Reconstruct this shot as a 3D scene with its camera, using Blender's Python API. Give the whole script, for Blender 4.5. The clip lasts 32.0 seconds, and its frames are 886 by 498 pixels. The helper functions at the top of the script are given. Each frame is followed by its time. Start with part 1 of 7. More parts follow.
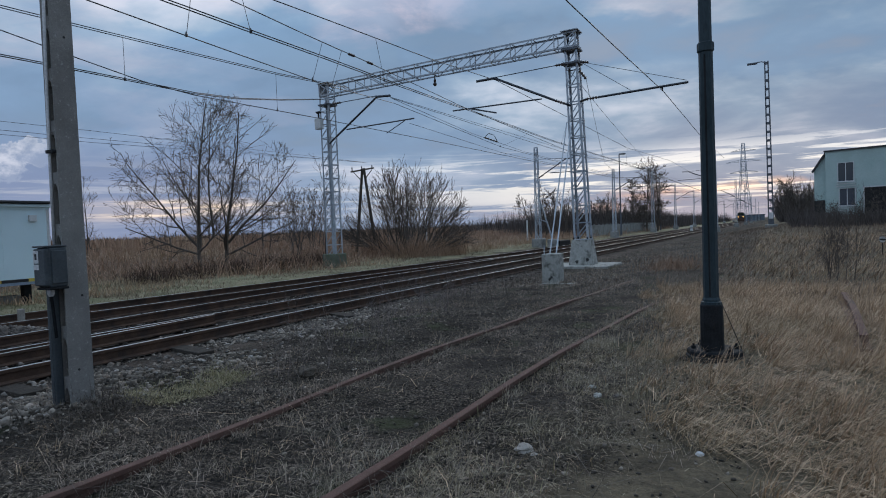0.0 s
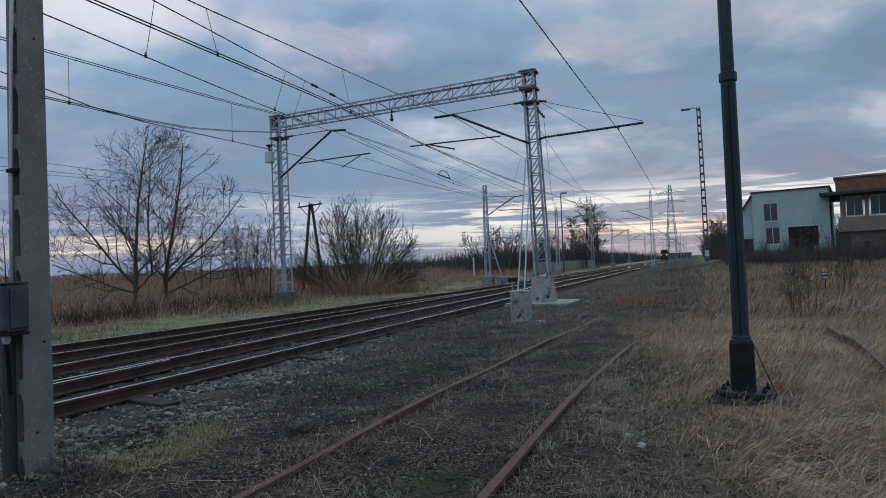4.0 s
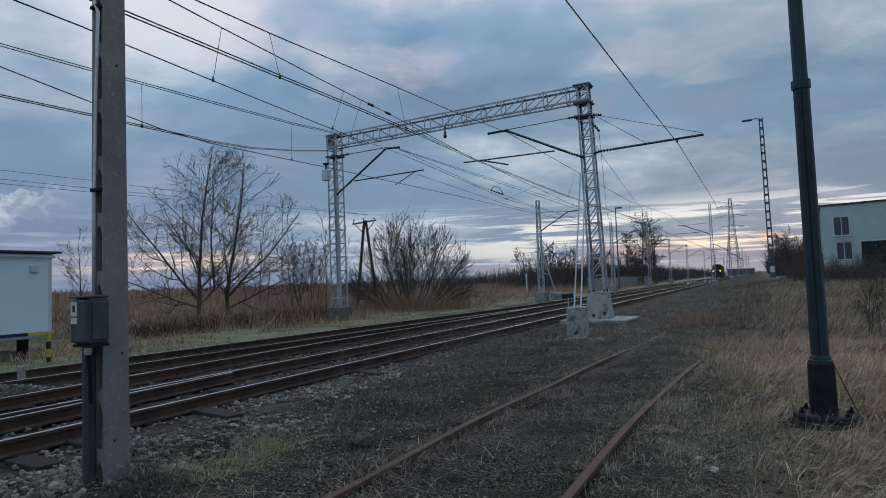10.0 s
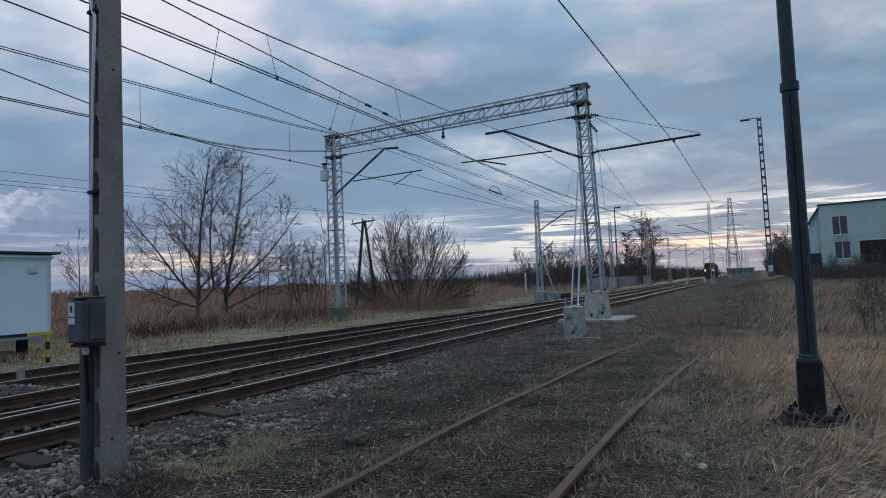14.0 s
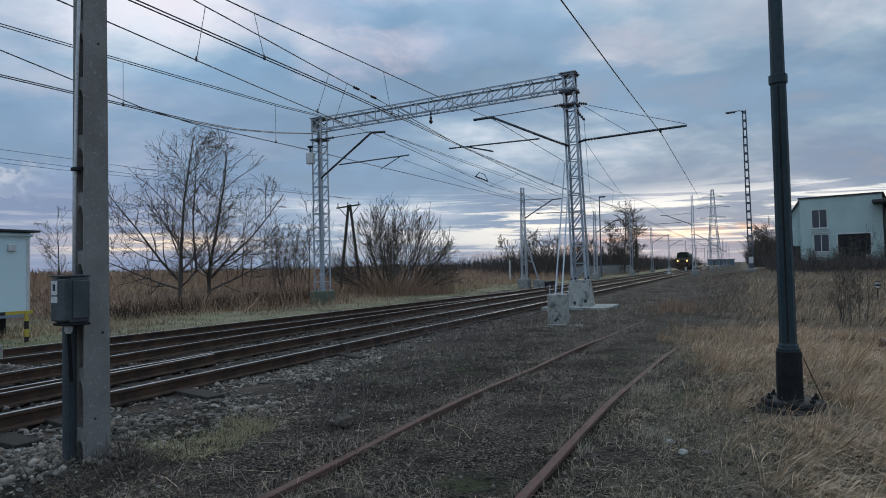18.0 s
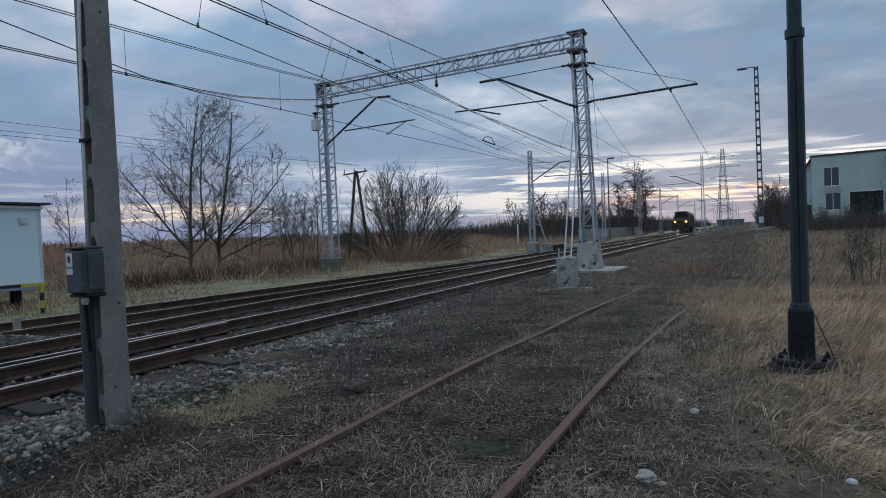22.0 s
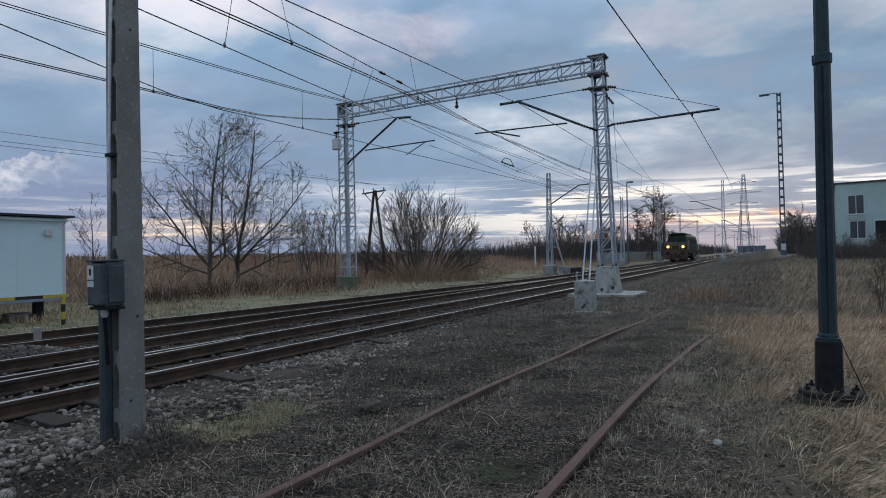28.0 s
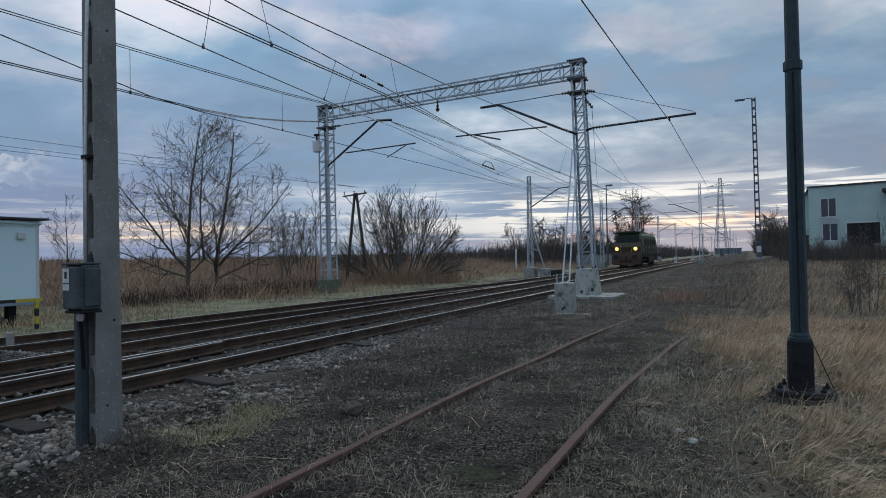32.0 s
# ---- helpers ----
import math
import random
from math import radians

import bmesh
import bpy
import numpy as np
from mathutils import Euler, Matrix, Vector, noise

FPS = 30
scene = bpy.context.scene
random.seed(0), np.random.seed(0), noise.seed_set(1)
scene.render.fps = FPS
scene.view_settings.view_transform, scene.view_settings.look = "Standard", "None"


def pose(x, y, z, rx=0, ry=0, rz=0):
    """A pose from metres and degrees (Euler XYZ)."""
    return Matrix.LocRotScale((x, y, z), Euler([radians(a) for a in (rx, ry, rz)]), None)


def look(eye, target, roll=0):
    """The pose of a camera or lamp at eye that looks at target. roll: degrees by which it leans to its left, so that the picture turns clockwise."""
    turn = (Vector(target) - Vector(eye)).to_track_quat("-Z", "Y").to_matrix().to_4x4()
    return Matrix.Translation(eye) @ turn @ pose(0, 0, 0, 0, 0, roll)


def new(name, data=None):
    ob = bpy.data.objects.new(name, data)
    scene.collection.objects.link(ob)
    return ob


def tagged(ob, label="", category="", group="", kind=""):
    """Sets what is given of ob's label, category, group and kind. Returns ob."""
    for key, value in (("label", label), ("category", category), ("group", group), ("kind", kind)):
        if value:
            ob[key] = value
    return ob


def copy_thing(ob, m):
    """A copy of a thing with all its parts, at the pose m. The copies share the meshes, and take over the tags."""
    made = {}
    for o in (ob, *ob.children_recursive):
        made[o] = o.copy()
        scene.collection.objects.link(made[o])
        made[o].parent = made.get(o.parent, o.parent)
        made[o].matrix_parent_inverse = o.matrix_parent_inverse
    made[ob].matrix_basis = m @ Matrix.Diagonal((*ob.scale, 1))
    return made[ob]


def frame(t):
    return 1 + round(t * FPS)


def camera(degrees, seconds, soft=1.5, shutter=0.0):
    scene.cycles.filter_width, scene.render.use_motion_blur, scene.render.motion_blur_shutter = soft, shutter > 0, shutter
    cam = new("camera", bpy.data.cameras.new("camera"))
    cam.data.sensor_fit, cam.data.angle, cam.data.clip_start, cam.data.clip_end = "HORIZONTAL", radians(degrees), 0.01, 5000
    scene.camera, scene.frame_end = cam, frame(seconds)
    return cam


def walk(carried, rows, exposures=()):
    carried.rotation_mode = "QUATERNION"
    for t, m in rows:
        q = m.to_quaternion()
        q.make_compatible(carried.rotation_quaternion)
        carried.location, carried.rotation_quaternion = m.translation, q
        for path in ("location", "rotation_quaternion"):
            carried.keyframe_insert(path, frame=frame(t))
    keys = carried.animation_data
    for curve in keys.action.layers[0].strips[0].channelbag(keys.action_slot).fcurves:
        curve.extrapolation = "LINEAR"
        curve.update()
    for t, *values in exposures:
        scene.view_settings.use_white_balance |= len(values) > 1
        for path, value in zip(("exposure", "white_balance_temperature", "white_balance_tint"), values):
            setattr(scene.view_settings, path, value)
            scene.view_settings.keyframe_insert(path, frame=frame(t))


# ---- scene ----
cam = camera(73.2, 32.0, 1.0)
PATH = [
    (0, (0.882, -0.376, 1.561), (0.844, 1.623, 1.495), -2.2),
    (0.5, (0.817, -0.394, 1.565), (0.725, 1.603, 1.499), -2.1),
    (1, (0.744, -0.351, 1.545), (0.617, 1.643, 1.472), -1.6),
    (1.5, (0.584, -0.318, 1.537), (0.452, 1.676, 1.448), -1.1),
    (2, (0.529, -0.097, 1.513), (0.402, 1.896, 1.405), -1.5),
    (2.5, (0.421, 0.049, 1.51), (0.423, 2.046, 1.4), -1.6),
    (3, (0.253, 0.112, 1.555), (0.375, 2.107, 1.492), -1.6),
    (3.5, (0.216, 0.151, 1.548), (0.392, 2.142, 1.49), -1.8),
    (4, (0.158, 0.174, 1.558), (0.328, 2.166, 1.61), -2.2),
    (4.5, (0.121, 0.179, 1.559), (0.266, 2.172, 1.633), -2.5),
    (6.5, (0.114, 0.164, 1.561), (0.194, 2.161, 1.653), -2.5),
    (7, (0.112, 0.164, 1.557), (0.183, 2.16, 1.655), -2.6),
    (7.5, (0.102, 0.168, 1.554), (0.163, 2.165, 1.655), -2.5),
    (8, (0.089, 0.173, 1.558), (0.132, 2.17, 1.661), -2.3),
    (8.5, (0.093, 0.179, 1.555), (0.122, 2.176, 1.663), -2.2),
    (9, (0.1, 0.197, 1.549), (0.12, 2.194, 1.659), -2.2),
    (9.5, (0.087, 0.201, 1.552), (0.1, 2.198, 1.663), -2.2),
    (10, (0.079, 0.195, 1.554), (0.079, 2.192, 1.666), -2.1),
    (10.5, (0.074, 0.195, 1.556), (0.061, 2.192, 1.668), -2.0),
    (11, (0.09, 0.178, 1.556), (0.07, 2.175, 1.669), -2.1),
    (11.5, (0.098, 0.172, 1.556), (0.077, 2.169, 1.67), -2.1),
    (12, (0.103, 0.159, 1.552), (0.082, 2.155, 1.668), -2.3),
    (12.5, (0.107, 0.146, 1.554), (0.085, 2.143, 1.67), -2.4),
    (13, (0.122, 0.133, 1.551), (0.1, 2.129, 1.67), -2.6),
    (13.5, (0.127, 0.126, 1.552), (0.111, 2.123, 1.669), -2.5),
    (14, (0.138, 0.126, 1.556), (0.139, 2.123, 1.667), -2.2),
    (14.5, (0.12, 0.138, 1.547), (0.135, 2.136, 1.652), -1.8),
    (15, (0.111, 0.144, 1.544), (0.137, 2.141, 1.643), -1.4),
    (15.5, (0.1, 0.146, 1.545), (0.134, 2.143, 1.635), -1.2),
    (17.5, (0.094, 0.133, 1.547), (0.146, 2.131, 1.614), -1.3),
    (18, (0.104, 0.127, 1.546), (0.155, 2.125, 1.609), -1.2),
    (18.5, (0.103, 0.112, 1.552), (0.157, 2.111, 1.564), -1.4),
    (19, (0.097, 0.101, 1.564), (0.16, 2.1, 1.541), -1.5),
    (19.5, (0.099, 0.098, 1.554), (0.147, 2.096, 1.48), -2.3),
    (20, (0.094, 0.103, 1.552), (0.14, 2.101, 1.474), -2.8),
    (20.5, (0.094, 0.107, 1.549), (0.139, 2.105, 1.475), -3.2),
    (21, (0.092, 0.113, 1.553), (0.14, 2.112, 1.484), -3.2),
    (21.5, (0.09, 0.118, 1.544), (0.141, 2.117, 1.484), -2.8),
    (22, (0.079, 0.136, 1.55), (0.101, 2.135, 1.497), -2.2),
    (22.5, (0.041, 0.203, 1.546), (-0.057, 2.201, 1.522), -1.6),
    (23, (0.016, 0.248, 1.538), (-0.157, 2.241, 1.526), -1.4),
    (23.5, (0.029, 0.214, 1.536), (-0.212, 2.199, 1.549), -1.3),
    (24, (0.037, 0.207, 1.533), (-0.2, 2.193, 1.557), -1.1),
    (24.5, (0.036, 0.202, 1.532), (-0.174, 2.191, 1.561), -0.8),
    (26.5, (0.062, 0.172, 1.538), (-0.041, 2.169, 1.568), -0.9),
    (27, (0.067, 0.173, 1.544), (-0.01, 2.171, 1.568), -0.8),
    (27.5, (0.065, 0.171, 1.551), (0.013, 2.17, 1.57), -0.9),
    (28, (0.062, 0.174, 1.549), (0.03, 2.174, 1.566), -1.0),
    (28.5, (0.069, 0.174, 1.551), (0.056, 2.174, 1.568), -1.1),
    (29, (0.072, 0.164, 1.544), (0.074, 2.164, 1.561), -1.3),
    (29.5, (0.07, 0.181, 1.543), (0.082, 2.18, 1.559), -1.4),
    (30, (0.066, 0.181, 1.537), (0.086, 2.181, 1.555), -1.4),
    (30.5, (0.073, 0.152, 1.546), (0.097, 2.152, 1.564), -1.4),
    (31, (0.084, 0.138, 1.545), (0.108, 2.138, 1.567), -1.3),
    (31.5, (0.092, 0.131, 1.54), (0.118, 2.131, 1.567), -1.4),
    (32, (0.07, 0.146, 1.546), (0.101, 2.146, 1.571), -1.1),
]
walk(cam, [(t, look(eye, target, roll)) for t, eye, target, roll in PATH],
     exposures=[(0, 0.40, 6500, 9), (2, 0.56, 6600, 10), (3, 0.58, 6800, 10), (4, 0.33, 6650, 9), (10, 0.25, 6500, 6), (15, 0.40, 6600, 6), (18, 0.5, 6650, 6), (19, 0.72, 6850, 10), (20, 0.6, 6850, 9), (21, 0.48, 6780, 8), (22, 0.46, 6700, 9),
                (23, 0.2, 6250, 6), (24, 0.27, 6400, 7), (27, 0.5, 6750, 9), (29, 0.5, 6780, 9), (32, 0.44, 6650, 6)])


# ---- sky, sun, exposure ----
AZ = -28.0  # the tracks run 28 degrees to the right of +y


def trk(along, off, z=0.0, turn=0.0):
    """Pose at a place given along and across the tracks."""
    a = radians(28)
    return pose(along * math.sin(a) + off * math.cos(a), along * math.cos(a) - off * math.sin(a), z, 0, 0, AZ + turn)


world = bpy.data.worlds.new("dusk_sky")
scene.world = world
world.use_nodes = True
wt = world.node_tree
wt.nodes.clear()


def wn(kind, **props):
    n = wt.nodes.new(kind)
    for k, v in props.items():
        if k == "operation":
            n.operation = v
        elif k == "blend_type":
            n.blend_type = v
        elif k == "data_type":
            n.data_type = v
    return n


def wmath(op, a, b=None, clamp=False):
    n = wn("ShaderNodeMath", operation=op)
    n.use_clamp = clamp
    for i, v in enumerate((a, b)):
        if v is None:
            continue
        if isinstance(v, (int, float)):
            n.inputs[i].default_value = v
        else:
            wt.links.new(v, n.inputs[i])
    return n.outputs[0]


def wrange(v, a, b, c=0.0, d=1.0, smooth=True):
    n = wn("ShaderNodeMapRange")
    n.interpolation_type = "SMOOTHSTEP" if smooth else "LINEAR"
    wt.links.new(v, n.inputs[0])
    for i, q in enumerate((a, b, c, d)):
        n.inputs[1 + i].default_value = q
    return n.outputs[0]


def wnoise(vec, scale, detail, rough=0.55, dist=0.0):
    n = wn("ShaderNodeTexNoise")
    wt.links.new(vec, n.inputs["Vector"])
    n.inputs["Scale"].default_value = scale
    n.inputs["Detail"].default_value = detail
    n.inputs["Roughness"].default_value = rough
    n.inputs["Distortion"].default_value = dist
    return n.outputs[0]


def wramp(v, stops):
    n = wn("ShaderNodeValToRGB")
    wt.links.new(v, n.inputs[0])
    e = n.color_ramp.elements
    while len(e) < len(stops):
        e.new(0.5)
    for el, (p, c) in zip(e, stops):
        el.position, el.color = p, (*c, 1)
    return n.outputs[0]


def wmix(f, a, b, kind="MIX"):
    n = wn("ShaderNodeMix", data_type="RGBA", blend_type=kind)
    for s, v in ((n.inputs[0], f), (n.inputs[6], a), (n.inputs[7], b)):
        if isinstance(v, (int, float)):
            s.default_value = v
        elif isinstance(v, tuple):
            s.default_value = (*v, 1)
        else:
            wt.links.new(v, s)
    return n.outputs[2]


def wvec(x, y, z):
    n = wn("ShaderNodeCombineXYZ")
    for s, v in zip(n.inputs, (x, y, z)):
        if isinstance(v, (int, float)):
            s.default_value = v
        else:
            wt.links.new(v, s)
    return n.outputs[0]


co = wn("ShaderNodeTexCoord").outputs["Generated"]
sp = wn("ShaderNodeSeparateXYZ")
wt.links.new(co, sp.inputs[0])
dx, dy, dz = sp.outputs
lift = wmath("ADD", wmath("MAXIMUM", dz, 0.0), 0.22)
cx, cy = wmath("DIVIDE", dx, lift), wmath("DIVIDE", dy, lift)
flat = wvec(cx, wmath("MULTIPLY", cy, 1.15), 3.7)
big = wnoise(flat, 1.15, 7, 0.52, 0.35)
fine = wnoise(flat, 3.6, 6, 0.55, 0.2)
dens = wmath("ADD", wmath("MULTIPLY", big, 0.72), wmath("MULTIPLY", fine, 0.28))
# lighter rosy heaps and clearer blue gaps, each at its own bearing and height
warp_a = wmath("MULTIPLY", wmath("SUBTRACT", wnoise(flat, 1.7, 5, 0.6), 0.5), 0.30)
warp_e = wmath("MULTIPLY", wmath("SUBTRACT", wnoise(flat, 2.3, 5, 0.6), 0.5), 0.16)
bear = wmath("ADD", wmath("ARCTAN2", dx, dy), warp_a)
rise = wmath("ADD", wmath("ARCSINE", dz), warp_e)


def heaps(spots):
    """Soft patches at (bearing, height, half widths, weight)."""
    total = None
    for b0, e0, rb_, re_, k in spots:
        u = wmath("DIVIDE", wmath("SUBTRACT", bear, b0), rb_)
        v = wmath("DIVIDE", wmath("SUBTRACT", rise, e0), re_)
        d2 = wmath("ADD", wmath("MULTIPLY", u, u), wmath("MULTIPLY", v, v))
        g = wmath("MULTIPLY", wrange(d2, 1.6, 0.0), k)
        total = g if total is None else wmath("MAXIMUM", total, g)
    return total


light_heaps = heaps([(-0.05, 0.355, 0.15, 0.055, 1.0), (-0.30, 0.41, 0.22, 0.06, 0.6), (0.32, 0.335, 0.12, 0.04, 0.5), (-0.62, 0.37, 0.22, 0.07, 0.5),
                     (-0.58, 0.265, 0.25, 0.035, 0.5), (0.6, 0.36, 0.18, 0.04, 0.4), (-0.40, 0.19, 0.2, 0.028, 0.4), (0.0, 0.5, 0.3, 0.06, 0.6), (0.45, 0.45, 0.2, 0.06, 0.5)])
blue_gaps = heaps([(0.12, 0.37, 0.13, 0.06, 0.9), (0.30, 0.27, 0.22, 0.035, 0.9), (0.52, 0.245, 0.22, 0.05, 0.9), (-0.28, 0.29, 0.24, 0.035, 0.9), (-0.15, 0.43, 0.12, 0.04, 0.6), (-0.72, 0.165, 0.25, 0.05, 0.8), (0.15, 0.43, 0.15, 0.05, 0.7)])
light_heaps = wmath("MULTIPLY", light_heaps, wrange(wnoise(flat, 4.2, 7, 0.62, 0.3), 0.34, 0.6, 0.35, 1.0))
dens = wmath("ADD", dens, wmath("SUBTRACT", wmath("MULTIPLY", light_heaps, 0.06), wmath("MULTIPLY", blue_gaps, 0.10)))
cloud = wramp(dens, [(0.36, (0.125, 0.215, 0.35)), (0.45, (0.175, 0.275, 0.41)), (0.53, (0.27, 0.365, 0.485)), (0.61, (0.47, 0.525, 0.63)), (0.70, (0.58, 0.60, 0.67))])
rosy = wrange(wnoise(flat, 0.9, 3, 0.5, 0.2), 0.5, 0.68)
cloud = wmix(wmath("ADD", wmath("MULTIPLY", rosy, 0.12), wmath("MULTIPLY", light_heaps, 0.55), True), cloud, (0.55, 0.455, 0.52))
cloud = wmix(wmath("MULTIPLY", blue_gaps, 0.55), cloud, (0.20, 0.325, 0.50))
# breaks of evening light low in the sky, strongest ahead along the line
az = wmath("ARCTAN2", dx, dy)
streak = wnoise(wvec(wmath("MULTIPLY", az, 3.2), wmath("MULTIPLY", dz, 64.0), 1.3), 1.1, 8, 0.66, 0.5)
low = wmath("MULTIPLY", wrange(dz, 0.0, 0.035), wrange(dz, 0.135, 0.085))
side = wmath("MULTIPLY", wrange(az, -0.3, 0.28, 0.2, 1.0), wrange(az, 1.9, 0.9, 0.1, 1.0))
gap = wmath("MULTIPLY", wmath("MULTIPLY", wrange(streak, 0.48, 0.565), low), wmath("MULTIPLY", side, 0.8), True)
glowc = wramp(wrange(dz, 0.02, 0.15, smooth=False), [(0.0, (0.62, 0.60, 0.61)), (0.35, (0.87, 0.83, 0.77)), (1.0, (0.74, 0.77, 0.84))])
haze = wmix(wrange(dz, 0.2, 0.02, 0.0, 0.7), cloud, (0.19, 0.24, 0.355))
bank = wmath("MULTIPLY", wrange(dz, 0.05, 0.11), wrange(dz, 0.36, 0.2))
haze = wmix(wmath("MULTIPLY", bank, wrange(big, 0.62, 0.4, 0.1, 0.55)), haze, (0.15, 0.22, 0.345))
west = wrange(wmath("ARCTAN2", dx, dy), 0.75, -0.35, 0.86, 1.08)
haze = wmix(1.0, haze, wvec(west, west, west), "MULTIPLY")
duskw = wmath("MULTIPLY", wrange(az, -0.15, -0.45), wrange(dz, 0.2, 0.09))
haze = wmix(wmath("MULTIPLY", duskw, 0.62), haze, (0.165, 0.20, 0.335))
high = wrange(dz, 0.22, 0.5, 1.0, 1.12)
high = wmath("MULTIPLY", high, wrange(dz, 0.46, 0.95, 1.0, 1.75))
haze = wmix(1.0, haze, wvec(wmath("MULTIPLY", high, 1.01), high, wmath("MULTIPLY", high, 0.99)), "MULTIPLY")
ember = wmath("MULTIPLY", wmath("MULTIPLY", wrange(wmath("ABSOLUTE", wmath("SUBTRACT", az, -0.43)), 0.2, 0.03), wrange(wmath("ABSOLUTE", wmath("SUBTRACT", dz, 0.046)), 0.022, 0.004)), wrange(streak, 0.4, 0.56, 0.25, 1.0))
haze = wmix(wmath("MULTIPLY", ember, 0.95), haze, (0.95, 0.74, 0.55))
sky = wmix(gap, haze, glowc)
# a bank of steam cloud low in the west, thin at its root and spreading to the right
elev = wmath("ARCSINE", dz)
pt = wmath("DIVIDE", wmath("ADD", az, 0.742), 0.16)
ptc = wmath("MINIMUM", wmath("MAXIMUM", pt, 0.0), 1.0)
axis = wmath("ADD", 0.080, wmath("MULTIPLY", wmath("POWER", ptc, 0.8), 0.054))
wide = wmath("ADD", 0.006, wmath("MULTIPLY", ptc, 0.034))
dist = wmath("DIVIDE", wmath("ABSOLUTE", wmath("SUBTRACT", elev, axis)), wide)
pv = wvec(wmath("MULTIPLY", az, 30.0), wmath("MULTIPLY", elev, 34.0), 0.4)
puff = wnoise(pv, 1.6, 6, 0.58, 0.2)
body = wmath("ADD", wmath("SUBTRACT", 1.0, dist), wmath("MULTIPLY", wmath("SUBTRACT", puff, 0.5), 2.6))
ends = wmath("MULTIPLY", wrange(pt, -0.02, 0.04), wrange(pt, 1.3, 0.55))
plume = wmath("MULTIPLY", wrange(body, 0.18, 0.42), ends, True)
up_ = wnoise(wvec(wmath("MULTIPLY", az, 30.0), wmath("ADD", wmath("MULTIPLY", elev, 34.0), -0.35), 0.4), 1.6, 6, 0.58, 0.2)
shade = wrange(wmath("ADD", wmath("SUBTRACT", up_, puff), wmath("MULTIPLY", wmath("SUBTRACT", elev, axis), 5.0)), -0.16, 0.22)
sky = wmix(wmath("MULTIPLY", plume, 0.8), sky, wmix(shade, (0.25, 0.30, 0.42), (0.54, 0.56, 0.65)))
sky = wmix(wrange(dz, 0.0, -0.02), sky, (0.05, 0.048, 0.045))
bg = wn("ShaderNodeBackground")
wt.links.new(sky, bg.inputs[0])
bg.inputs[1].default_value = 1.0
air = wn("ShaderNodeTexSky")
air.sky_type, air.sun_disc = "NISHITA", False
air.sun_elevation, air.sun_rotation = radians(3), radians(24)
bga = wn("ShaderNodeBackground")
wt.links.new(air.outputs[0], bga.inputs[0])
bga.inputs[1].default_value = 0.1
mixs = wn("ShaderNodeMixShader")
wt.links.new(wmath("MULTIPLY", wrange(dens, 0.30, 0.46, 0.85, 0.98), 1.0), mixs.inputs[0])
wt.links.new(bga.outputs[0], mixs.inputs[1])
wt.links.new(bg.outputs[0], mixs.inputs[2])
wt.links.new(mixs.outputs[0], wn("ShaderNodeOutputWorld").inputs[0])

sun = new("sun", bpy.data.lights.new("sun", "SUN"))
sun.data.energy, sun.data.angle, sun.data.color = 0.5, radians(40), (1.0, 0.9, 0.8)
sun.matrix_world = look((40, 90, 55), (0, 0, 0))
scene.view_settings.exposure = 0.3


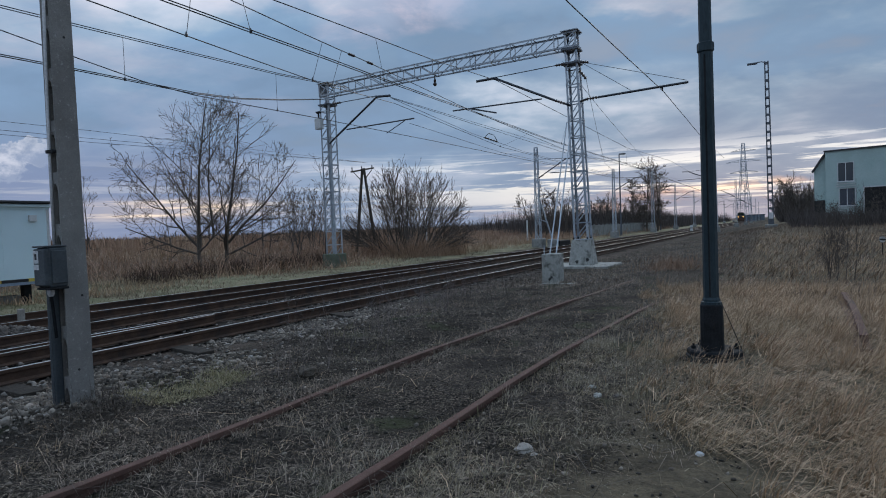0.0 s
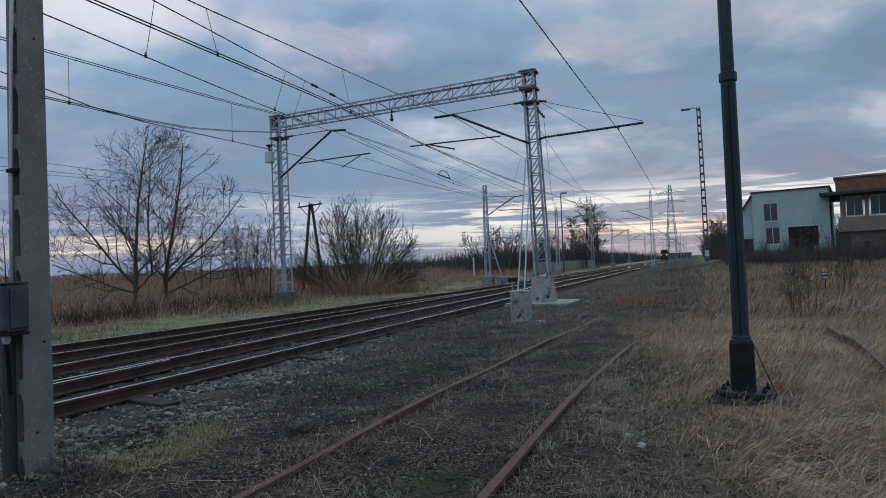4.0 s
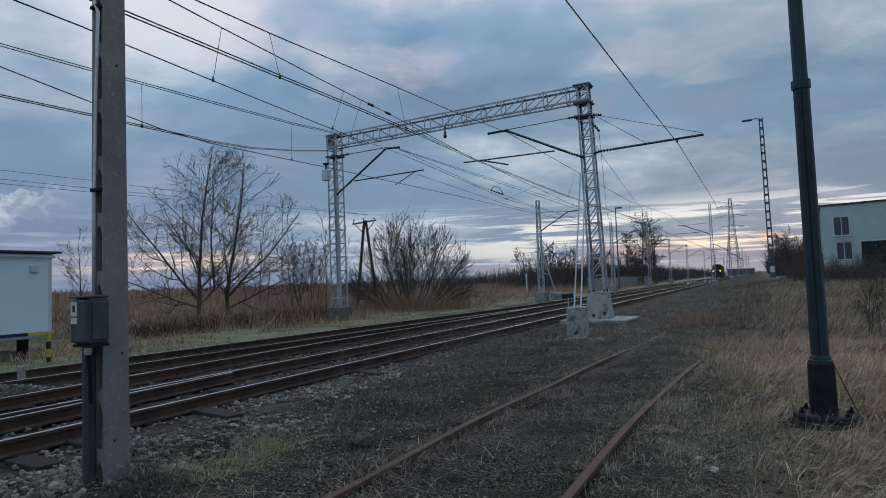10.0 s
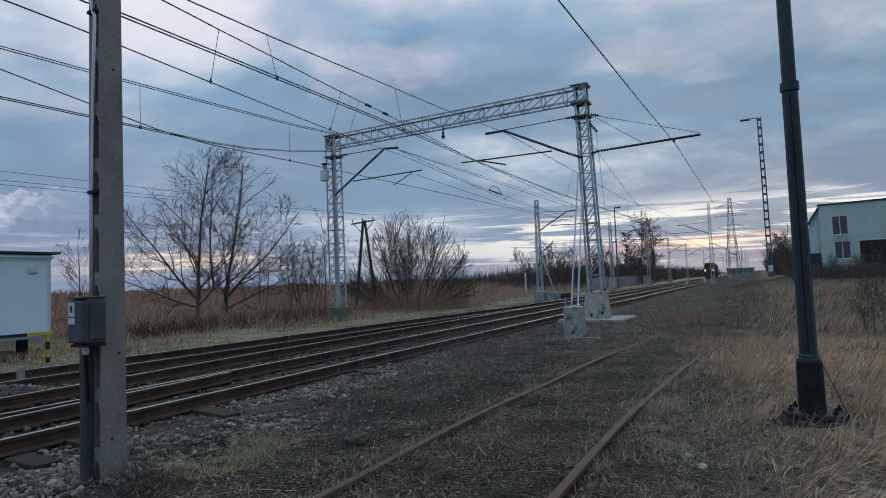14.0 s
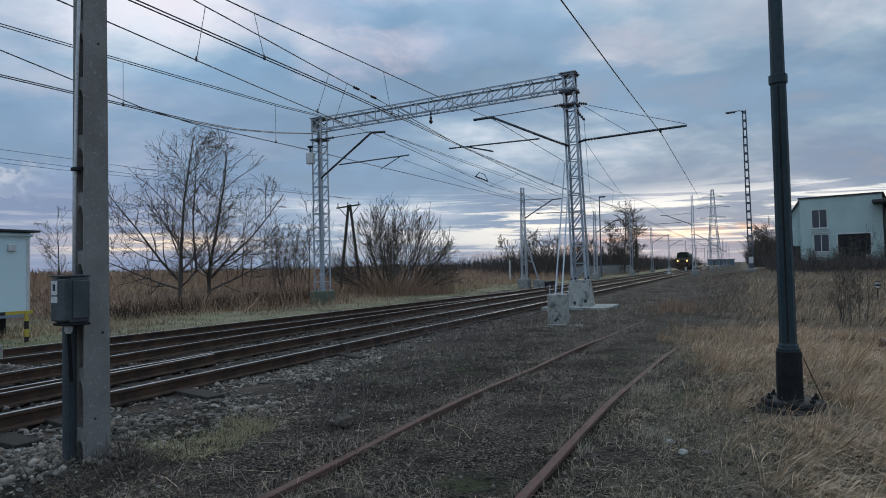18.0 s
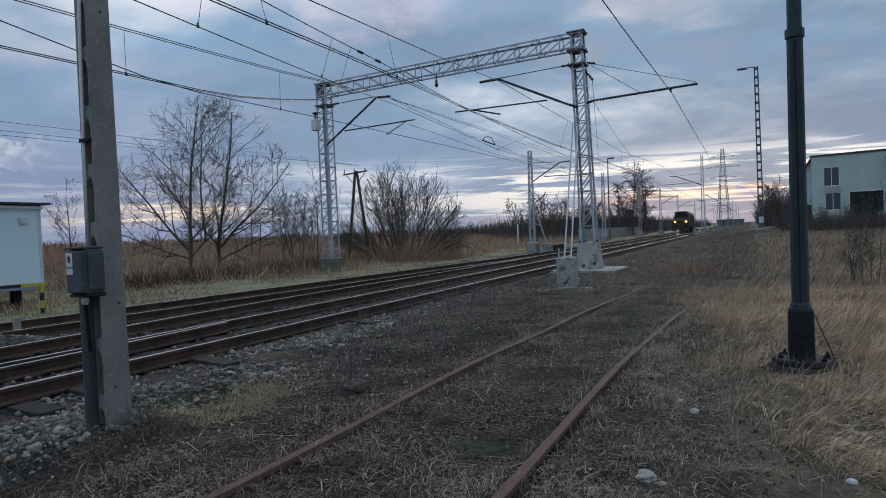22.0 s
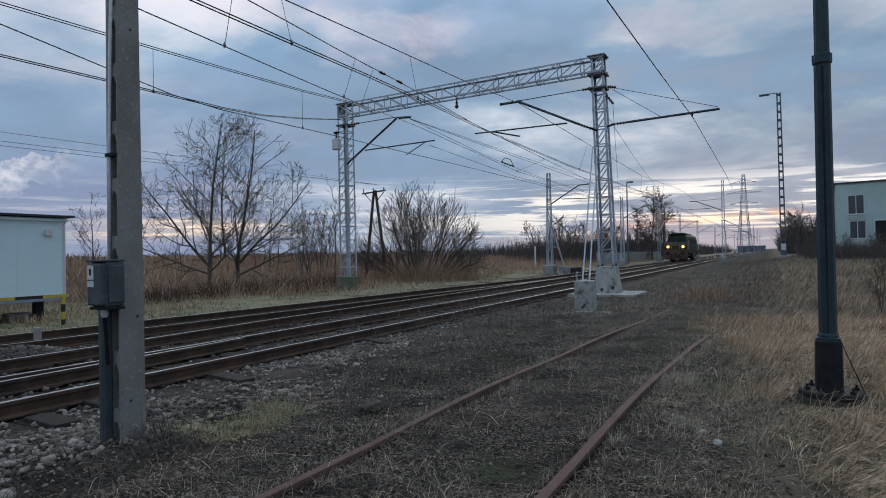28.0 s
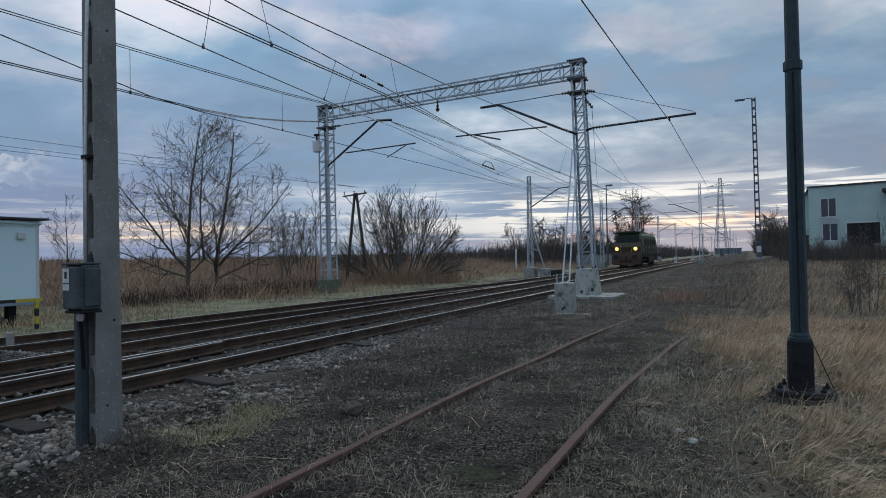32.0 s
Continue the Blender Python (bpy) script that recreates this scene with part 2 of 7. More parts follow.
# ---- materials ----
def material(name, c1, c2, rough=0.8, metal=0.0, scale=6.0, fine=60.0, bump=0.3, dist=0.01, stain=None, stain_scale=1.5, stain_at=(0.55, 0.7), vary=0.0, island=0.0, spec=0.4, stretch=(1, 1, 1), grain=0.55):
    """A surface of two tones at two scales, with an optional stain, relief, and a change of tone from piece to piece."""
    m = bpy.data.materials.new(name)
    m.use_nodes = True
    t = m.node_tree
    b = t.nodes["Principled BSDF"]
    b.inputs["Metallic"].default_value = metal
    b.inputs["Specular IOR Level"].default_value = spec
    tc = t.nodes.new("ShaderNodeTexCoord")
    mp = t.nodes.new("ShaderNodeMapping")
    mp.inputs["Scale"].default_value = stretch
    t.links.new(tc.outputs["Object"], mp.inputs[0])

    def nz(s, d=5, r=0.6):
        n = t.nodes.new("ShaderNodeTexNoise")
        n.inputs["Scale"].default_value, n.inputs["Detail"].default_value, n.inputs["Roughness"].default_value = s, d, r
        t.links.new(mp.outputs[0], n.inputs["Vector"])
        return n.outputs[0]

    def mx(f, a, c, kind="MIX"):
        n = t.nodes.new("ShaderNodeMix")
        n.data_type, n.blend_type = "RGBA", kind
        for s, v in ((n.inputs[0], f), (n.inputs[6], a), (n.inputs[7], c)):
            if isinstance(v, (int, float)):
                s.default_value = v
            elif isinstance(v, tuple):
                s.default_value = (*v, 1)
            else:
                t.links.new(v, s)
        return n.outputs[2]

    def rg(v, a, c, d=0.0, e=1.0):
        n = t.nodes.new("ShaderNodeMapRange")
        t.links.new(v, n.inputs[0])
        for i, q in enumerate((a, c, d, e)):
            n.inputs[1 + i].default_value = q
        return n.outputs[0]

    n1, n2 = nz(scale), nz(fine, 4)
    col = mx(rg(n1, 0.35, 0.65), c1, c2)
    col = mx(rg(n2, 0.3, 0.7, 0.0, grain), col, mx(1.0, col, (0.45, 0.45, 0.45), "MULTIPLY"))
    if stain:
        col = mx(rg(nz(stain_scale, 6), stain_at[0], stain_at[1], 0.0, 0.85), col, stain)
    if vary:
        oi = t.nodes.new("ShaderNodeObjectInfo")
        col = mx(1.0, col, mx(oi.outputs["Random"], (1 - vary,) * 3, (1 + vary,) * 3), "MULTIPLY")
    if island:
        ge = t.nodes.new("ShaderNodeNewGeometry")
        col = mx(1.0, col, mx(ge.outputs["Random Per Island"], (1 - island,) * 3, (1 + island,) * 3), "MULTIPLY")
    t.links.new(col, b.inputs["Base Color"])
    t.links.new(rg(n2, 0.3, 0.7, max(0.05, rough - 0.12), min(1.0, rough + 0.1)), b.inputs["Roughness"])
    if bump:
        bp = t.nodes.new("ShaderNodeBump")
        bp.inputs["Strength"].default_value, bp.inputs["Distance"].default_value = bump, dist
        t.links.new(n2, bp.inputs["Height"])
        t.links.new(bp.outputs[0], b.inputs["Normal"])
    return m


def glowing(name, colour, strength):
    m = bpy.data.materials.new(name)
    m.use_nodes = True
    b = m.node_tree.nodes["Principled BSDF"]
    b.inputs["Base Color"].default_value = (*colour, 1)
    b.inputs["Emission Color"].default_value = (*colour, 1)
    b.inputs["Emission Strength"].default_value = strength
    return m


CONCRETE = material("weathered_concrete", (0.27, 0.27, 0.255), (0.38, 0.375, 0.36), 0.9, 0, 3, 90, 0.5, 0.006, (0.10, 0.105, 0.10), 2.2, (0.5, 0.68))
POLE_CONC = material("speckled_pole_concrete", (0.21, 0.20, 0.19), (0.295, 0.285, 0.27), 0.9, 0, 2.5, 110, 0.5, 0.006, (0.36, 0.35, 0.335), 34, (0.60, 0.68))
MOSSY = material("mossy_concrete", (0.16, 0.17, 0.14), (0.11, 0.13, 0.085), 0.95, 0, 4, 70, 0.5, 0.008)
GALV = material("galvanised_steel", (0.36, 0.395, 0.44), (0.47, 0.505, 0.55), 0.55, 0.35, 5, 40, 0.15, 0.003, (0.24, 0.23, 0.23), 3, (0.6, 0.75), 0.18)
GALV_DARK = material("weathered_steel", (0.10, 0.11, 0.13), (0.16, 0.17, 0.19), 0.6, 0.4, 5, 40, 0.15, 0.003)
TUBE_DARK = material("dark_catenary_tube", (0.045, 0.05, 0.06), (0.08, 0.085, 0.1), 0.5, 0.5, 5, 40, 0.1, 0.003)
WIRE = material("oxidised_copper_wire", (0.10, 0.105, 0.115), (0.15, 0.155, 0.165), 0.5, 0.6, 3, 20, 0)
INSUL = material("brown_porcelain", (0.04, 0.03, 0.028), (0.07, 0.05, 0.04), 0.25, 0, 5, 40, 0)
POST_PAINT = material("dark_green_grey_paint", (0.022, 0.038, 0.047), (0.04, 0.063, 0.076), 0.6, 0.1, 2.5, 60, 0.25, 0.003, (0.06, 0.085, 0.092), 1.2, (0.55, 0.7), stretch=(1, 1, 0.25), spec=0.25)
BLACK_STEEL = material("black_painted_steel", (0.012, 0.013, 0.015), (0.025, 0.027, 0.03), 0.75, 0.1, 6, 60, 0.3, 0.003, spec=0.2)
RAIL_RUST = material("rusty_rail", (0.065, 0.039, 0.028), (0.115, 0.066, 0.044), 0.9, 0.1, 4, 90, 0.5, 0.004, (0.035, 0.026, 0.022), 2.5, (0.5, 0.65))
SIDING_RUST = material("red_rusty_rail", (0.105, 0.058, 0.046), (0.18, 0.098, 0.078), 0.92, 0.05, 3, 90, 0.6, 0.004, (0.07, 0.045, 0.035), 3, (0.5, 0.66))
RAIL_TOP = material("worn_rail_head", (0.52, 0.51, 0.50), (0.66, 0.65, 0.64), 0.38, 0.95, 2, 30, 0.05, 0.002)
TIMBER = material("tarred_timber", (0.035, 0.03, 0.027), (0.07, 0.06, 0.05), 0.95, 0, 6, 80, 0.6, 0.006, vary=0.3, stretch=(1, 6, 6), spec=0.15)
OLD_WOOD = material("old_brown_wood", (0.06, 0.048, 0.036), (0.11, 0.09, 0.07), 0.95, 0, 6, 60, 0.6, 0.006, stretch=(5, 5, 1))
GRAVEL = material("ballast_stones", (0.135, 0.11, 0.088), (0.335, 0.287, 0.24), 0.9, 0, 9, 60, 0.3, 0.004, (0.09, 0.075, 0.06), 0.8, (0.46, 0.62), island=0.75)
BED_STONE = material("oily_brown_ballast", (0.13, 0.11, 0.094), (0.25, 0.222, 0.198), 0.9, 0, 9, 60, 0.3, 0.004, (0.05, 0.04, 0.033), 0.8, (0.46, 0.62), island=0.7)
CLOD = material("dark_soil_clod", (0.035, 0.029, 0.023), (0.085, 0.069, 0.055), 0.95, 0, 9, 60, 0.4, 0.006, island=0.6)
PALE_ROCK = material("pale_rock", (0.30, 0.27, 0.24), (0.42, 0.39, 0.35), 0.9, 0, 6, 40, 0.6, 0.01)
STRAW = material("dry_straw_grass", (0.48, 0.333, 0.215), (0.655, 0.475, 0.32), 0.85, 0, 0.6, 5, 0, 0.01, (0.30, 0.23, 0.14), 0.35, (0.5, 0.65), island=0.4)
DEAD = material("grey_dead_weeds", (0.245, 0.19, 0.15), (0.45, 0.363, 0.29), 0.95, 0, 0.9, 5, 0, 0.01, (0.13, 0.115, 0.098), 0.9, (0.5, 0.66), island=0.6)
GREEN = material("winter_green_grass", (0.25, 0.225, 0.125), (0.38, 0.325, 0.19), 0.9, 0, 0.5, 5, 0, 0.01, (0.22, 0.17, 0.10), 0.3, (0.5, 0.65), island=0.35)
VERGE_GREEN = material("dull_green_turf", (0.19, 0.185, 0.10), (0.295, 0.27, 0.155), 0.9, 0, 0.5, 5, 0, 0.01, (0.24, 0.19, 0.11), 0.3, (0.5, 0.65), island=0.35)
GREY_GREEN = material("grey_green_winter_grass", (0.27, 0.222, 0.148), (0.41, 0.335, 0.235), 0.9, 0, 0.8, 5, 0, 0.01, (0.34, 0.295, 0.225), 1.1, (0.46, 0.62), island=0.5)
BROWN_GRASS = material("brown_winter_grass", (0.235, 0.165, 0.12), (0.35, 0.257, 0.187), 0.9, 0, 0.5, 5, 0, 0.01, (0.15, 0.115, 0.09), 0.22, (0.45, 0.62), island=0.4)
REED = material("brown_reed", (0.325, 0.195, 0.13), (0.46, 0.30, 0.205), 0.95, 0, 0.12, 2, 0, 0.01, (0.40, 0.28, 0.18), 0.07, (0.5, 0.66), island=0.35)
BARK = material("grey_brown_bark", (0.085, 0.07, 0.06), (0.14, 0.118, 0.10), 0.95, 0, 4, 40, 0.5, 0.01, stretch=(1, 1, 0.3))
TWIG = material("brown_twig", (0.085, 0.067, 0.056), (0.13, 0.103, 0.087), 0.95, 0, 1, 10, 0)
NEEDLE = material("dark_needles", (0.03, 0.032, 0.02), (0.06, 0.05, 0.03), 0.9, 0, 1, 8, 0, island=0.4)
FAR_WOOD = material("far_bare_wood", (0.07, 0.058, 0.055), (0.11, 0.09, 0.082), 1.0, 0, 0.05, 0.7, 0, island=0.35)
HUT_WALL = material("pale_grey_cladding", (0.64, 0.79, 0.83), (0.69, 0.83, 0.87), 0.6, 0.0, 0.8, 40, 0.08, 0.002, (0.60, 0.70, 0.74), 0.9, (0.5, 0.75), grain=0.08)
HUT_DOOR = material("blue_grey_door_paint", (0.24, 0.30, 0.38), (0.28, 0.34, 0.42), 0.5, 0, 2, 40, 0.08, 0.002)
ROOF_DARK = material("dark_roof_edge", (0.04, 0.042, 0.045), (0.07, 0.07, 0.075), 0.8, 0, 3, 30, 0.2)
YELLOW = material("warning_yellow_paint", (0.55, 0.40, 0.05), (0.66, 0.50, 0.09), 0.6, 0, 6, 50, 0.2, 0.003, (0.25, 0.18, 0.06), 5, (0.6, 0.75))
BLACK = material("warning_black_paint", (0.015, 0.015, 0.016), (0.03, 0.03, 0.03), 0.6, 0, 6, 50, 0.2, 0.003)
BOX_GREY = material("dark_grey_cabinet_paint", (0.05, 0.062, 0.072), (0.075, 0.09, 0.1), 0.5, 0.1, 4, 60, 0.15, 0.002, (0.10, 0.115, 0.12), 4, (0.58, 0.72))
WHITE = material("off_white_paint", (0.62, 0.63, 0.64), (0.72, 0.72, 0.72), 0.6, 0, 6, 50, 0.1, 0.002, (0.42, 0.41, 0.40), 7, (0.6, 0.75))
PIPE_WHITE = material("pale_plastic_conduit", (0.66, 0.66, 0.68), (0.74, 0.74, 0.75), 0.5, 0, 6, 50, 0.1, 0.002)
MINT = material("pale_mint_render", (0.40, 0.52, 0.50), (0.47, 0.58, 0.56), 0.9, 0, 0.5, 8, 0.2, 0.01, (0.34, 0.43, 0.41), 0.35, (0.5, 0.7), grain=0.3)
SB_WALL = material("pinkish_old_render", (0.30, 0.235, 0.20), (0.38, 0.31, 0.27), 0.9, 0, 0.8, 10, 0.2, 0.01, (0.21, 0.17, 0.15), 0.7, (0.5, 0.7))
BRICK = material("red_brick_parapet", (0.23, 0.10, 0.07), (0.30, 0.14, 0.10), 0.9, 0, 2, 20, 0.3, 0.01)
LOCO_GREEN = material("locomotive_green_paint", (0.02, 0.042, 0.016), (0.04, 0.075, 0.026), 0.7, 0.1, 1.5, 30, 0.1, 0.003, (0.03, 0.035, 0.025), 1.1, (0.5, 0.7))
LOCO_OCHRE = material("dirty_ochre_front_paint", (0.045, 0.029, 0.013), (0.075, 0.048, 0.02), 0.6, 0.1, 2, 30, 0.1, 0.003, (0.06, 0.045, 0.03), 1.4, (0.48, 0.66))
LOCO_RED = material("dull_red_buffer_paint", (0.09, 0.05, 0.037), (0.15, 0.088, 0.064), 0.7, 0.1, 2, 30, 0.15, 0.003, (0.06, 0.04, 0.03), 2, (0.5, 0.66))
LOCO_DARK = material("grimy_underframe", (0.02, 0.02, 0.02), (0.04, 0.038, 0.035), 0.8, 0.2, 3, 30, 0.3)
LAMP_GLOW = glowing("warm_headlamp", (1.0, 0.53, 0.13), 2.2)

GLASS = bpy.data.materials.new("dark_window_glass")
GLASS.use_nodes = True
gb = GLASS.node_tree.nodes["Principled BSDF"]
gb.inputs["Base Color"].default_value = (0.035, 0.045, 0.055, 1)
gb.inputs["Roughness"].default_value = 0.08
gb.inputs["Specular IOR Level"].default_value = 0.6


# cab panes near black and rough, so they mirror little of the sky
CAB_GLASS = material("dark_rough_cab_glass", (0.008, 0.010, 0.012), (0.016, 0.018, 0.02), 0.35, 0, 3, 30, 0, spec=0.2)


# ---- mesh tools ----
class Shape:
    """Vertices and faces of one mesh."""

    def __init__(self):
        self.v, self.f = [], []

    def add(self, verts, faces):
        k = len(self.v)
        self.v += [tuple(p) for p in verts]
        self.f += [tuple(i + k for i in q) for q in faces]
        return self

    def box(self, x0, x1, y0, y1, z0, z1, bev=0.0):
        if bev:
            bm = bmesh.new()
            bmesh.ops.create_cube(bm, size=1)
            for v in bm.verts:
                v.co = ((x0 + x1) / 2 + v.co.x * (x1 - x0), (y0 + y1) / 2 + v.co.y * (y1 - y0), (z0 + z1) / 2 + v.co.z * (z1 - z0))
            bmesh.ops.bevel(bm, geom=bm.edges[:], offset=bev, segments=2, affect="EDGES", profile=0.5)
            bm.verts.index_update()
            self.add([v.co for v in bm.verts], [[v.index for v in f.verts] for f in bm.faces])
            bm.free()
            return self
        p = [(x, y, z) for z in (z0, z1) for x, y in ((x0, y0), (x1, y0), (x1, y1), (x0, y1))]
        return self.add(p, [(3, 2, 1, 0), (4, 5, 6, 7), (0, 1, 5, 4), (1, 2, 6, 5), (2, 3, 7, 6), (3, 0, 4, 7)])

    def prism(self, p, q, outline, up=(0, 0, 1)):
        """A bar from p to q with a closed outline across it."""
        p, q = Vector(p), Vector(q)
        d = (q - p).normalized()
        u = Vector(up)
        if abs(d.dot(u)) > 0.95:
            u = Vector((0, 1, 0)) if abs(d.y) < 0.9 else Vector((1, 0, 0))
        s = d.cross(u).normalized()
        u = s.cross(d)
        n = len(outline)
        vs = [e + s * a + u * b for e in (p, q) for a, b in outline]
        fs = [tuple(range(n))[::-1], tuple(range(n, 2 * n))] + [(i, (i + 1) % n, n + (i + 1) % n, n + i) for i in range(n)]
        return self.add(vs, [f[::-1] for f in fs])

    def bar(self, p, q, w, h=None, up=(0, 0, 1)):
        h = h or w
        return self.prism(p, q, [(-w / 2, -h / 2), (w / 2, -h / 2), (w / 2, h / 2), (-w / 2, h / 2)], up)

    def angle(self, p, q, w, t=0.008, sx=1, sy=1, up=(0, 0, 1)):
        o = [(0, 0), (w, 0), (w, t), (t, t), (t, w), (0, w)]
        o = [(a * sx, b * sy) for a, b in o]
        return self.prism(p, q, o if sx * sy > 0 else o[::-1], up)

    def tube(self, pts, radii, n=8, caps=True):
        """A round tube along points, with a radius at each."""
        pts = [Vector(p) for p in pts]
        if isinstance(radii, (int, float)):
            radii = [radii] * len(pts)
        k, ref = len(self.v), Vector((0.31, 0.53, 0.79))
        for i, p in enumerate(pts):
            d = (pts[min(i + 1, len(pts) - 1)] - pts[max(i - 1, 0)]).normalized()
            if i == 0 and abs(d.dot(ref)) > 0.9:
                ref = Vector((0.9, -0.3, 0.1))
            s = d.cross(ref).normalized()
            u = d.cross(s)
            for j in range(n):
                a = 2 * math.pi * j / n
                self.v.append(tuple(p + (s * math.cos(a) + u * math.sin(a)) * radii[i]))
        for i in range(len(pts) - 1):
            for j in range(n):
                a, b = k + i * n + j, k + i * n + (j + 1) % n
                self.f.append((a, a + n, b + n, b))
        if caps:
            self.f.append(tuple(k + j for j in range(n)))
            self.f.append(tuple(k + (len(pts) - 1) * n + j for j in range(n))[::-1])
        return self

    def lathe(self, c, profile, n=12, axis="z"):
        """Rings of (radius, height) about an axis through c."""
        k = len(self.v)
        for r, h in profile:
            for j in range(n):
                a = 2 * math.pi * j / n
                x, y = r * math.cos(a), r * math.sin(a)
                o = {"z": (x, y, h), "y": (x, h, -y), "x": (h, x, y)}[axis]
                self.v.append((c[0] + o[0], c[1] + o[1], c[2] + o[2]))
        for i in range(len(profile) - 1):
            for j in range(n):
                a, b = k + i * n + j, k + i * n + (j + 1) % n
                self.f.append((a, b, b + n, a + n))
        self.f.append(tuple(k + j for j in range(n))[::-1])
        self.f.append(tuple(k + (len(profile) - 1) * n + j for j in range(n)))
        return self

    def mesh(self, name, mats, smooth=False):
        me = bpy.data.meshes.new(name)
        me.from_pydata(self.v, [], self.f)
        me.materials.append(mats)
        if smooth:
            me.polygons.foreach_set("use_smooth", [True] * len(me.polygons))
        me.update()
        return me


def part(name, shape, mat, parent, label="", smooth=False):
    me = shape if isinstance(shape, bpy.types.Mesh) else shape.mesh(name, mat, smooth)
    ob = new(name, me)
    ob.parent = parent
    if label:
        tagged(ob, label)
    return ob


def thing(name, m, label, category, group="", kind="", shape=None, mat=None, smooth=False):
    ob = new(name, shape.mesh(name, mat, smooth) if shape else None)
    ob.matrix_world = m
    return tagged(ob, label, category, group, kind)


def numpy_mesh(name, verts, faces, mat):
    """A mesh out of arrays; faces all have one count of corners."""
    me = bpy.data.meshes.new(name)
    n, k = len(faces), faces.shape[1]
    me.vertices.add(len(verts))
    me.vertices.foreach_set("co", np.asarray(verts, np.float32).ravel())
    me.loops.add(n * k)
    me.loops.foreach_set("vertex_index", np.asarray(faces, np.int32).ravel())
    me.polygons.add(n)
    me.polygons.foreach_set("loop_start", np.arange(0, n * k, k, dtype=np.int32))
    me.polygons.foreach_set("loop_total", np.full(n, k, np.int32))
    me.materials.append(mat)
    me.update(calc_edges=True)
    me.validate()
    return me


def sstep(x, a, b):
    t = np.clip((np.asarray(x, float) - a) / (b - a), 0, 1)
    return t * t * (3 - 2 * t)


def waves(o, a, scale, seed):
    """Smooth uneven height from a few waves."""
    r = np.random.RandomState(seed)
    s = 0
    for i in range(7):
        k, ph, th = (0.6 + 0.55 * i) / scale, r.rand() * 6.28, r.rand() * 3.14
        s = s + np.sin((o * np.cos(th) + a * np.sin(th)) * k * 2 + ph) / (1 + 0.7 * i)
    return s / 2.5


def ground_z(o, a):
    """Height of the ground at a place across (o) and along (a) the tracks."""
    o, a = np.asarray(o, float), np.asarray(a, float)
    z = 0.75 * sstep(a, 14, 55) * sstep(o, -4.5, 2.0)
    z = z + 0.45 * sstep(-o, 19, 34)
    bed = sstep(o, -14.5, -13.2) * sstep(-o, 5.4, 6.2)
    z = z - 0.05 * bed
    rough = (1 - bed) * (1 - 0.6 * sstep(np.abs(o + 2.0), 0.9, 0.2))
    z = z + rough * (0.05 * waves(o, a, 1.6, 3) + 0.022 * waves(o, a, 0.45, 4) + 0.02 * waves(o, a, 0.17, 5) + 0.008 * waves(o, a, 0.085, 7))
    z = z + 0.012 * bed * waves(o, a, 0.2, 6)
    z = z + 0.19 * sstep(o, -0.8, 0.5) * sstep(a, 4.0, 6.3) * (1 - sstep(a, 9, 15))
    z = z + 0.12 * np.exp(-((o + 4.1) ** 2 + (0.6 * (a - 8.2)) ** 2) / 0.4)
    z = z + 0.16 * np.exp(-((o + 11.05) / 0.42) ** 2) * sstep(a, 2.6, 3.6) * (1 - sstep(a, 5.4, 6.4))
    z = z + 0.13 * np.exp(-((o + 4.6) ** 2 + (a - 3.0) ** 2) / 0.45)
    return z


# ---- ground ----
def spread(near, step, far, grow):
    s, d = [0.0], step
    while s[-1] < far:
        if s[-1] > near:
            d *= grow
        s.append(s[-1] + d)
    return np.array(s)


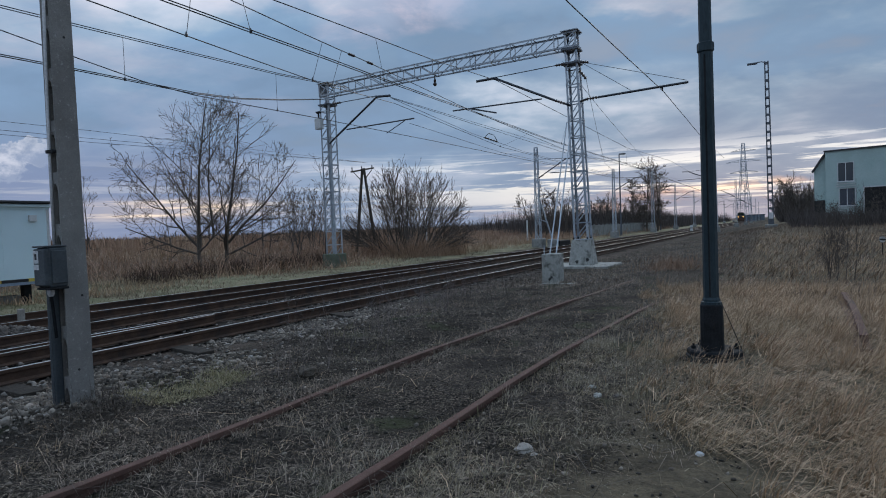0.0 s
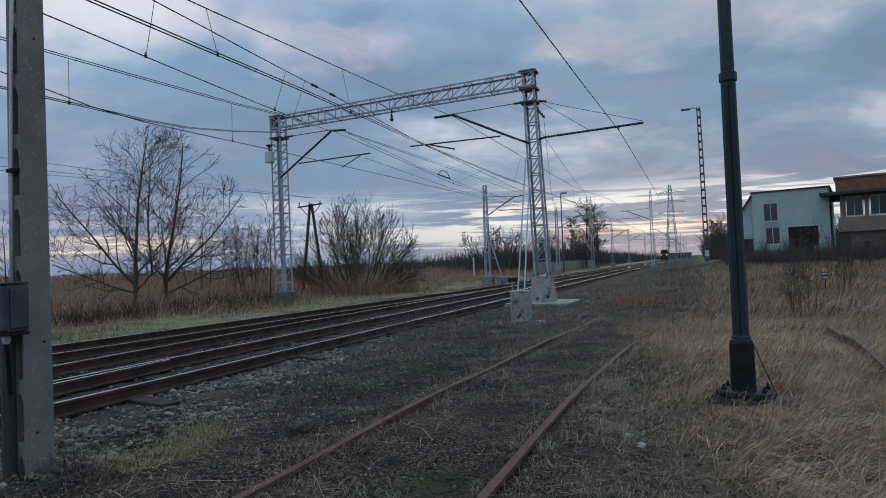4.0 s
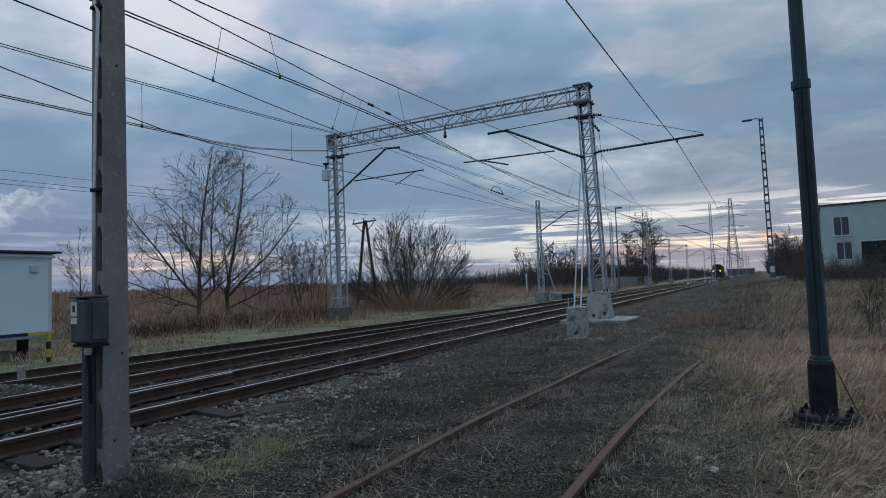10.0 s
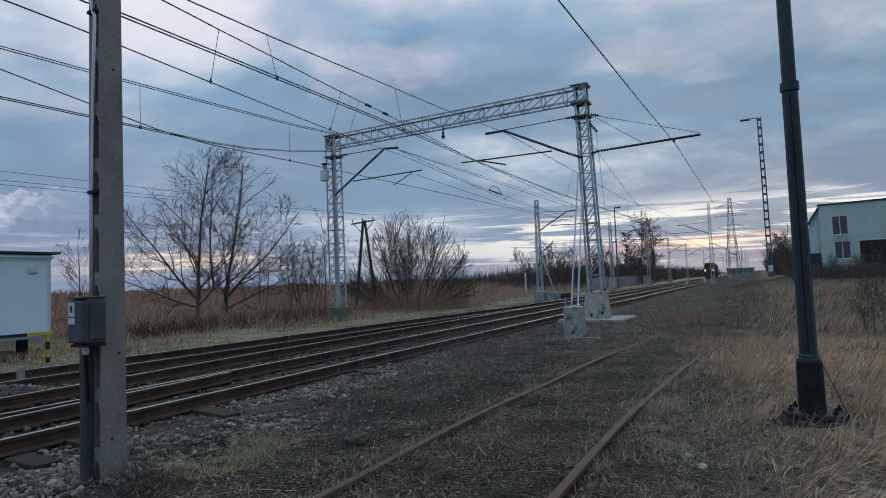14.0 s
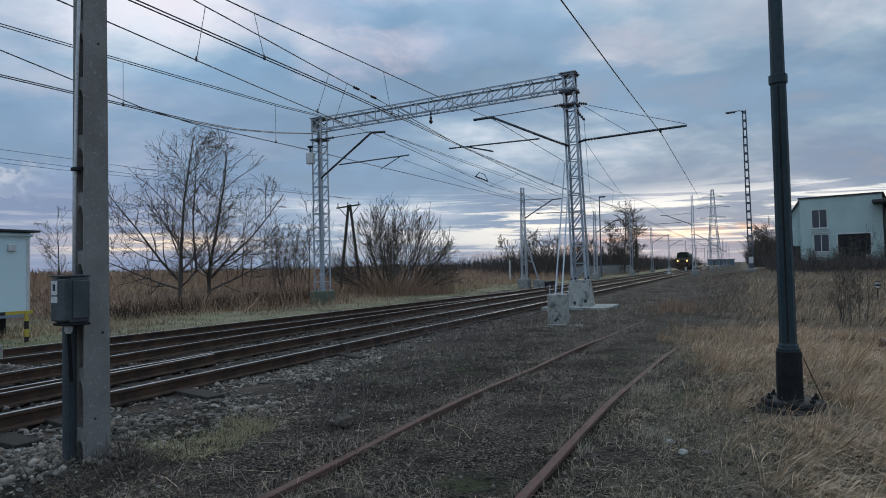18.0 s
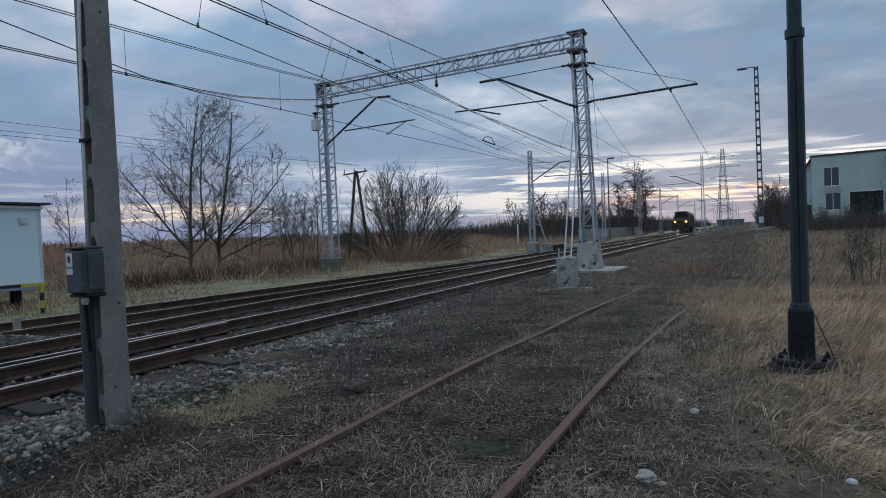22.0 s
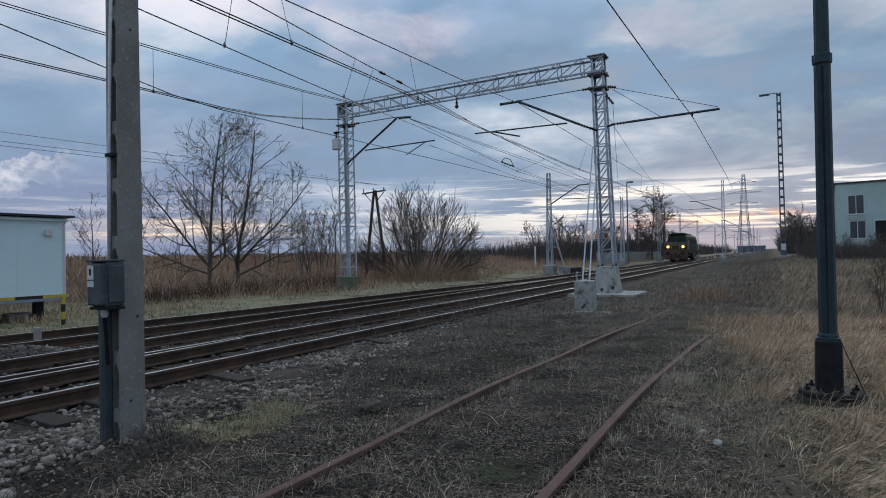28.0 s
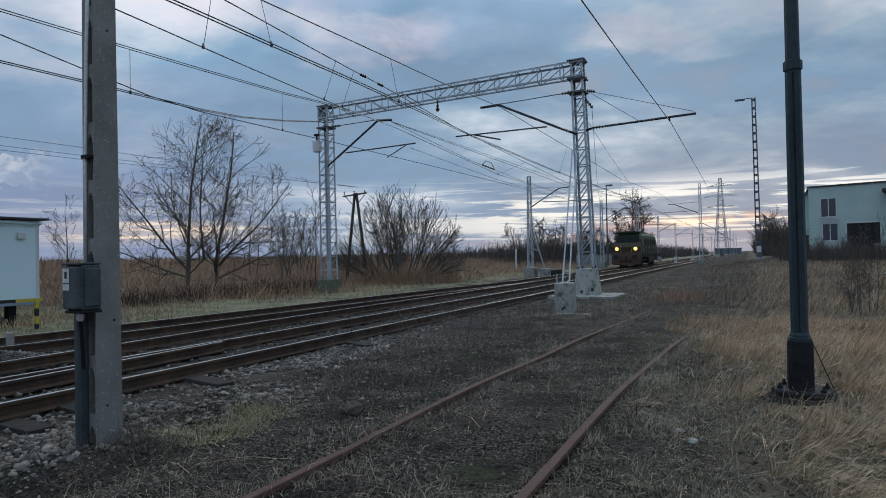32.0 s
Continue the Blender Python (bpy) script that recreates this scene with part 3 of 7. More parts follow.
def build_ground():
    sp_ = spread(5.0, 0.075, 2600, 1.07)
    oo = np.concatenate([-sp_[:0:-1], sp_]) - 2.5
    sa = spread(10.0, 0.075, 3200, 1.065)
    aa = np.concatenate([-spread(3.0, 0.16, 900, 1.16)[:0:-1], sa])
    O, A = np.meshgrid(oo, aa)
    Z = ground_z(O, A)
    v = np.stack([O, A, Z], -1).reshape(-1, 3)
    n, m = len(oo), len(aa)
    i = np.arange(m - 1)[:, None] * n + np.arange(n - 1)[None]
    f = np.stack([i, i + 1, i + 1 + n, i + n], -1).reshape(-1, 4)

    mt = bpy.data.materials.new("yard_ground")
    mt.use_nodes = True
    t = mt.node_tree
    b = t.nodes["Principled BSDF"]
    b.inputs["Roughness"].default_value = 0.97
    b.inputs["Specular IOR Level"].default_value = 0.15
    tc = t.nodes.new("ShaderNodeTexCoord")
    sx = t.nodes.new("ShaderNodeSeparateXYZ")
    t.links.new(tc.outputs["Object"], sx.inputs[0])

    def nz(s, d=6, r=0.62):
        q = t.nodes.new("ShaderNodeTexNoise")
        q.inputs["Scale"].default_value, q.inputs["Detail"].default_value, q.inputs["Roughness"].default_value = s, d, r
        t.links.new(tc.outputs["Object"], q.inputs["Vector"])
        return q.outputs[0]

    def mth(op, p, q):
        w = t.nodes.new("ShaderNodeMath")
        w.operation = op
        for s, x in zip(w.inputs, (p, q)):
            if isinstance(x, (int, float)):
                s.default_value = x
            else:
                t.links.new(x, s)
        return w.outputs[0]

    def rg(x, p, q):
        w = t.nodes.new("ShaderNodeMapRange")
        w.interpolation_type = "SMOOTHSTEP"
        t.links.new(x, w.inputs[0])
        w.inputs[1].default_value, w.inputs[2].default_value = p, q
        return w.outputs[0]

    def mx(fac, p, q):
        w = t.nodes.new("ShaderNodeMix")
        w.data_type = "RGBA"
        for s, x in ((w.inputs[0], fac), (w.inputs[6], p), (w.inputs[7], q)):
            if isinstance(x, (int, float)):
                s.default_value = x
            elif isinstance(x, tuple):
                s.default_value = (*x, 1)
            else:
                t.links.new(x, s)
        return w.outputs[2]

    wob = mth("MULTIPLY", mth("SUBTRACT", nz(0.55), 0.5), 3.2)
    x = mth("ADD", sx.outputs[0], wob)
    speck = rg(nz(26, 3), 0.42, 0.6)
    soil = mx(rg(nz(1.1), 0.38, 0.62), (0.006, 0.005, 0.0045), (0.026, 0.0215, 0.018))
    soil = mx(mth("MULTIPLY", speck, 0.34), soil, (0.095, 0.076, 0.058))
    crumbs = mth("MULTIPLY", rg(nz(48, 5), 0.52, 0.6), rg(nz(1.3, 4), 0.40, 0.58))
    soil = mx(mth("MULTIPLY", crumbs, 0.7), soil, (0.27, 0.22, 0.172))
    soil = mx(mth("MULTIPLY", rg(nz(0.9, 4), 0.55, 0.68), 0.6), soil, (0.055, 0.062, 0.03))
    vor = t.nodes.new("ShaderNodeTexVoronoi")
    vor.inputs["Scale"].default_value = 17
    t.links.new(tc.outputs["Object"], vor.inputs["Vector"])
    stone = mx(vor.outputs["Color"], (0.06, 0.053, 0.047), (0.15, 0.137, 0.125))
    oily = mx(rg(nz(0.8), 0.4, 0.62), (0.04, 0.03, 0.024), (0.105, 0.08, 0.064))
    bed = mx(mth("MULTIPLY", rg(vor.outputs["Distance"], 0.55, 0.2), 0.55), oily, stone)
    straw = mx(rg(nz(2.2), 0.36, 0.64), (0.10, 0.08, 0.055), (0.17, 0.135, 0.09))
    straw = mx(mth("MULTIPLY", speck, 0.5), straw, (0.07, 0.06, 0.045))
    verge = mx(rg(nz(1.3), 0.36, 0.64), (0.17, 0.165, 0.095), (0.27, 0.235, 0.15))
    reed = mx(rg(nz(0.25), 0.36, 0.64), (0.09, 0.058, 0.04), (0.15, 0.098, 0.062))
    c = mx(rg(x, -0.9, 0.6), soil, straw)
    c = mx(rg(x, -5.2, -6.2), c, bed)
    c = mx(rg(x, -13.4, -14.3), c, verge)
    c = mx(rg(x, -20.5, -22.5), c, reed)
    t.links.new(c, b.inputs["Base Color"])
    bp = t.nodes.new("ShaderNodeBump")
    bp.inputs["Strength"].default_value, bp.inputs["Distance"].default_value = 0.85, 0.05
    t.links.new(mth("ADD", nz(22, 5), mth("MULTIPLY", vor.outputs["Distance"], -0.5)), bp.inputs["Height"])
    t.links.new(bp.outputs[0], b.inputs["Normal"])
    g = new("ground", numpy_mesh("ground", v, f, mt))
    g.matrix_world = trk(0, 0)
    tagged(g, "rough railway yard ground of dark soil, ballast and straw", "ground", kind="structure")


build_ground()


def gz(o, a):
    return float(ground_z(o, a))


# ---- tracks ----
def rail_shape(path, top, k=1.0):
    """A rail with head, web and foot along (along, off) points, its top at height top."""
    pr = [(-0.07, -0.165), (0.07, -0.165), (0.07, -0.15), (0.012, -0.13), (0.012, -0.045), (0.035, -0.035), (0.035, -0.004), (0.028, 0), (-0.028, 0), (-0.035, -0.004), (-0.035, -0.035), (-0.012, -0.045), (-0.012, -0.13), (-0.07, -0.15)]
    s, n = Shape(), len(pr)
    for a, o in path:
        h = top(a) if callable(top) else top
        s.v += [(o + x, a, h + z) for x, z in pr]
    for i in range(len(path) - 1):
        for j in range(n):
            p, q = i * n + j, i * n + (j + 1) % n
            s.f.append((p, q, q + n, p + n))
    s.f += [tuple(range(n))[::-1], tuple((len(path) - 1) * n + j for j in range(n))]
    return s


def strip_shape(path, top):
    s = Shape()
    for a, o in path:
        s.v += [(o - 0.027, a, top + 0.003), (o + 0.027, a, top + 0.003)]
    s.f = [(2 * i, 2 * i + 1, 2 * i + 3, 2 * i + 2) for i in range(len(path) - 1)]
    return s


def stations(a0, a1):
    return [a0 + (a1 - a0) * i / 40 for i in range(41)] + ([a1 + 30 * i for i in range(1, 14)] if a1 > 60 else [])


def off_siding(a):
    return -2.05 + 0.028 * max(0.0, a - 7) ** 1.25


def off_far(a):
    # the outer track swings out towards the camera's end from a switch
    return -10.72 - 1.36 * max(0.0, (30 - a) / 24) ** 0.9


def track(name, rails, top, rust, shiny, label, sleepers, a0, a1):
    tr = thing(name, trk(0, 0), label, "railway track", kind="structure")
    for f in rails:
        path = [(a, f(a)) for a in stations(a0, a1)]
        r = part("rail", rail_shape(path, top), rust, tr)
        if shiny:
            part("running_surface", strip_shape(path, top), RAIL_TOP, r, "polished running surface")
    if sleepers:
        c, s0, s1, z = sleepers
        sh = Shape().box(-1.28, 1.28, -0.125, 0.125, -0.14, 0.0, 0.02).mesh("sleeper", TIMBER)
        a = s0
        while a < s1:
            sl = part("sleeper", sh, TIMBER, tr)
            sl.location = (c(a) + random.uniform(-0.05, 0.05), a, z + random.uniform(-0.01, 0.01))
            sl.rotation_euler = (0, 0, radians(random.uniform(-1.2, 1.2)))
            a += 0.62
    return tr


TOP = 0.15
sid = thing("siding_track", trk(0, 0), "disused rusty siding track sunk in weeds", "railway track", kind="structure")
for side_, sink, end in ((-0.77, (10, 24), 26), (0.77, (8, 15), 17)):
    path = [(-40, off_siding(-40) + side_)] + [(-4 + (end + 4) * i / 60, off_siding(-4 + (end + 4) * i / 60) + side_) for i in range(61)]
    part("rail", rail_shape(path, lambda a: 0.078 - 0.03 * float(sstep(a, 5, 9)) - 0.09 * float(sstep(a, *sink)) + 0.008 * math.sin(a * 1.3)), SIDING_RUST, sid)
track("main_track", [lambda a: -6.75, lambda a: -8.25], TOP, RAIL_RUST, True, "rusty main track on brown ballast", (lambda a: -7.5, -9, 40, -0.04), -60, 80)
track("main_track", [lambda a: -9.95 + 0.42 * float(sstep(12 - a, 0, 9))], TOP, RAIL_RUST, True, "rusty inner rail of the middle track with switch blade", None, -60, 80)
track("main_track", [lambda a: -8.1 + 0.05 * (7.0 - a)], TOP, RAIL_RUST, True, "switch blade lying beside the stock rail", None, -30, 7.6)
track("main_track", [lambda a: off_far(a) - 0.75], TOP, RAIL_RUST, True, "rusty outer track swinging out past the switch", (off_far, -5, 40, -0.045), -60, 80)
track("main_track", [lambda a: off_far(a) + 0.73], TOP, RAIL_RUST, True, "inner switch rail of the outer track", None, -60, 29.5)


OLD_CONC = material("chipped_stained_concrete", (0.33, 0.33, 0.305), (0.48, 0.475, 0.44), 0.95, 0, 5, 70, 0.7, 0.012, (0.06, 0.062, 0.05), 4.2, (0.52, 0.68))
# darker concrete tone for some spalled patches and the lamp post plinth
CONC_DARK = material("darker_concrete", (0.03, 0.03, 0.03), (0.07, 0.07, 0.065), 0.95, 0, 6, 60, 0.6, 0.01)


# ---- catenary portal ----
def lattice(parent, p0, p1, side, n, chord, brace, up=(0, 1, 0), name="column", faces=(0, 2), flip=0, taper=1.0):
    """A four-chord lattice of angle steel from p0 to p1; diagonals on the given faces lean one way, up to panel flip the other."""
    p0, p1 = Vector(p0), Vector(p1)
    d = (p1 - p0).normalized()
    u = Vector(up)
    s = d.cross(u).normalized()
    u = s.cross(d).normalized()
    w, h = side
    root = part(name, Shape().bar(p0 - d * 0.02, p0 + d * 0.03, w, h, u), GALV, parent)
    corner = [(-1, -1), (1, -1), (1, 1), (-1, 1)]

    def at(i, t):
        k = 1 + (taper - 1) * t
        a, b = corner[i % 4]
        return p0 + (p1 - p0) * t + s * (a * w / 2 * k) + u * (b * h / 2 * k)

    for i in range(4):
        part("chord", Shape().angle(at(i, 0), at(i, 1), chord, 0.009, -corner[i][0], -corner[i][1], u), GALV, root)
    for i in range(4):
        face = s if i % 2 else u
        for k in range(n):
            a, b = at(i, k / n), at(i + 1, k / n)
            c, e = at(i, (k + 1) / n), at(i + 1, (k + 1) / n)
            part("batten", Shape().bar(a, b, brace, 0.012, face), GALV, root)
            if i in faces:
                rising = (i >= 2) == (0 in faces)
                q = (a, e) if rising != (k < flip) else (b, c)
                part("diagonal", Shape().bar(q[0], q[1], brace * 0.95, 0.012, face), GALV, root)
    return root


def insulator(parent, p, q, r=0.055, n=4):
    p, q = Vector(p), Vector(q)
    pts, rad = [], []
    for i in range(n * 4 + 1):
        pts.append(p + (q - p) * i / (n * 4))
        rad.append(r if i % 4 in (1, 2) else r * 0.45)
    return part("insulator", Shape().tube(pts, rad, 8), INSUL, parent, "brown ribbed insulator", True)


portal = thing("catenary_portal", trk(21.9, 0), "galvanised lattice steel catenary portal spanning the tracks", "catenary portal")
LEG_R, LEG_L = -5.33, -17.0
lattice(portal, (LEG_R + 0.1, 0, 0.98), (LEG_R - 0.12, 0, 8.55), (0.56, 0.52), 12, 0.075, 0.042, name="leg", taper=0.8)
lattice(portal, (LEG_L + 0.05, 0, 0.42), (LEG_L, 0, 8.42), (0.56, 0.52), 13, 0.075, 0.042, name="leg", taper=0.95)
lattice(portal, (LEG_L - 0.26, 0, 8.16), (LEG_R + 0.16, 0, 8.31), (0.5, 0.58), 14, 0.065, 0.04, (0, 0, 1), name="beam", faces=(1, 3), flip=7)
for o, z in ((LEG_R - 0.12, 8.62), (LEG_L, 8.46)):
    part("cap_plate", Shape().box(o - 0.32, o + 0.32, -0.32, 0.32, z - 0.015, z + 0.015), GALV, portal)
for z in (7.95, 7.45):
    part("clamp_ring", Shape().box(LEG_R - 0.44, LEG_R + 0.2, -0.3, 0.3, z - 0.03, z + 0.03), GALV_DARK, portal)
part("clamp_ring", Shape().box(LEG_L - 0.32, LEG_L + 0.34, -0.3, 0.3, 7.45, 7.51), GALV_DARK, portal)
part("hanger", Shape().bar((-11.26, 0, 7.98), (-11.26, 0, 7.8), 0.04).lathe((-11.26, 0, 7.52), [(0.03, 0.3), (0.06, 0.22), (0.04, 0.16), (0.09, 0.08), (0.05, 0.0)], 8), INSUL, portal, "dark bell-shaped hanger")
# footings
foot = Shape()
for z0, z1, w0, w1 in ((-0.3, 0.06, 1.15, 1.15), (0.06, 0.98, 0.43, 0.32)):
    foot.add([(LEG_R + 0.08 + x * (w0 if z == z0 else w1), y * (w0 if z == z0 else w1), z) for z in (z0, z1) for x, y in ((-1, -1), (1, -1), (1, 1), (-1, 1))],
             [(3, 2, 1, 0), (4, 5, 6, 7), (0, 1, 5, 4), (1, 2, 6, 5), (2, 3, 7, 6), (3, 0, 4, 7)])
part("footing", foot, OLD_CONC, portal, "chipped grey concrete footing")
part("footing", Shape().box(LEG_L - 0.35, LEG_L + 0.42, -0.42, 0.42, -0.3, 0.62, 0.04), MOSSY, portal, "mossy concrete footing")
for i in range(4):
    part("anchor_bolt", Shape().lathe((LEG_R + 0.08 + (i % 2 - 0.5) * 0.5, (i // 2 - 0.5) * 0.46, 0.97), [(0.04, 0), (0.04, 0.1), (0.015, 0.1), (0.015, 0.16)], 6), BLACK_STEEL, portal)
rc = random.Random(4)
for k in range(5):
    x, z, w, h = LEG_R + 0.08 + rc.uniform(-0.24, 0.26), rc.uniform(0.12, 0.8), rc.uniform(0.05, 0.13), rc.uniform(0.05, 0.16)
    y = -0.43 + 0.12 * (z - 0.06) - 0.008
    bmc = Shape()
    n = 7
    ring = [(x + math.cos(t * 6.283 / n) * w * rc.uniform(0.6, 1.2), y + 0.12 * math.sin(t * 6.283 / n) * h, z + math.sin(t * 6.283 / n) * h * rc.uniform(0.6, 1.2)) for t in range(n)]
    bmc.add([(x, y - 0.012, z)] + ring, [(0, i_ + 1, (i_ + 1) % n + 1) for i_ in range(n)])
    part("spalled_patch", bmc, CONC_DARK if k % 3 == 0 else OLD_CONC, portal, "rough spalled concrete patch")
part("ladder_plate", Shape().box(LEG_L + 0.16, LEG_L + 0.36, -0.31, -0.29, 0.95, 1.45), GALV, portal, "pale notice plate")
sw = part("switch_box", Shape().box(LEG_L - 0.36, LEG_L - 0.02, -0.55, -0.3, 6.35, 6.85, 0.03), WHITE, portal, "pale grey switch box")
part("bracket", Shape().bar((LEG_L - 0.2, -0.42, 6.85), (LEG_L - 0.2, -0.42, 7.1), 0.06).box(LEG_L - 0.3, LEG_L - 0.1, -0.5, -0.35, 7.08, 7.16), BLACK_STEEL, sw)

# guy rods to their own block
guy = thing("guy_anchor", trk(15.9, -4.4), "pitted concrete anchor block with two steel guy rods", "anchor block")
blk = Shape().box(-0.22, 0.22, -0.3, 0.3, -0.3, 0.78, 0.03)
part("block", blk, OLD_CONC, guy)
part("slab", Shape().box(-0.62, 0.75, -0.5, 0.55, -0.3, -0.0, 0.03), OLD_CONC, guy)
for dx in (-0.09, 0.09):
    part("guy_rod", Shape().tube([(dx, 0.05, 0.76), (dx - 1.15, 5.75, 5.3)], 0.022, 6), GALV, guy, "pale steel guy rod")
part("stay_pin", Shape().tube([(-0.2, -0.1, 0.7), (-0.2, -0.1, 1.02)], 0.016, 6), GALV, guy)
for k in range(5):
    x, z, w, h = rc.uniform(-0.17, 0.17), rc.uniform(0.05, 0.72), rc.uniform(0.03, 0.09), rc.uniform(0.02, 0.07)
    n = 7
    ring = [(x + math.cos(t * 6.283 / n) * w * rc.uniform(0.6, 1.2), -0.302, z + math.sin(t * 6.283 / n) * h * rc.uniform(0.6, 1.2)) for t in range(n)]
    part("spalled_patch", Shape().add([(x, -0.31, z)] + ring, [(0, i_ + 1, (i_ + 1) % n + 1) for i_ in range(n)]), CONC_DARK if k % 2 else OLD_CONC, guy)


def cantilever(name, m, pts, label):
    """A catenary arm in its portal's plane: tubes and rods between (off, z) points."""
    c = thing(name, m, label, "catenary arm")
    for nm, a, b, r, mt in pts:
        if nm == "insulator":
            insulator(c, (a[0], -0.32, a[1]), (b[0], -0.32, b[1]))
        else:
            part(nm, Shape().tube([(a[0], -0.32, a[1]), (b[0], -0.32, b[1])], r, 8), mt, c)
    return c


cantilever("catenary_cantilever", trk(21.9, 0), [
    ("root_bracket", (-16.7, 5.66), (-16.42, 5.86), 0.04, BLACK_STEEL), ("insulator", (-16.45, 5.84), (-16.15, 6.03), 0, None),
    ("boom", (-16.15, 6.03), (-13.98, 7.41), 0.045, TUBE_DARK), ("boom_tip", (-14.05, 7.41), (-13.3, 7.36), 0.05, TUBE_DARK),
    ("steady_tube", (-15.7, 6.19), (-12.15, 6.25), 0.028, TUBE_DARK), ("steady_arm", (-13.55, 5.79), (-12.6, 6.22), 0.02, TUBE_DARK),
    ("tie_rod", (-16.6, 7.42), (-14.0, 7.45), 0.018, TUBE_DARK), ("insulator", (-16.4, 7.42), (-15.95, 7.43), 0, None)],
    "dark tubular catenary arm on the portal leg above the outer track")
cantilever("catenary_cantilever", trk(21.9, 0), [
    ("root_bracket", (-5.45, 5.88), (-5.7, 6.0), 0.04, BLACK_STEEL), ("insulator", (-5.68, 5.99), (-6.05, 6.16), 0, None),
    ("boom", (-6.05, 6.16), (-8.42, 7.33), 0.045, TUBE_DARK), ("boom_tip", (-8.35, 7.34), (-9.2, 7.33), 0.05, TUBE_DARK),
    ("steady_tube", (-6.55, 6.28), (-10.3, 6.32), 0.028, TUBE_DARK), ("steady_arm", (-9.5, 6.3), (-8.4, 6.0), 0.03, TUBE_DARK),
    ("tie_rod", (-5.95, 7.42), (-8.45, 7.36), 0.016, TUBE_DARK), ("insulator", (-5.62, 7.42), (-5.98, 7.42), 0, None)],
    "dark tubular catenary arm reaching over the main track")
cantilever("catenary_cantilever", trk(21.9, 0), [
    ("root_bracket", (-5.1, 5.98), (-4.85, 6.04), 0.04, BLACK_STEEL), ("insulator", (-4.87, 6.04), (-4.45, 6.05), 0, None),
    ("boom", (-4.45, 6.05), (-1.45, 6.13), 0.04, TUBE_DARK), ("tie_rod", (-5.0, 7.38), (-1.5, 6.2), 0.009, WIRE),
    ("tie_rod", (-5.0, 7.36), (-3.3, 6.12), 0.009, WIRE), ("insulator", (-5.05, 7.4), (-4.75, 7.33), 0, None), ("wire_clip", (-2.28, 6.1), (-2.28, 5.98), 0.03, BLACK_STEEL),
    ("insulator", (-5.1, 7.1), (-4.85, 6.75), 0, None)],
    "thin horizontal catenary arm over the siding, hung by two wires")


# ---- overhead wires ----
def wire(name, spans, r, label, sag=0.0, twin=0.0):
    """A wire hung from place to place (along, off, z), with sag in each span."""
    w = thing(name, trk(0, 0), label, "overhead wire", group="overhead wires")
    for dz in ((0.0, twin) if twin else (0.0,)):
        pts = []
        for i in range(len(spans) - 1):
            p, q = spans[i], spans[i + 1]
            n = 10
            for k in range(n + (i == len(spans) - 2)):
                t = k / n
                pts.append((p[1] + (q[1] - p[1]) * t + dz, p[0] + (q[0] - p[0]) * t, p[2] + (q[2] - p[2]) * t - 4 * sag * t * (1 - t) + dz * 0.3))
        part("strand", Shape().tube(pts, r, 6), WIRE, w, "", True)
    return w


def hung(spans, a, sag=0.0):
    """The place of a wire at a station along the line."""
    for p, q in zip(spans, spans[1:]):
        if p[0] <= a <= q[0]:
            t = (a - p[0]) / (q[0] - p[0])
            return p[1] + (q[1] - p[1]) * t, p[2] + (q[2] - p[2]) * t - 4 * sag * t * (1 - t)


def dropper(parent, a, low, high, sag=0.0):
    (o0, z0), (o1, z1) = hung(low, a), hung(high, a, sag)
    part("dropper", Shape().tube([(o0, a, z0), (o1, a, z1)], 0.006, 5).lathe((o0, a, z0 - 0.02), [(0.02, 0), (0.03, 0.04), (0.01, 0.1)], 6), WIRE, parent)


FAR = 420
CA = [(-20, -7.5, 5.45), (5.2, -7.52, 5.39), (8.1, -7.53, 5.375), (10.6, -7.54, 5.37), (13.65, -7.62, 5.37), (17.3, -8.5, 5.75), (21.9, -9.63, 6.26), (29, -8.6, 5.72), (41, -7.6, 5.45), (60, -7.6, 5.4), (200, -7.5, 5.45), (FAR, -7.5, 5.45)]
MA = [(-20, -7.6, 5.6), (0, -7.7, 6.02), (6.7, -7.75, 6.21), (8.4, -7.77, 6.268), (10.95, -7.79, 6.394), (12.75, -7.81, 6.48), (15.55, -7.84, 6.605), (21.9, -8.5, 7.33), (41, -7.5, 6.5), (60, -7.5, 7.2), (90, -7.5, 7.0), (FAR, -7.5, 7.2)]
CB = [(-20, -5.6, 4.9), (5.06, -8.2, 5.31), (7.73, -8.64, 5.38), (9.2, -8.88, 5.42), (11.5, -9.25, 5.49), (12.8, -9.38, 5.50), (21.9, -13.32, 7.09), (30, -11.9, 5.9), (60, -10.7, 5.4), (FAR, -10.7, 5.45)]
MB = [(-20, -5.6, 5.9), (6.6, -8.26, 6.30), (7.7, -8.4, 6.315), (9.3, -8.59, 6.345), (11.0, -8.81, 6.375), (12.6, -9.0, 6.41), (14.35, -9.18, 6.445), (21.9, -10.11, 6.55), (41, -10.6, 6.2), (60, -10.7, 7.2), (FAR, -10.7, 7.2)]
MC = [(-20, -12.1, 5.6), (4.5, -12.1, 6.145), (7.63, -12.1, 6.228), (10.44, -12.1, 6.315), (13.7, -12.1, 6.43), (16.05, -12.1, 6.587), (21.6, -15.6, 8.02)]
CC = [(-20, -12.1, 11.0), (0, -12.1, 6.98), (4.37, -12.1, 6.074), (5.5, -12.1, 5.855), (7.69, -12.1, 5.547), (9.22, -12.1, 5.345), (10.6, -12.1, 5.278), (12.45, -12.1, 5.31), (15.41, -12.1, 5.373), (18.2, -12.1, 5.405), (24, -12.0, 5.45), (60, -10.9, 5.45)]
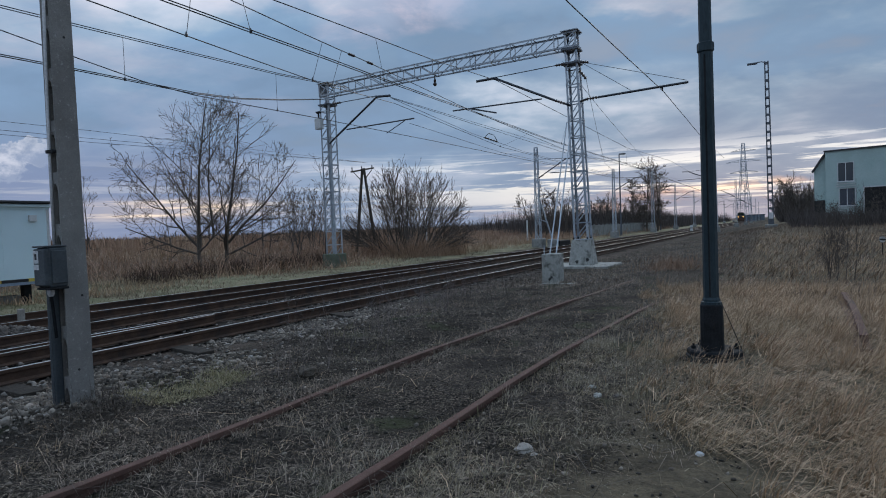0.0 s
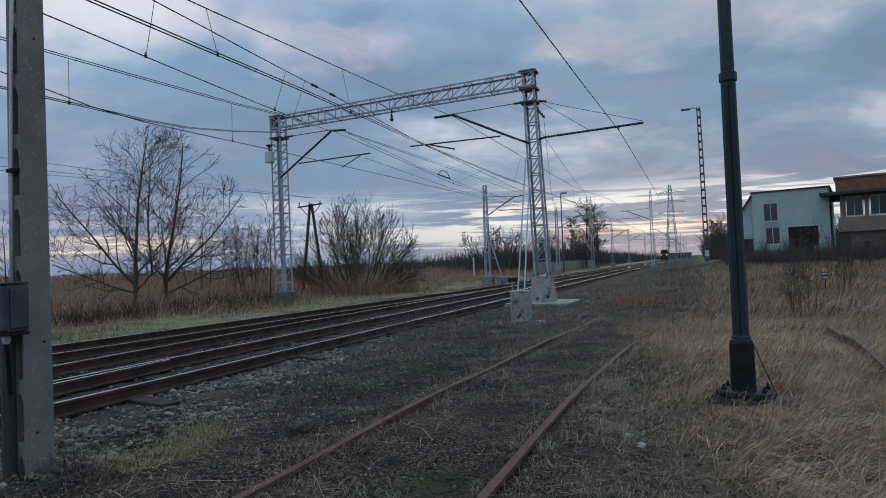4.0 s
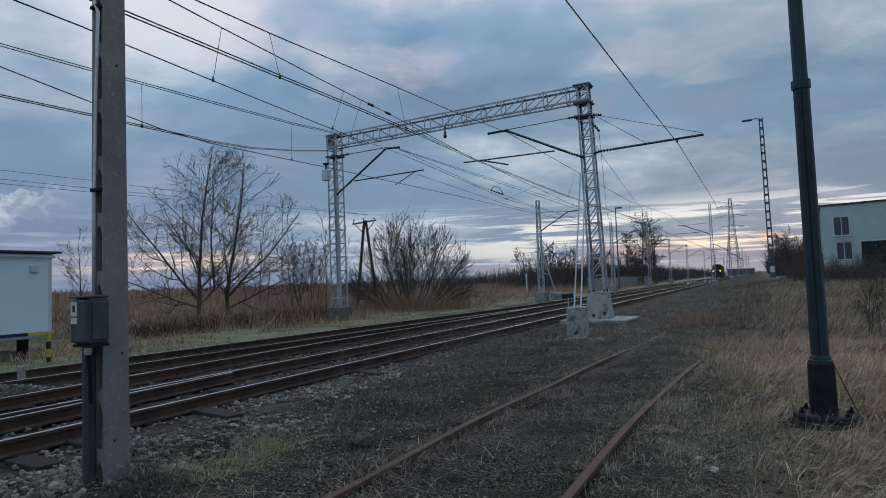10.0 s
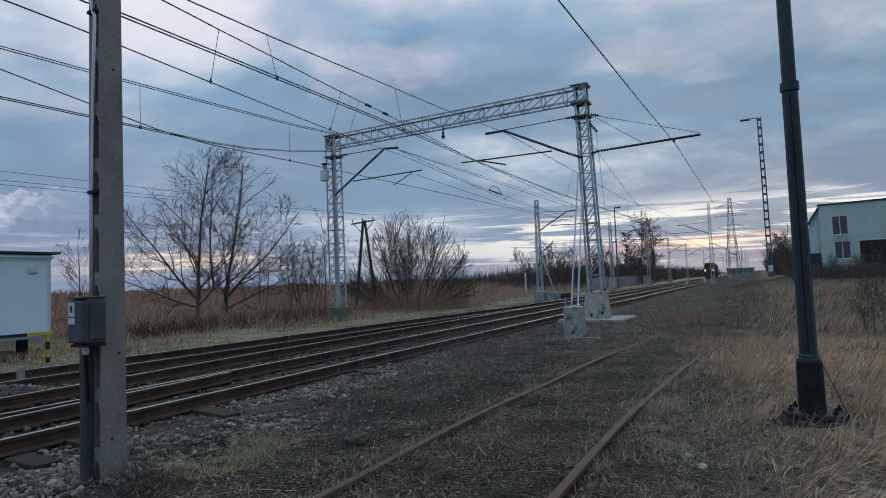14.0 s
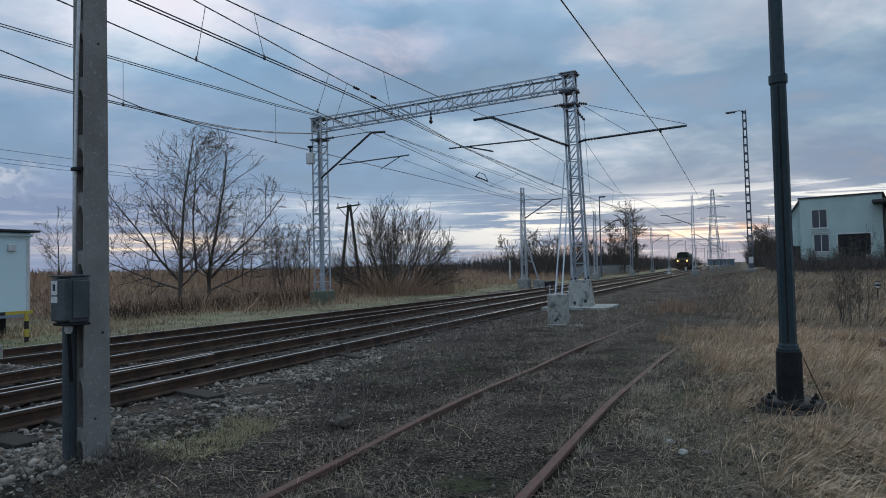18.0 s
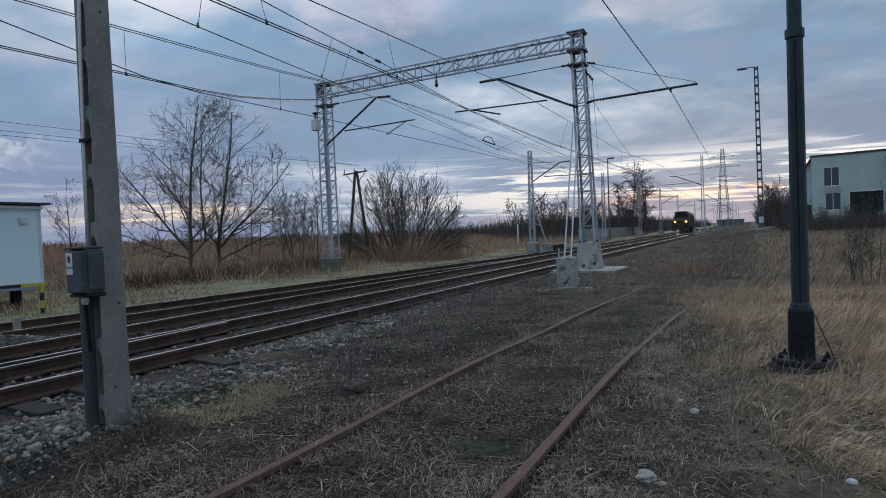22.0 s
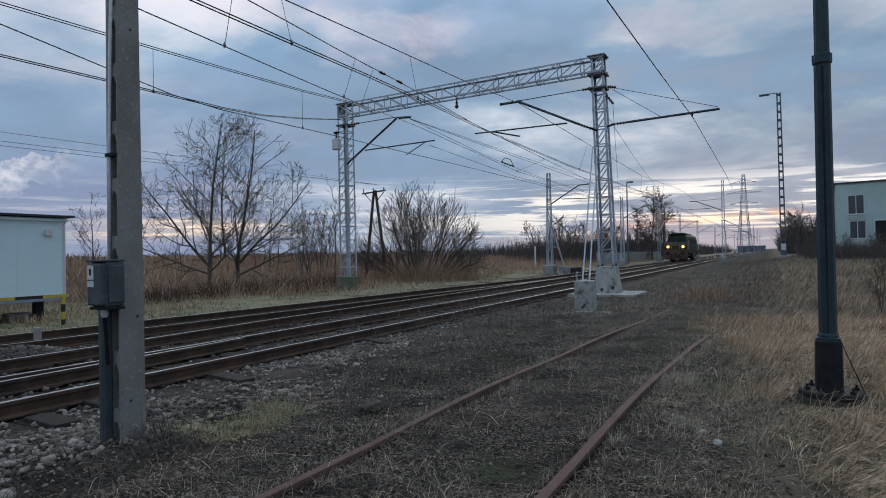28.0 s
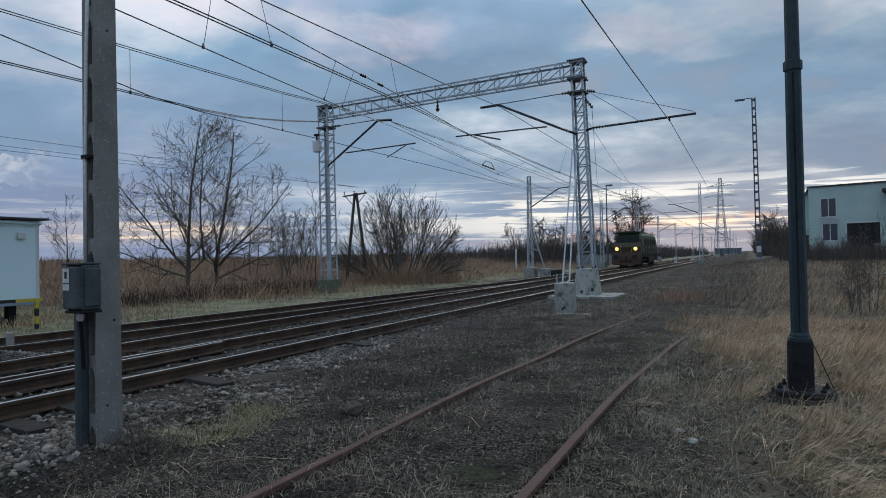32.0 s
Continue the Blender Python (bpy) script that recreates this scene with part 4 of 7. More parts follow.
CD = [(-20, -12.1, 4.78), (4.28, -12.1, 5.213), (7.68, -12.1, 5.274), (9.6, -12.1, 5.30), (10.6, -12.1, 5.31), (13.15, -13.26, 5.768), (16.79, -14.92, 6.575), (21.6, -17.1, 7.72)]
wire("contact_wire", CA, 0.012, "twin dark contact wire over the main track", 0, 0.06)
ma = wire("messenger_wire", MA, 0.013, "dark sagging messenger wire over the main track")
for a in (2.0, 8.27, 12.74, 30, 41, 50):
    dropper(ma, a, CA, MA)
wire("contact_wire", CB, 0.012, "contact wire crossing over to the outer track")
mb = wire("messenger_wire", MB, 0.013, "messenger wire crossing between the tracks")
for a in (7.73, 12.0, 12.9, 30, 41, 50):
    dropper(mb, a, CB, MB)
for a in (13.4, 14.4):
    o, z = hung(MB, a)
    insulator(mb, (o, a - 0.14, z), (o, a + 0.14, z), 0.04, 3)
mc = wire("messenger_wire", MC, 0.011, "twin messenger wire over the outer track", 0.0, 0.07)
wire("contact_wire", CC, 0.013, "dark contact wire over the outer track")
wire("contact_wire", CD, 0.012, "twin contact wire run off to its anchor on the portal leg", 0.0, 0.06)
dropper(mc, 5.6, CD, MC)
dropper(mc, 8.75, CD, MC)
dropper(mc, 13.6, CC, MC)
MF = [(21.9, -13.5, 7.35), (41, -11.3, 6.4), (60, -10.9, 6.9), (FAR, -10.9, 7.0)]
wire("messenger_wire", MF, 0.012, "messenger wire over the outer track beyond the portal")
wire("messenger_wire", [(21.9, -13.6, 7.42), (41.2, -12.0, 6.9), (65, -11.3, 7.1), (FAR, -11.3, 7.2)], 0.010, "upper messenger wire beyond the portal")
wire("contact_wire", [(21.9, -12.6, 6.15), (30, -11.9, 5.6), (60, -11.1, 5.5)], 0.010, "contact wire drawn over beyond the portal")
ig = wire("messenger_wire", [(21.9, -13.4, 7.3), (28, -12.6, 6.45), (34, -12.0, 6.0), (60, -10.9, 5.6)], 0.010, "wire with a section insulator beyond the portal")
insulator(ig, (-12.45, 29.2, 6.36), (-12.3, 30.6, 6.26), 0.05, 5)
part("insulator_frame", Shape().tube([(-12.45, 29.2, 6.36), (-12.4, 29.6, 6.62), (-12.35, 30.2, 6.6), (-12.3, 30.6, 6.26)], 0.018, 5), BLACK_STEEL, ig)
wire("feeder_wire", [(-12, -2.4, 5.3), (4.95, -2.34, 5.545), (14.6, -2.31, 5.775), (21.9, -2.28, 5.99), (37.9, -2.3, 5.85), (52.7, -2.94, 6.93), (77, -4.0, 8.58)], 0.012, "single dark wire over the siding")
wire("feeder_wire", [(21.9, -4.95, 6.85), (41, -9, 5.6), (60, -11, 5.5)], 0.009, "thin cross wire from the portal leg", 0.15)
wire("feeder_wire", [(21.9, -5.8, 7.6), (60, -9, 6.8), (90, -12, 7.5)], 0.009, "thin earth wire along the line", 0.3)
for z, o in ((6.116, -24.0), (5.805, -24.1), (5.61, -23.9)):
    wire("telephone_wire", [(-30, o, z - 0.65), (8.28, o, z), (15.04, o, z + 0.14), (32.8, o + 1.0, 6.25)], 0.009, "thin telephone wire on wooden poles", 0.0)


# ---- concrete mast with its cabinet ----
def concrete_mast():
    m = thing("concrete_mast", trk(3.09, -4.497, 0), "grey speckled concrete mast with a row of slots", "mast")
    h = 9.5
    s = Shape()
    w0, w1, d0, d1 = 0.155, 0.10, 0.215, 0.145

    def half(z):
        t = max(0, z) / h
        return (w0 + (w1 - w0) * t) / 2, (d0 + (d1 - d0) * t) / 2

    def slab(x0, x1, y0, y1, za, zb):
        (wa, da), (wb, db) = half(za), half(zb)
        s.add([(x * w, y * d, zz) for w, d, zz in ((wa, da, za), (wb, db, zb)) for x, y in ((x0, y0), (x1, y0), (x1, y1), (x0, y1))],
              [(3, 2, 1, 0), (4, 5, 6, 7), (0, 1, 5, 4), (1, 2, 6, 5), (2, 3, 7, 6), (3, 0, 4, 7)])
    slab(-1, 1, 0.25, 1, -0.4, h)
    slab(-1, -0.2, -1, 0.25, -0.4, h)
    slab(0.82, 1, -1, 0.25, -0.4, h)
    zc = 0.3
    while zc < h - 0.5:
        slab(-0.2, 0.82, -1, 0.25, zc, zc + 0.10)
        # rounded head of the slot below
        (wa, da) = half(zc)
        for x0, x1, k in ((-0.2, -0.05, 0.05), (0.67, 0.82, 0.05), (-0.05, 0.1, 0.02), (0.52, 0.67, 0.02)):
            slab(x0, x1, -1, 0.25, zc - k, zc)
        zc += 0.445
    part("shaft", s, POLE_CONC, m)
    for z in (2.36, 3.8):
        part("cable_clamp", Shape().box(-0.04, 0.065, -half(z)[1] - 0.035, -half(z)[1] + 0.01, z - 0.014, z + 0.014, 0.004), BLACK_STEEL, m)
    f = -0.105
    pts = [(-0.02, f - 0.01, 4.9), (0.0, f - 0.01, 3.85), (0.06, f - 0.02, 3.74), (0.05, f - 0.02, 3.5), (0.014, f - 0.01, 3.12), (-0.003, f - 0.008, 2.68), (-0.015, f - 0.008, 2.29), (-0.02, f - 0.01, 1.56)]
    part("conduit", Shape().tube(pts, 0.0125, 8), PIPE_WHITE, m, "pale bent cable conduit", True)
    part("cable_duct", Shape().box(-0.075, -0.005, f - 0.075, f - 0.002, -0.05, 1.22, 0.010).box(-0.03, -0.02, f - 0.079, f - 0.074, -0.05, 1.2), BOX_GREY, m, "dark cable duct down to the ground")
    # bolt holes are flat black discs, their inner shade put in as colour
    for z, y in ((3.36, 0.02), (1.10, 0.045), (0.45, -0.02)):
        part("bolt_hole", Shape().lathe((half(z)[0] - 0.002, y, z), [(0.011, 0), (0.011, 0.004)], 8, "x"), BLACK, m)


concrete_mast()
cab = thing("junction_cabinet", trk(3.09 - 0.112, -4.457, 1.20), "dark grey metal junction cabinet strapped to the concrete mast", "electrical box")
part("body", Shape().box(-0.065, 0.125, -0.15, -0.002, 0, 0.335, 0.012), BOX_GREY, cab)
dr = part("door", Shape().box(-0.06, 0.12, -0.182, -0.125, 0.012, 0.325, 0.012), BOX_GREY, cab, "flat cabinet door")
part("warning_label", Shape().box(-0.045, 0.03, -0.186, -0.183, 0.205, 0.31), WHITE, dr, "white sticker with a dark sign")
part("label_bar", Shape().box(-0.02, 0.008, -0.1885, -0.1865, 0.235, 0.285), BLACK, dr)
part("small_label", Shape().box(-0.045, 0.03, -0.186, -0.183, 0.15, 0.195), WHITE, dr, "small white sticker")
part("side_cover", Shape().box(0.127, 0.142, -0.135, -0.012, 0.03, 0.31, 0.006), BOX_GREY, cab)
part("base_lip", Shape().box(-0.068, 0.132, -0.16, 0.0, -0.022, -0.001, 0.006), BLACK_STEEL, cab)
part("top_lip", Shape().box(-0.066, 0.128, -0.184, 0.0, 0.336, 0.352, 0.006), BOX_GREY, cab)
part("cable_gland", Shape().lathe((-0.01, -0.08, -0.085), [(0.018, 0.0), (0.028, 0.02), (0.026, 0.063)], 10), PIPE_WHITE, cab, "pale cable gland")
part("cable", Shape().tube([(-0.01, -0.08, -0.08), (-0.03, -0.06, -0.2), (-0.04, -0.04, -0.45)], 0.014, 6), BLACK_STEEL, cab)

# ---- dark lamp post by the siding ----
lp = thing("lamp_post", trk(6.54, 0.395, 0.265), "dark green-grey tapered steel lamp post on a bolted base", "lamp post")
part("shaft", Shape().lathe((0, 0, 0), [(0.088, 0.40), (0.083, 0.50), (0.072, 0.52), (0.066, 2.93), (0.079, 2.94), (0.079, 3.02), (0.060, 3.03), (0.052, 7.8)], 8), POST_PAINT, lp)
part("collar", Shape().lathe((0, 0, 0), [(0.110, 0.0), (0.106, 0.44), (0.098, 0.452), (0.085, 0.452)], 14), BLACK_STEEL, lp, "black steel sleeve")
# thin black strip paints the shade where two shaft facets meet
part("cable_strip", Shape().box(-0.012, 0.004, -0.076, -0.06, 0.53, 2.9), BLACK_STEEL, lp, "dark strip drawn for the shaded edge between shaft facets")
part("sleeve_ring", Shape().lathe((0, 0, 0), [(0.097, 0.45), (0.097, 0.475), (0.082, 0.48)], 12), POST_PAINT, lp)
part("base_plate", Shape().lathe((0.02, 0.02, 0), [(0.26, -0.05), (0.26, -0.012), (0.245, 0.004)], 10), BLACK_STEEL, lp, "flat dark steel base plate")
part("plinth", Shape().lathe((0.02, 0.02, 0), [(0.28, -0.3), (0.27, -0.055)], 12), CONC_DARK, lp, "low dark concrete plinth")
for i in range(6):
    a = 0.3 + i * math.pi / 3
    c, s_ = math.cos(a), math.sin(a)
    part("anchor_bolt", Shape().lathe((0.20 * c + 0.02, 0.20 * s_ + 0.02, 0.0), [(0.024, 0), (0.024, 0.03), (0.011, 0.03), (0.011, 0.055)], 6), BLACK_STEEL, lp)
for i in range(4):
    a = math.pi / 4 + i * math.pi / 2
    c, s_ = math.cos(a), math.sin(a)
    part("gusset", Shape().prism((0.11 * c, 0.11 * s_, 0.003), (0.11 * c + 0.012 * s_, 0.11 * s_ - 0.012 * c, 0.003), [(-0.0, 0), (0.09, 0), (0.0, 0.12)]), BLACK_STEEL, lp)
part("earth_strap", Shape().bar((0.085, 0.04, 0.47), (0.27, 0.05, -0.02), 0.024, 0.006), BLACK_STEEL, lp, "slanting earth strap")


# ---- equipment hut beyond the tracks ----
def equipment_hut():
    h = thing("equipment_hut", trk(9.15, -16.4, 0.0), "pale grey sandwich-panel equipment hut on short feet", "hut")
    # the long wall runs back from the corner along -y; the corner is the origin
    L, W = 8.0, 2.6
    part("wall_panel", Shape().box(-W, 0, -L, 0, 0.60, 2.66), HUT_WALL, h)
    for i in range(1, 7):
        part("panel_joint", Shape().box(0.0005, 0.005, -i * 1.15 - 0.008, -i * 1.15 + 0.008, 0.62, 2.5), HUT_WALL, h)
    part("corner_post", Shape().box(-0.05, 0.012, -0.06, 0.012, 0.58, 2.62), WHITE, h, "pale metal corner trim")
    part("base_frame", Shape().box(-W - 0.02, 0.02, -L - 0.02, 0.022, 0.52, 0.605), HUT_DOOR, h)
    part("eaves_trim", Shape().box(-W, 0.025, -L, 0.024, 2.52, 2.66), HUT_WALL, h)
    part("roof", Shape().box(-W - 0.15, 0.16, -L - 0.15, 0.20, 2.68, 2.735, 0.01), ROOF_DARK, h, "dark flat roof edge")
    part("gutter", Shape().tube([(0.06, -L, 2.63), (0.06, 0.05, 2.60)], 0.035, 8), HUT_WALL, h)
    part("vent", Shape().box(0.0, 0.08, -0.52, -0.33, 2.19, 2.36, 0.015), WHITE, h, "small white vent box")
    d = part("door", Shape().box(-0.01, 0.03, -4.25, -3.32, 0.52, 2.0, 0.01), HUT_DOOR, h, "blue-grey steel door")
    for z in (0.9, 1.65):
        part("hinge", Shape().box(0.025, 0.05, -3.39, -3.33, z, z + 0.1), ROOF_DARK, d)
    for y in (-0.5, -1.75, -3.0, -4.25, -5.5, -7.0):
        part("foot", Shape().box(-0.45, -0.25, y - 0.09, y + 0.09, -0.35, 0.53), BLACK_STEEL, h)
    for y in (-0.8, -2.4, -4.2):
        part("footing", Shape().box(-0.9, -0.5, y - 0.3, y + 0.3, -0.35, 0.22, 0.03), CONCRETE, h)
    part("step", Shape().box(0.1, 0.8, -4.5, -3.3, -0.2, 0.26, 0.02), CONCRETE, h, "pale concrete door step")


equipment_hut()


def striped(parent, name, p, q, w, n):
    p, q = Vector(p), Vector(q)
    root = part(name, Shape().bar(p, q, w * 0.96, w * 0.96), BLACK, parent)
    for i in range(0, n, 2):
        part("yellow_band", Shape().bar(p + (q - p) * (i / n), p + (q - p) * ((i + 1) / n), w, w), YELLOW, root, "yellow paint band")


fence = thing("safety_railing", trk(8.21, -14.78, 0.0), "yellow and black striped pipe railing beside the hut", "railing")
for i in range(6):
    striped(fence, "post", (0, -1.6 * i, 0.70), (0, -1.6 * i, -0.2), 0.07, 5)
striped(fence, "top_rail", (0, 0.12, 0.72), (0, -1.6 * 5, 0.74), 0.075, 14)
striped(fence, "lower_rail", (0, -1.6, 0.16), (0, -1.6 * 5, 0.18), 0.05, 12)
stake = thing("marker_stake", trk(6.27, -12.07, -0.03), "pinkish-white weathered marker stake between the rails", "marker post")
part("post", Shape().box(-0.055, 0.055, -0.05, 0.05, -0.2, 0.34, 0.015), PALE_ROCK, stake)


# ---- line of masts, lamps, pylon ----
def lattice_bars(s, p0, p1, w0, w1, n, t, cross=True):
    """A slim lattice column in one mesh, for masts far off."""
    p0, p1 = Vector(p0), Vector(p1)
    c = [(-1, -1), (1, -1), (1, 1), (-1, 1)]

    def at(i, k):
        w = (w0 + (w1 - w0) * k) / 2
        return p0 + (p1 - p0) * k + Vector((c[i % 4][0] * w, c[i % 4][1] * w, 0))
    for i in range(4):
        s.bar(at(i, 0), at(i, 1), t)
        for k in range(n):
            a, b = (i, i + 1) if (k % 2) else (i + 1, i)
            if cross:
                s.bar(at(a, k / n), at(b, (k + 1) / n), t * 0.6)
            s.bar(at(i, (k + 1) / n), at(i + 1, (k + 1) / n), t * (0.6 if cross else 2.4), t * 0.6)
    return s


def line_mast(along, off, h, reach, arm_z, label):
    z = gz(off, along)
    m = thing("catenary_mast", trk(along, off, 0), label, "catenary mast", group="masts along the line")
    part("column", lattice_bars(Shape(), (0, 0, 0.5), (0, 0, h), 0.36, 0.20, 9, 0.05), GALV, m)
    part("footing", Shape().box(-0.4, 0.4, -0.4, 0.4, z - 0.4, 0.62, 0.04), CONCRETE, m)
    s = 1 if reach > 0 else -1
    part("boom", Shape().tube([(0.15 * s, 0, arm_z - 1.2), (reach - 0.7 * s, 0, arm_z), (reach, 0, arm_z + 0.04)], 0.045, 6), TUBE_DARK, m)
    part("steady_tube", Shape().tube([(reach * 0.35, 0, arm_z - 0.9), (reach + 0.5 * s, 0, arm_z - 0.95)], 0.03, 6), TUBE_DARK, m)
    part("tie_rod", Shape().tube([(0.15 * s, 0, arm_z + 0.15), (reach - 0.7 * s, 0, arm_z + 0.02)], 0.018, 5), TUBE_DARK, m)
    insulator(m, (0.2 * s, 0, arm_z - 1.18), (0.55 * s, 0, arm_z - 0.98))
    return m


line_mast(41.3, -14.0, 7.2, 2.9, 6.2, "galvanised lattice catenary mast with a single arm")
second = bpy.data.objects["catenary_mast"]
part("stay_strut", Shape().bar((0.18, 0, 3.4), (1.05, 0, 0.5), 0.09).bar((0.16, 0, 2.0), (0.66, 0, 1.8), 0.06), GALV, second, "slanting steel stay")
part("stay_footing", Shape().box(0.75, 1.4, -0.35, 0.35, -0.3, 0.55, 0.04), CONCRETE, second)
line_mast(65.0, -14.0, 7.3, 2.9, 6.2, "slim galvanised catenary mast beside the outer track")
line_mast(88.5, -14.0, 8.6, 2.9, 6.4, "pale catenary mast before the bare trees")
line_mast(77, -5.0, 9.6, -3.6, 7.3, "tall pale catenary mast with long arms")
line_mast(112, -14.2, 8.0, 3.0, 6.4, "distant pale catenary mast")
line_mast(112, -4.6, 8.0, -3.0, 6.4, "distant pale catenary mast")
line_mast(140, -14.2, 8.0, 3.0, 6.4, "distant pale catenary mast")
line_mast(150, -4.6, 9.0, -3.0, 6.4, "distant pale catenary mast")
for a, o, h in ((185, -14.2, 8), (190, -4.6, 8), (230, -14.2, 8), (235, -4.6, 8), (280, -14, 8), (285, -4.6, 8)):
    line_mast(a, o, h, 3.0 if o < -10 else -3.0, 6.4, "distant pale catenary mast")


def yard_lamp(along, off, h, turn, label):
    m = thing("yard_lamp", trk(along, off, gz(off, along), turn), label, "street lamp")
    part("pole", Shape().lathe((0, 0, 0), [(0.14, -0.3), (0.10, 1.2), (0.06, h)], 8), GALV_DARK, m)
    hd = part("lamp_head", Shape().box(-0.02, 0.75, -0.14, 0.14, h - 0.02, h + 0.14, 0.04), GALV_DARK, m, "grey lamp head")
    part("lens", Shape().box(0.2, 0.7, -0.11, 0.11, h - 0.06, h - 0.021), WHITE, hd)


yard_lamp(72.6, -15.0, 9.6, 0, "tall thin yard lamp beside the masts")
yard_lamp(104, -15.5, 8.6, 180, "tall thin yard lamp far along the line")

tower = thing("lamp_tower", trk(55.27, 0.75, gz(0.75, 55.3)), "tall slim slotted lamp tower standing in straw grass", "lamp tower")
for sx in (-1, 1):
    part("upright", Shape().bar((sx * 0.17, 0, -0.3), (sx * 0.115 - 0.12, 0, 13.4), 0.095, 0.2, (0, 1, 0)), GALV_DARK, tower, "dark upright")
for k in range(19):
    z = 0.9 + k * 0.685
    part("web", Shape().box(-0.15 - 0.12 * z / 13.4, 0.15 - 0.12 * z / 13.4 - 0.05 * z / 13.4, -0.10, 0.10, z - 0.09, z + 0.09), GALV_DARK, tower)
part("solid_foot", Shape().box(-0.15, 0.15, -0.11, 0.11, -0.3, 0.9), GALV_DARK, tower)
part("footing", Shape().box(-0.45, 0.45, -0.45, 0.45, -0.5, 0.3, 0.05), CONCRETE, tower)
part("notice", Shape().box(-0.16, 0.16, -0.26, -0.24, 0.75, 1.25), WHITE, tower, "white notice plate")
part("bracket", Shape().tube([(-0.12, 0, 13.3), (-0.5, 0, 13.42), (-1.2, 0, 13.36)], 0.04, 6), GALV_DARK, tower)
part("lamp_head", Shape().box(-1.5, -0.75, -0.14, 0.14, 13.28, 13.42, 0.04), GALV_DARK, tower, "flat grey lamp head")


def pylon():
    d = 400.0
    p = thing("power_pylon", pose(191, 393, 0, 0, 0, -40), "tall grey lattice high-voltage pylon in the distance", "power pylon")
    part("tower", lattice_bars(lattice_bars(Shape(), (0, 0, 0), (0, 0, 26), 8.0, 3.8, 6, 0.30), (0, 0, 26), (0, 0, 50), 3.8, 1.5, 8, 0.25), GALV, p)
    for z, w in ((31, 8.5), (38, 10.5), (45, 7.5)):
        s = Shape()
        for sg in (-1, 1):
            s.bar((0, 0, z + 1.6), (sg * w, 0, z), 0.24).bar((0, 0, z), (sg * w, 0, z), 0.24)
            for k in (0.3, 0.6):
                s.bar((sg * w * k, 0, z), (sg * w * k, 0, z + 1.6 * (1 - k)), 0.2)
        part("crossarm", s, GALV, p)


pylon()

# ---- wooden telephone pole, an A of two poles ----
ap = thing("telephone_pole", trk(32.85, -23.2, gz(-23.2, 32.85) - 0.1), "weathered wooden A-shaped telephone pole with a crossarm", "telephone pole")
for sx in (-1, 1):
    part("pole", Shape().tube([(sx * 0.85, 0, 0), (sx * 0.06, 0, 5.9)], [0.12, 0.09], 8), OLD_WOOD, ap)
part("crossarm", Shape().bar((-0.95, -0.1, 5.72), (0.95, -0.1, 5.84), 0.09), OLD_WOOD, ap)
for sx in (-1, 1):
    part("brace", Shape().bar((sx * 0.8, -0.1, 5.74), (sx * 0.15, -0.1, 5.1), 0.04), OLD_WOOD, ap)
for x in (-0.85, -0.05, 0.8):
    insulator(ap, (x, -0.1, 5.8), (x, -0.1, 6.05), 0.05, 2)


# ---- buildings ----
def window(parent, x, y, z, w, h, mull, frame_mat=WHITE):
    """A window on a wall that faces -y at y."""
    fr = part("window_frame", Shape().box(x - 0.06, x + w + 0.06, y - 0.05, y + 0.05, z - 0.06, z + 0.0).box(x - 0.06, x + w + 0.06, y - 0.05, y + 0.05, z + h, z + h + 0.06)
              .box(x - 0.06, x, y - 0.05, y + 0.05, z, z + h).box(x + w, x + w + 0.06, y - 0.05, y + 0.05, z, z + h), frame_mat, parent)
    for i in range(mull):
        part("pane", Shape().box(x + w * i / mull + 0.03, x + w * (i + 1) / mull - 0.03, y - 0.02, y + 0.02, z, z + h), GLASS, fr)
        if i:
            part("mullion", Shape().box(x + w * i / mull - 0.03, x + w * i / mull + 0.03, y - 0.045, y + 0.03, z, z + h), frame_mat, fr)
    part("sill", Shape().box(x - 0.12, x + w + 0.12, y - 0.16, y - 0.05, z - 0.12, z - 0.06), frame_mat, fr)


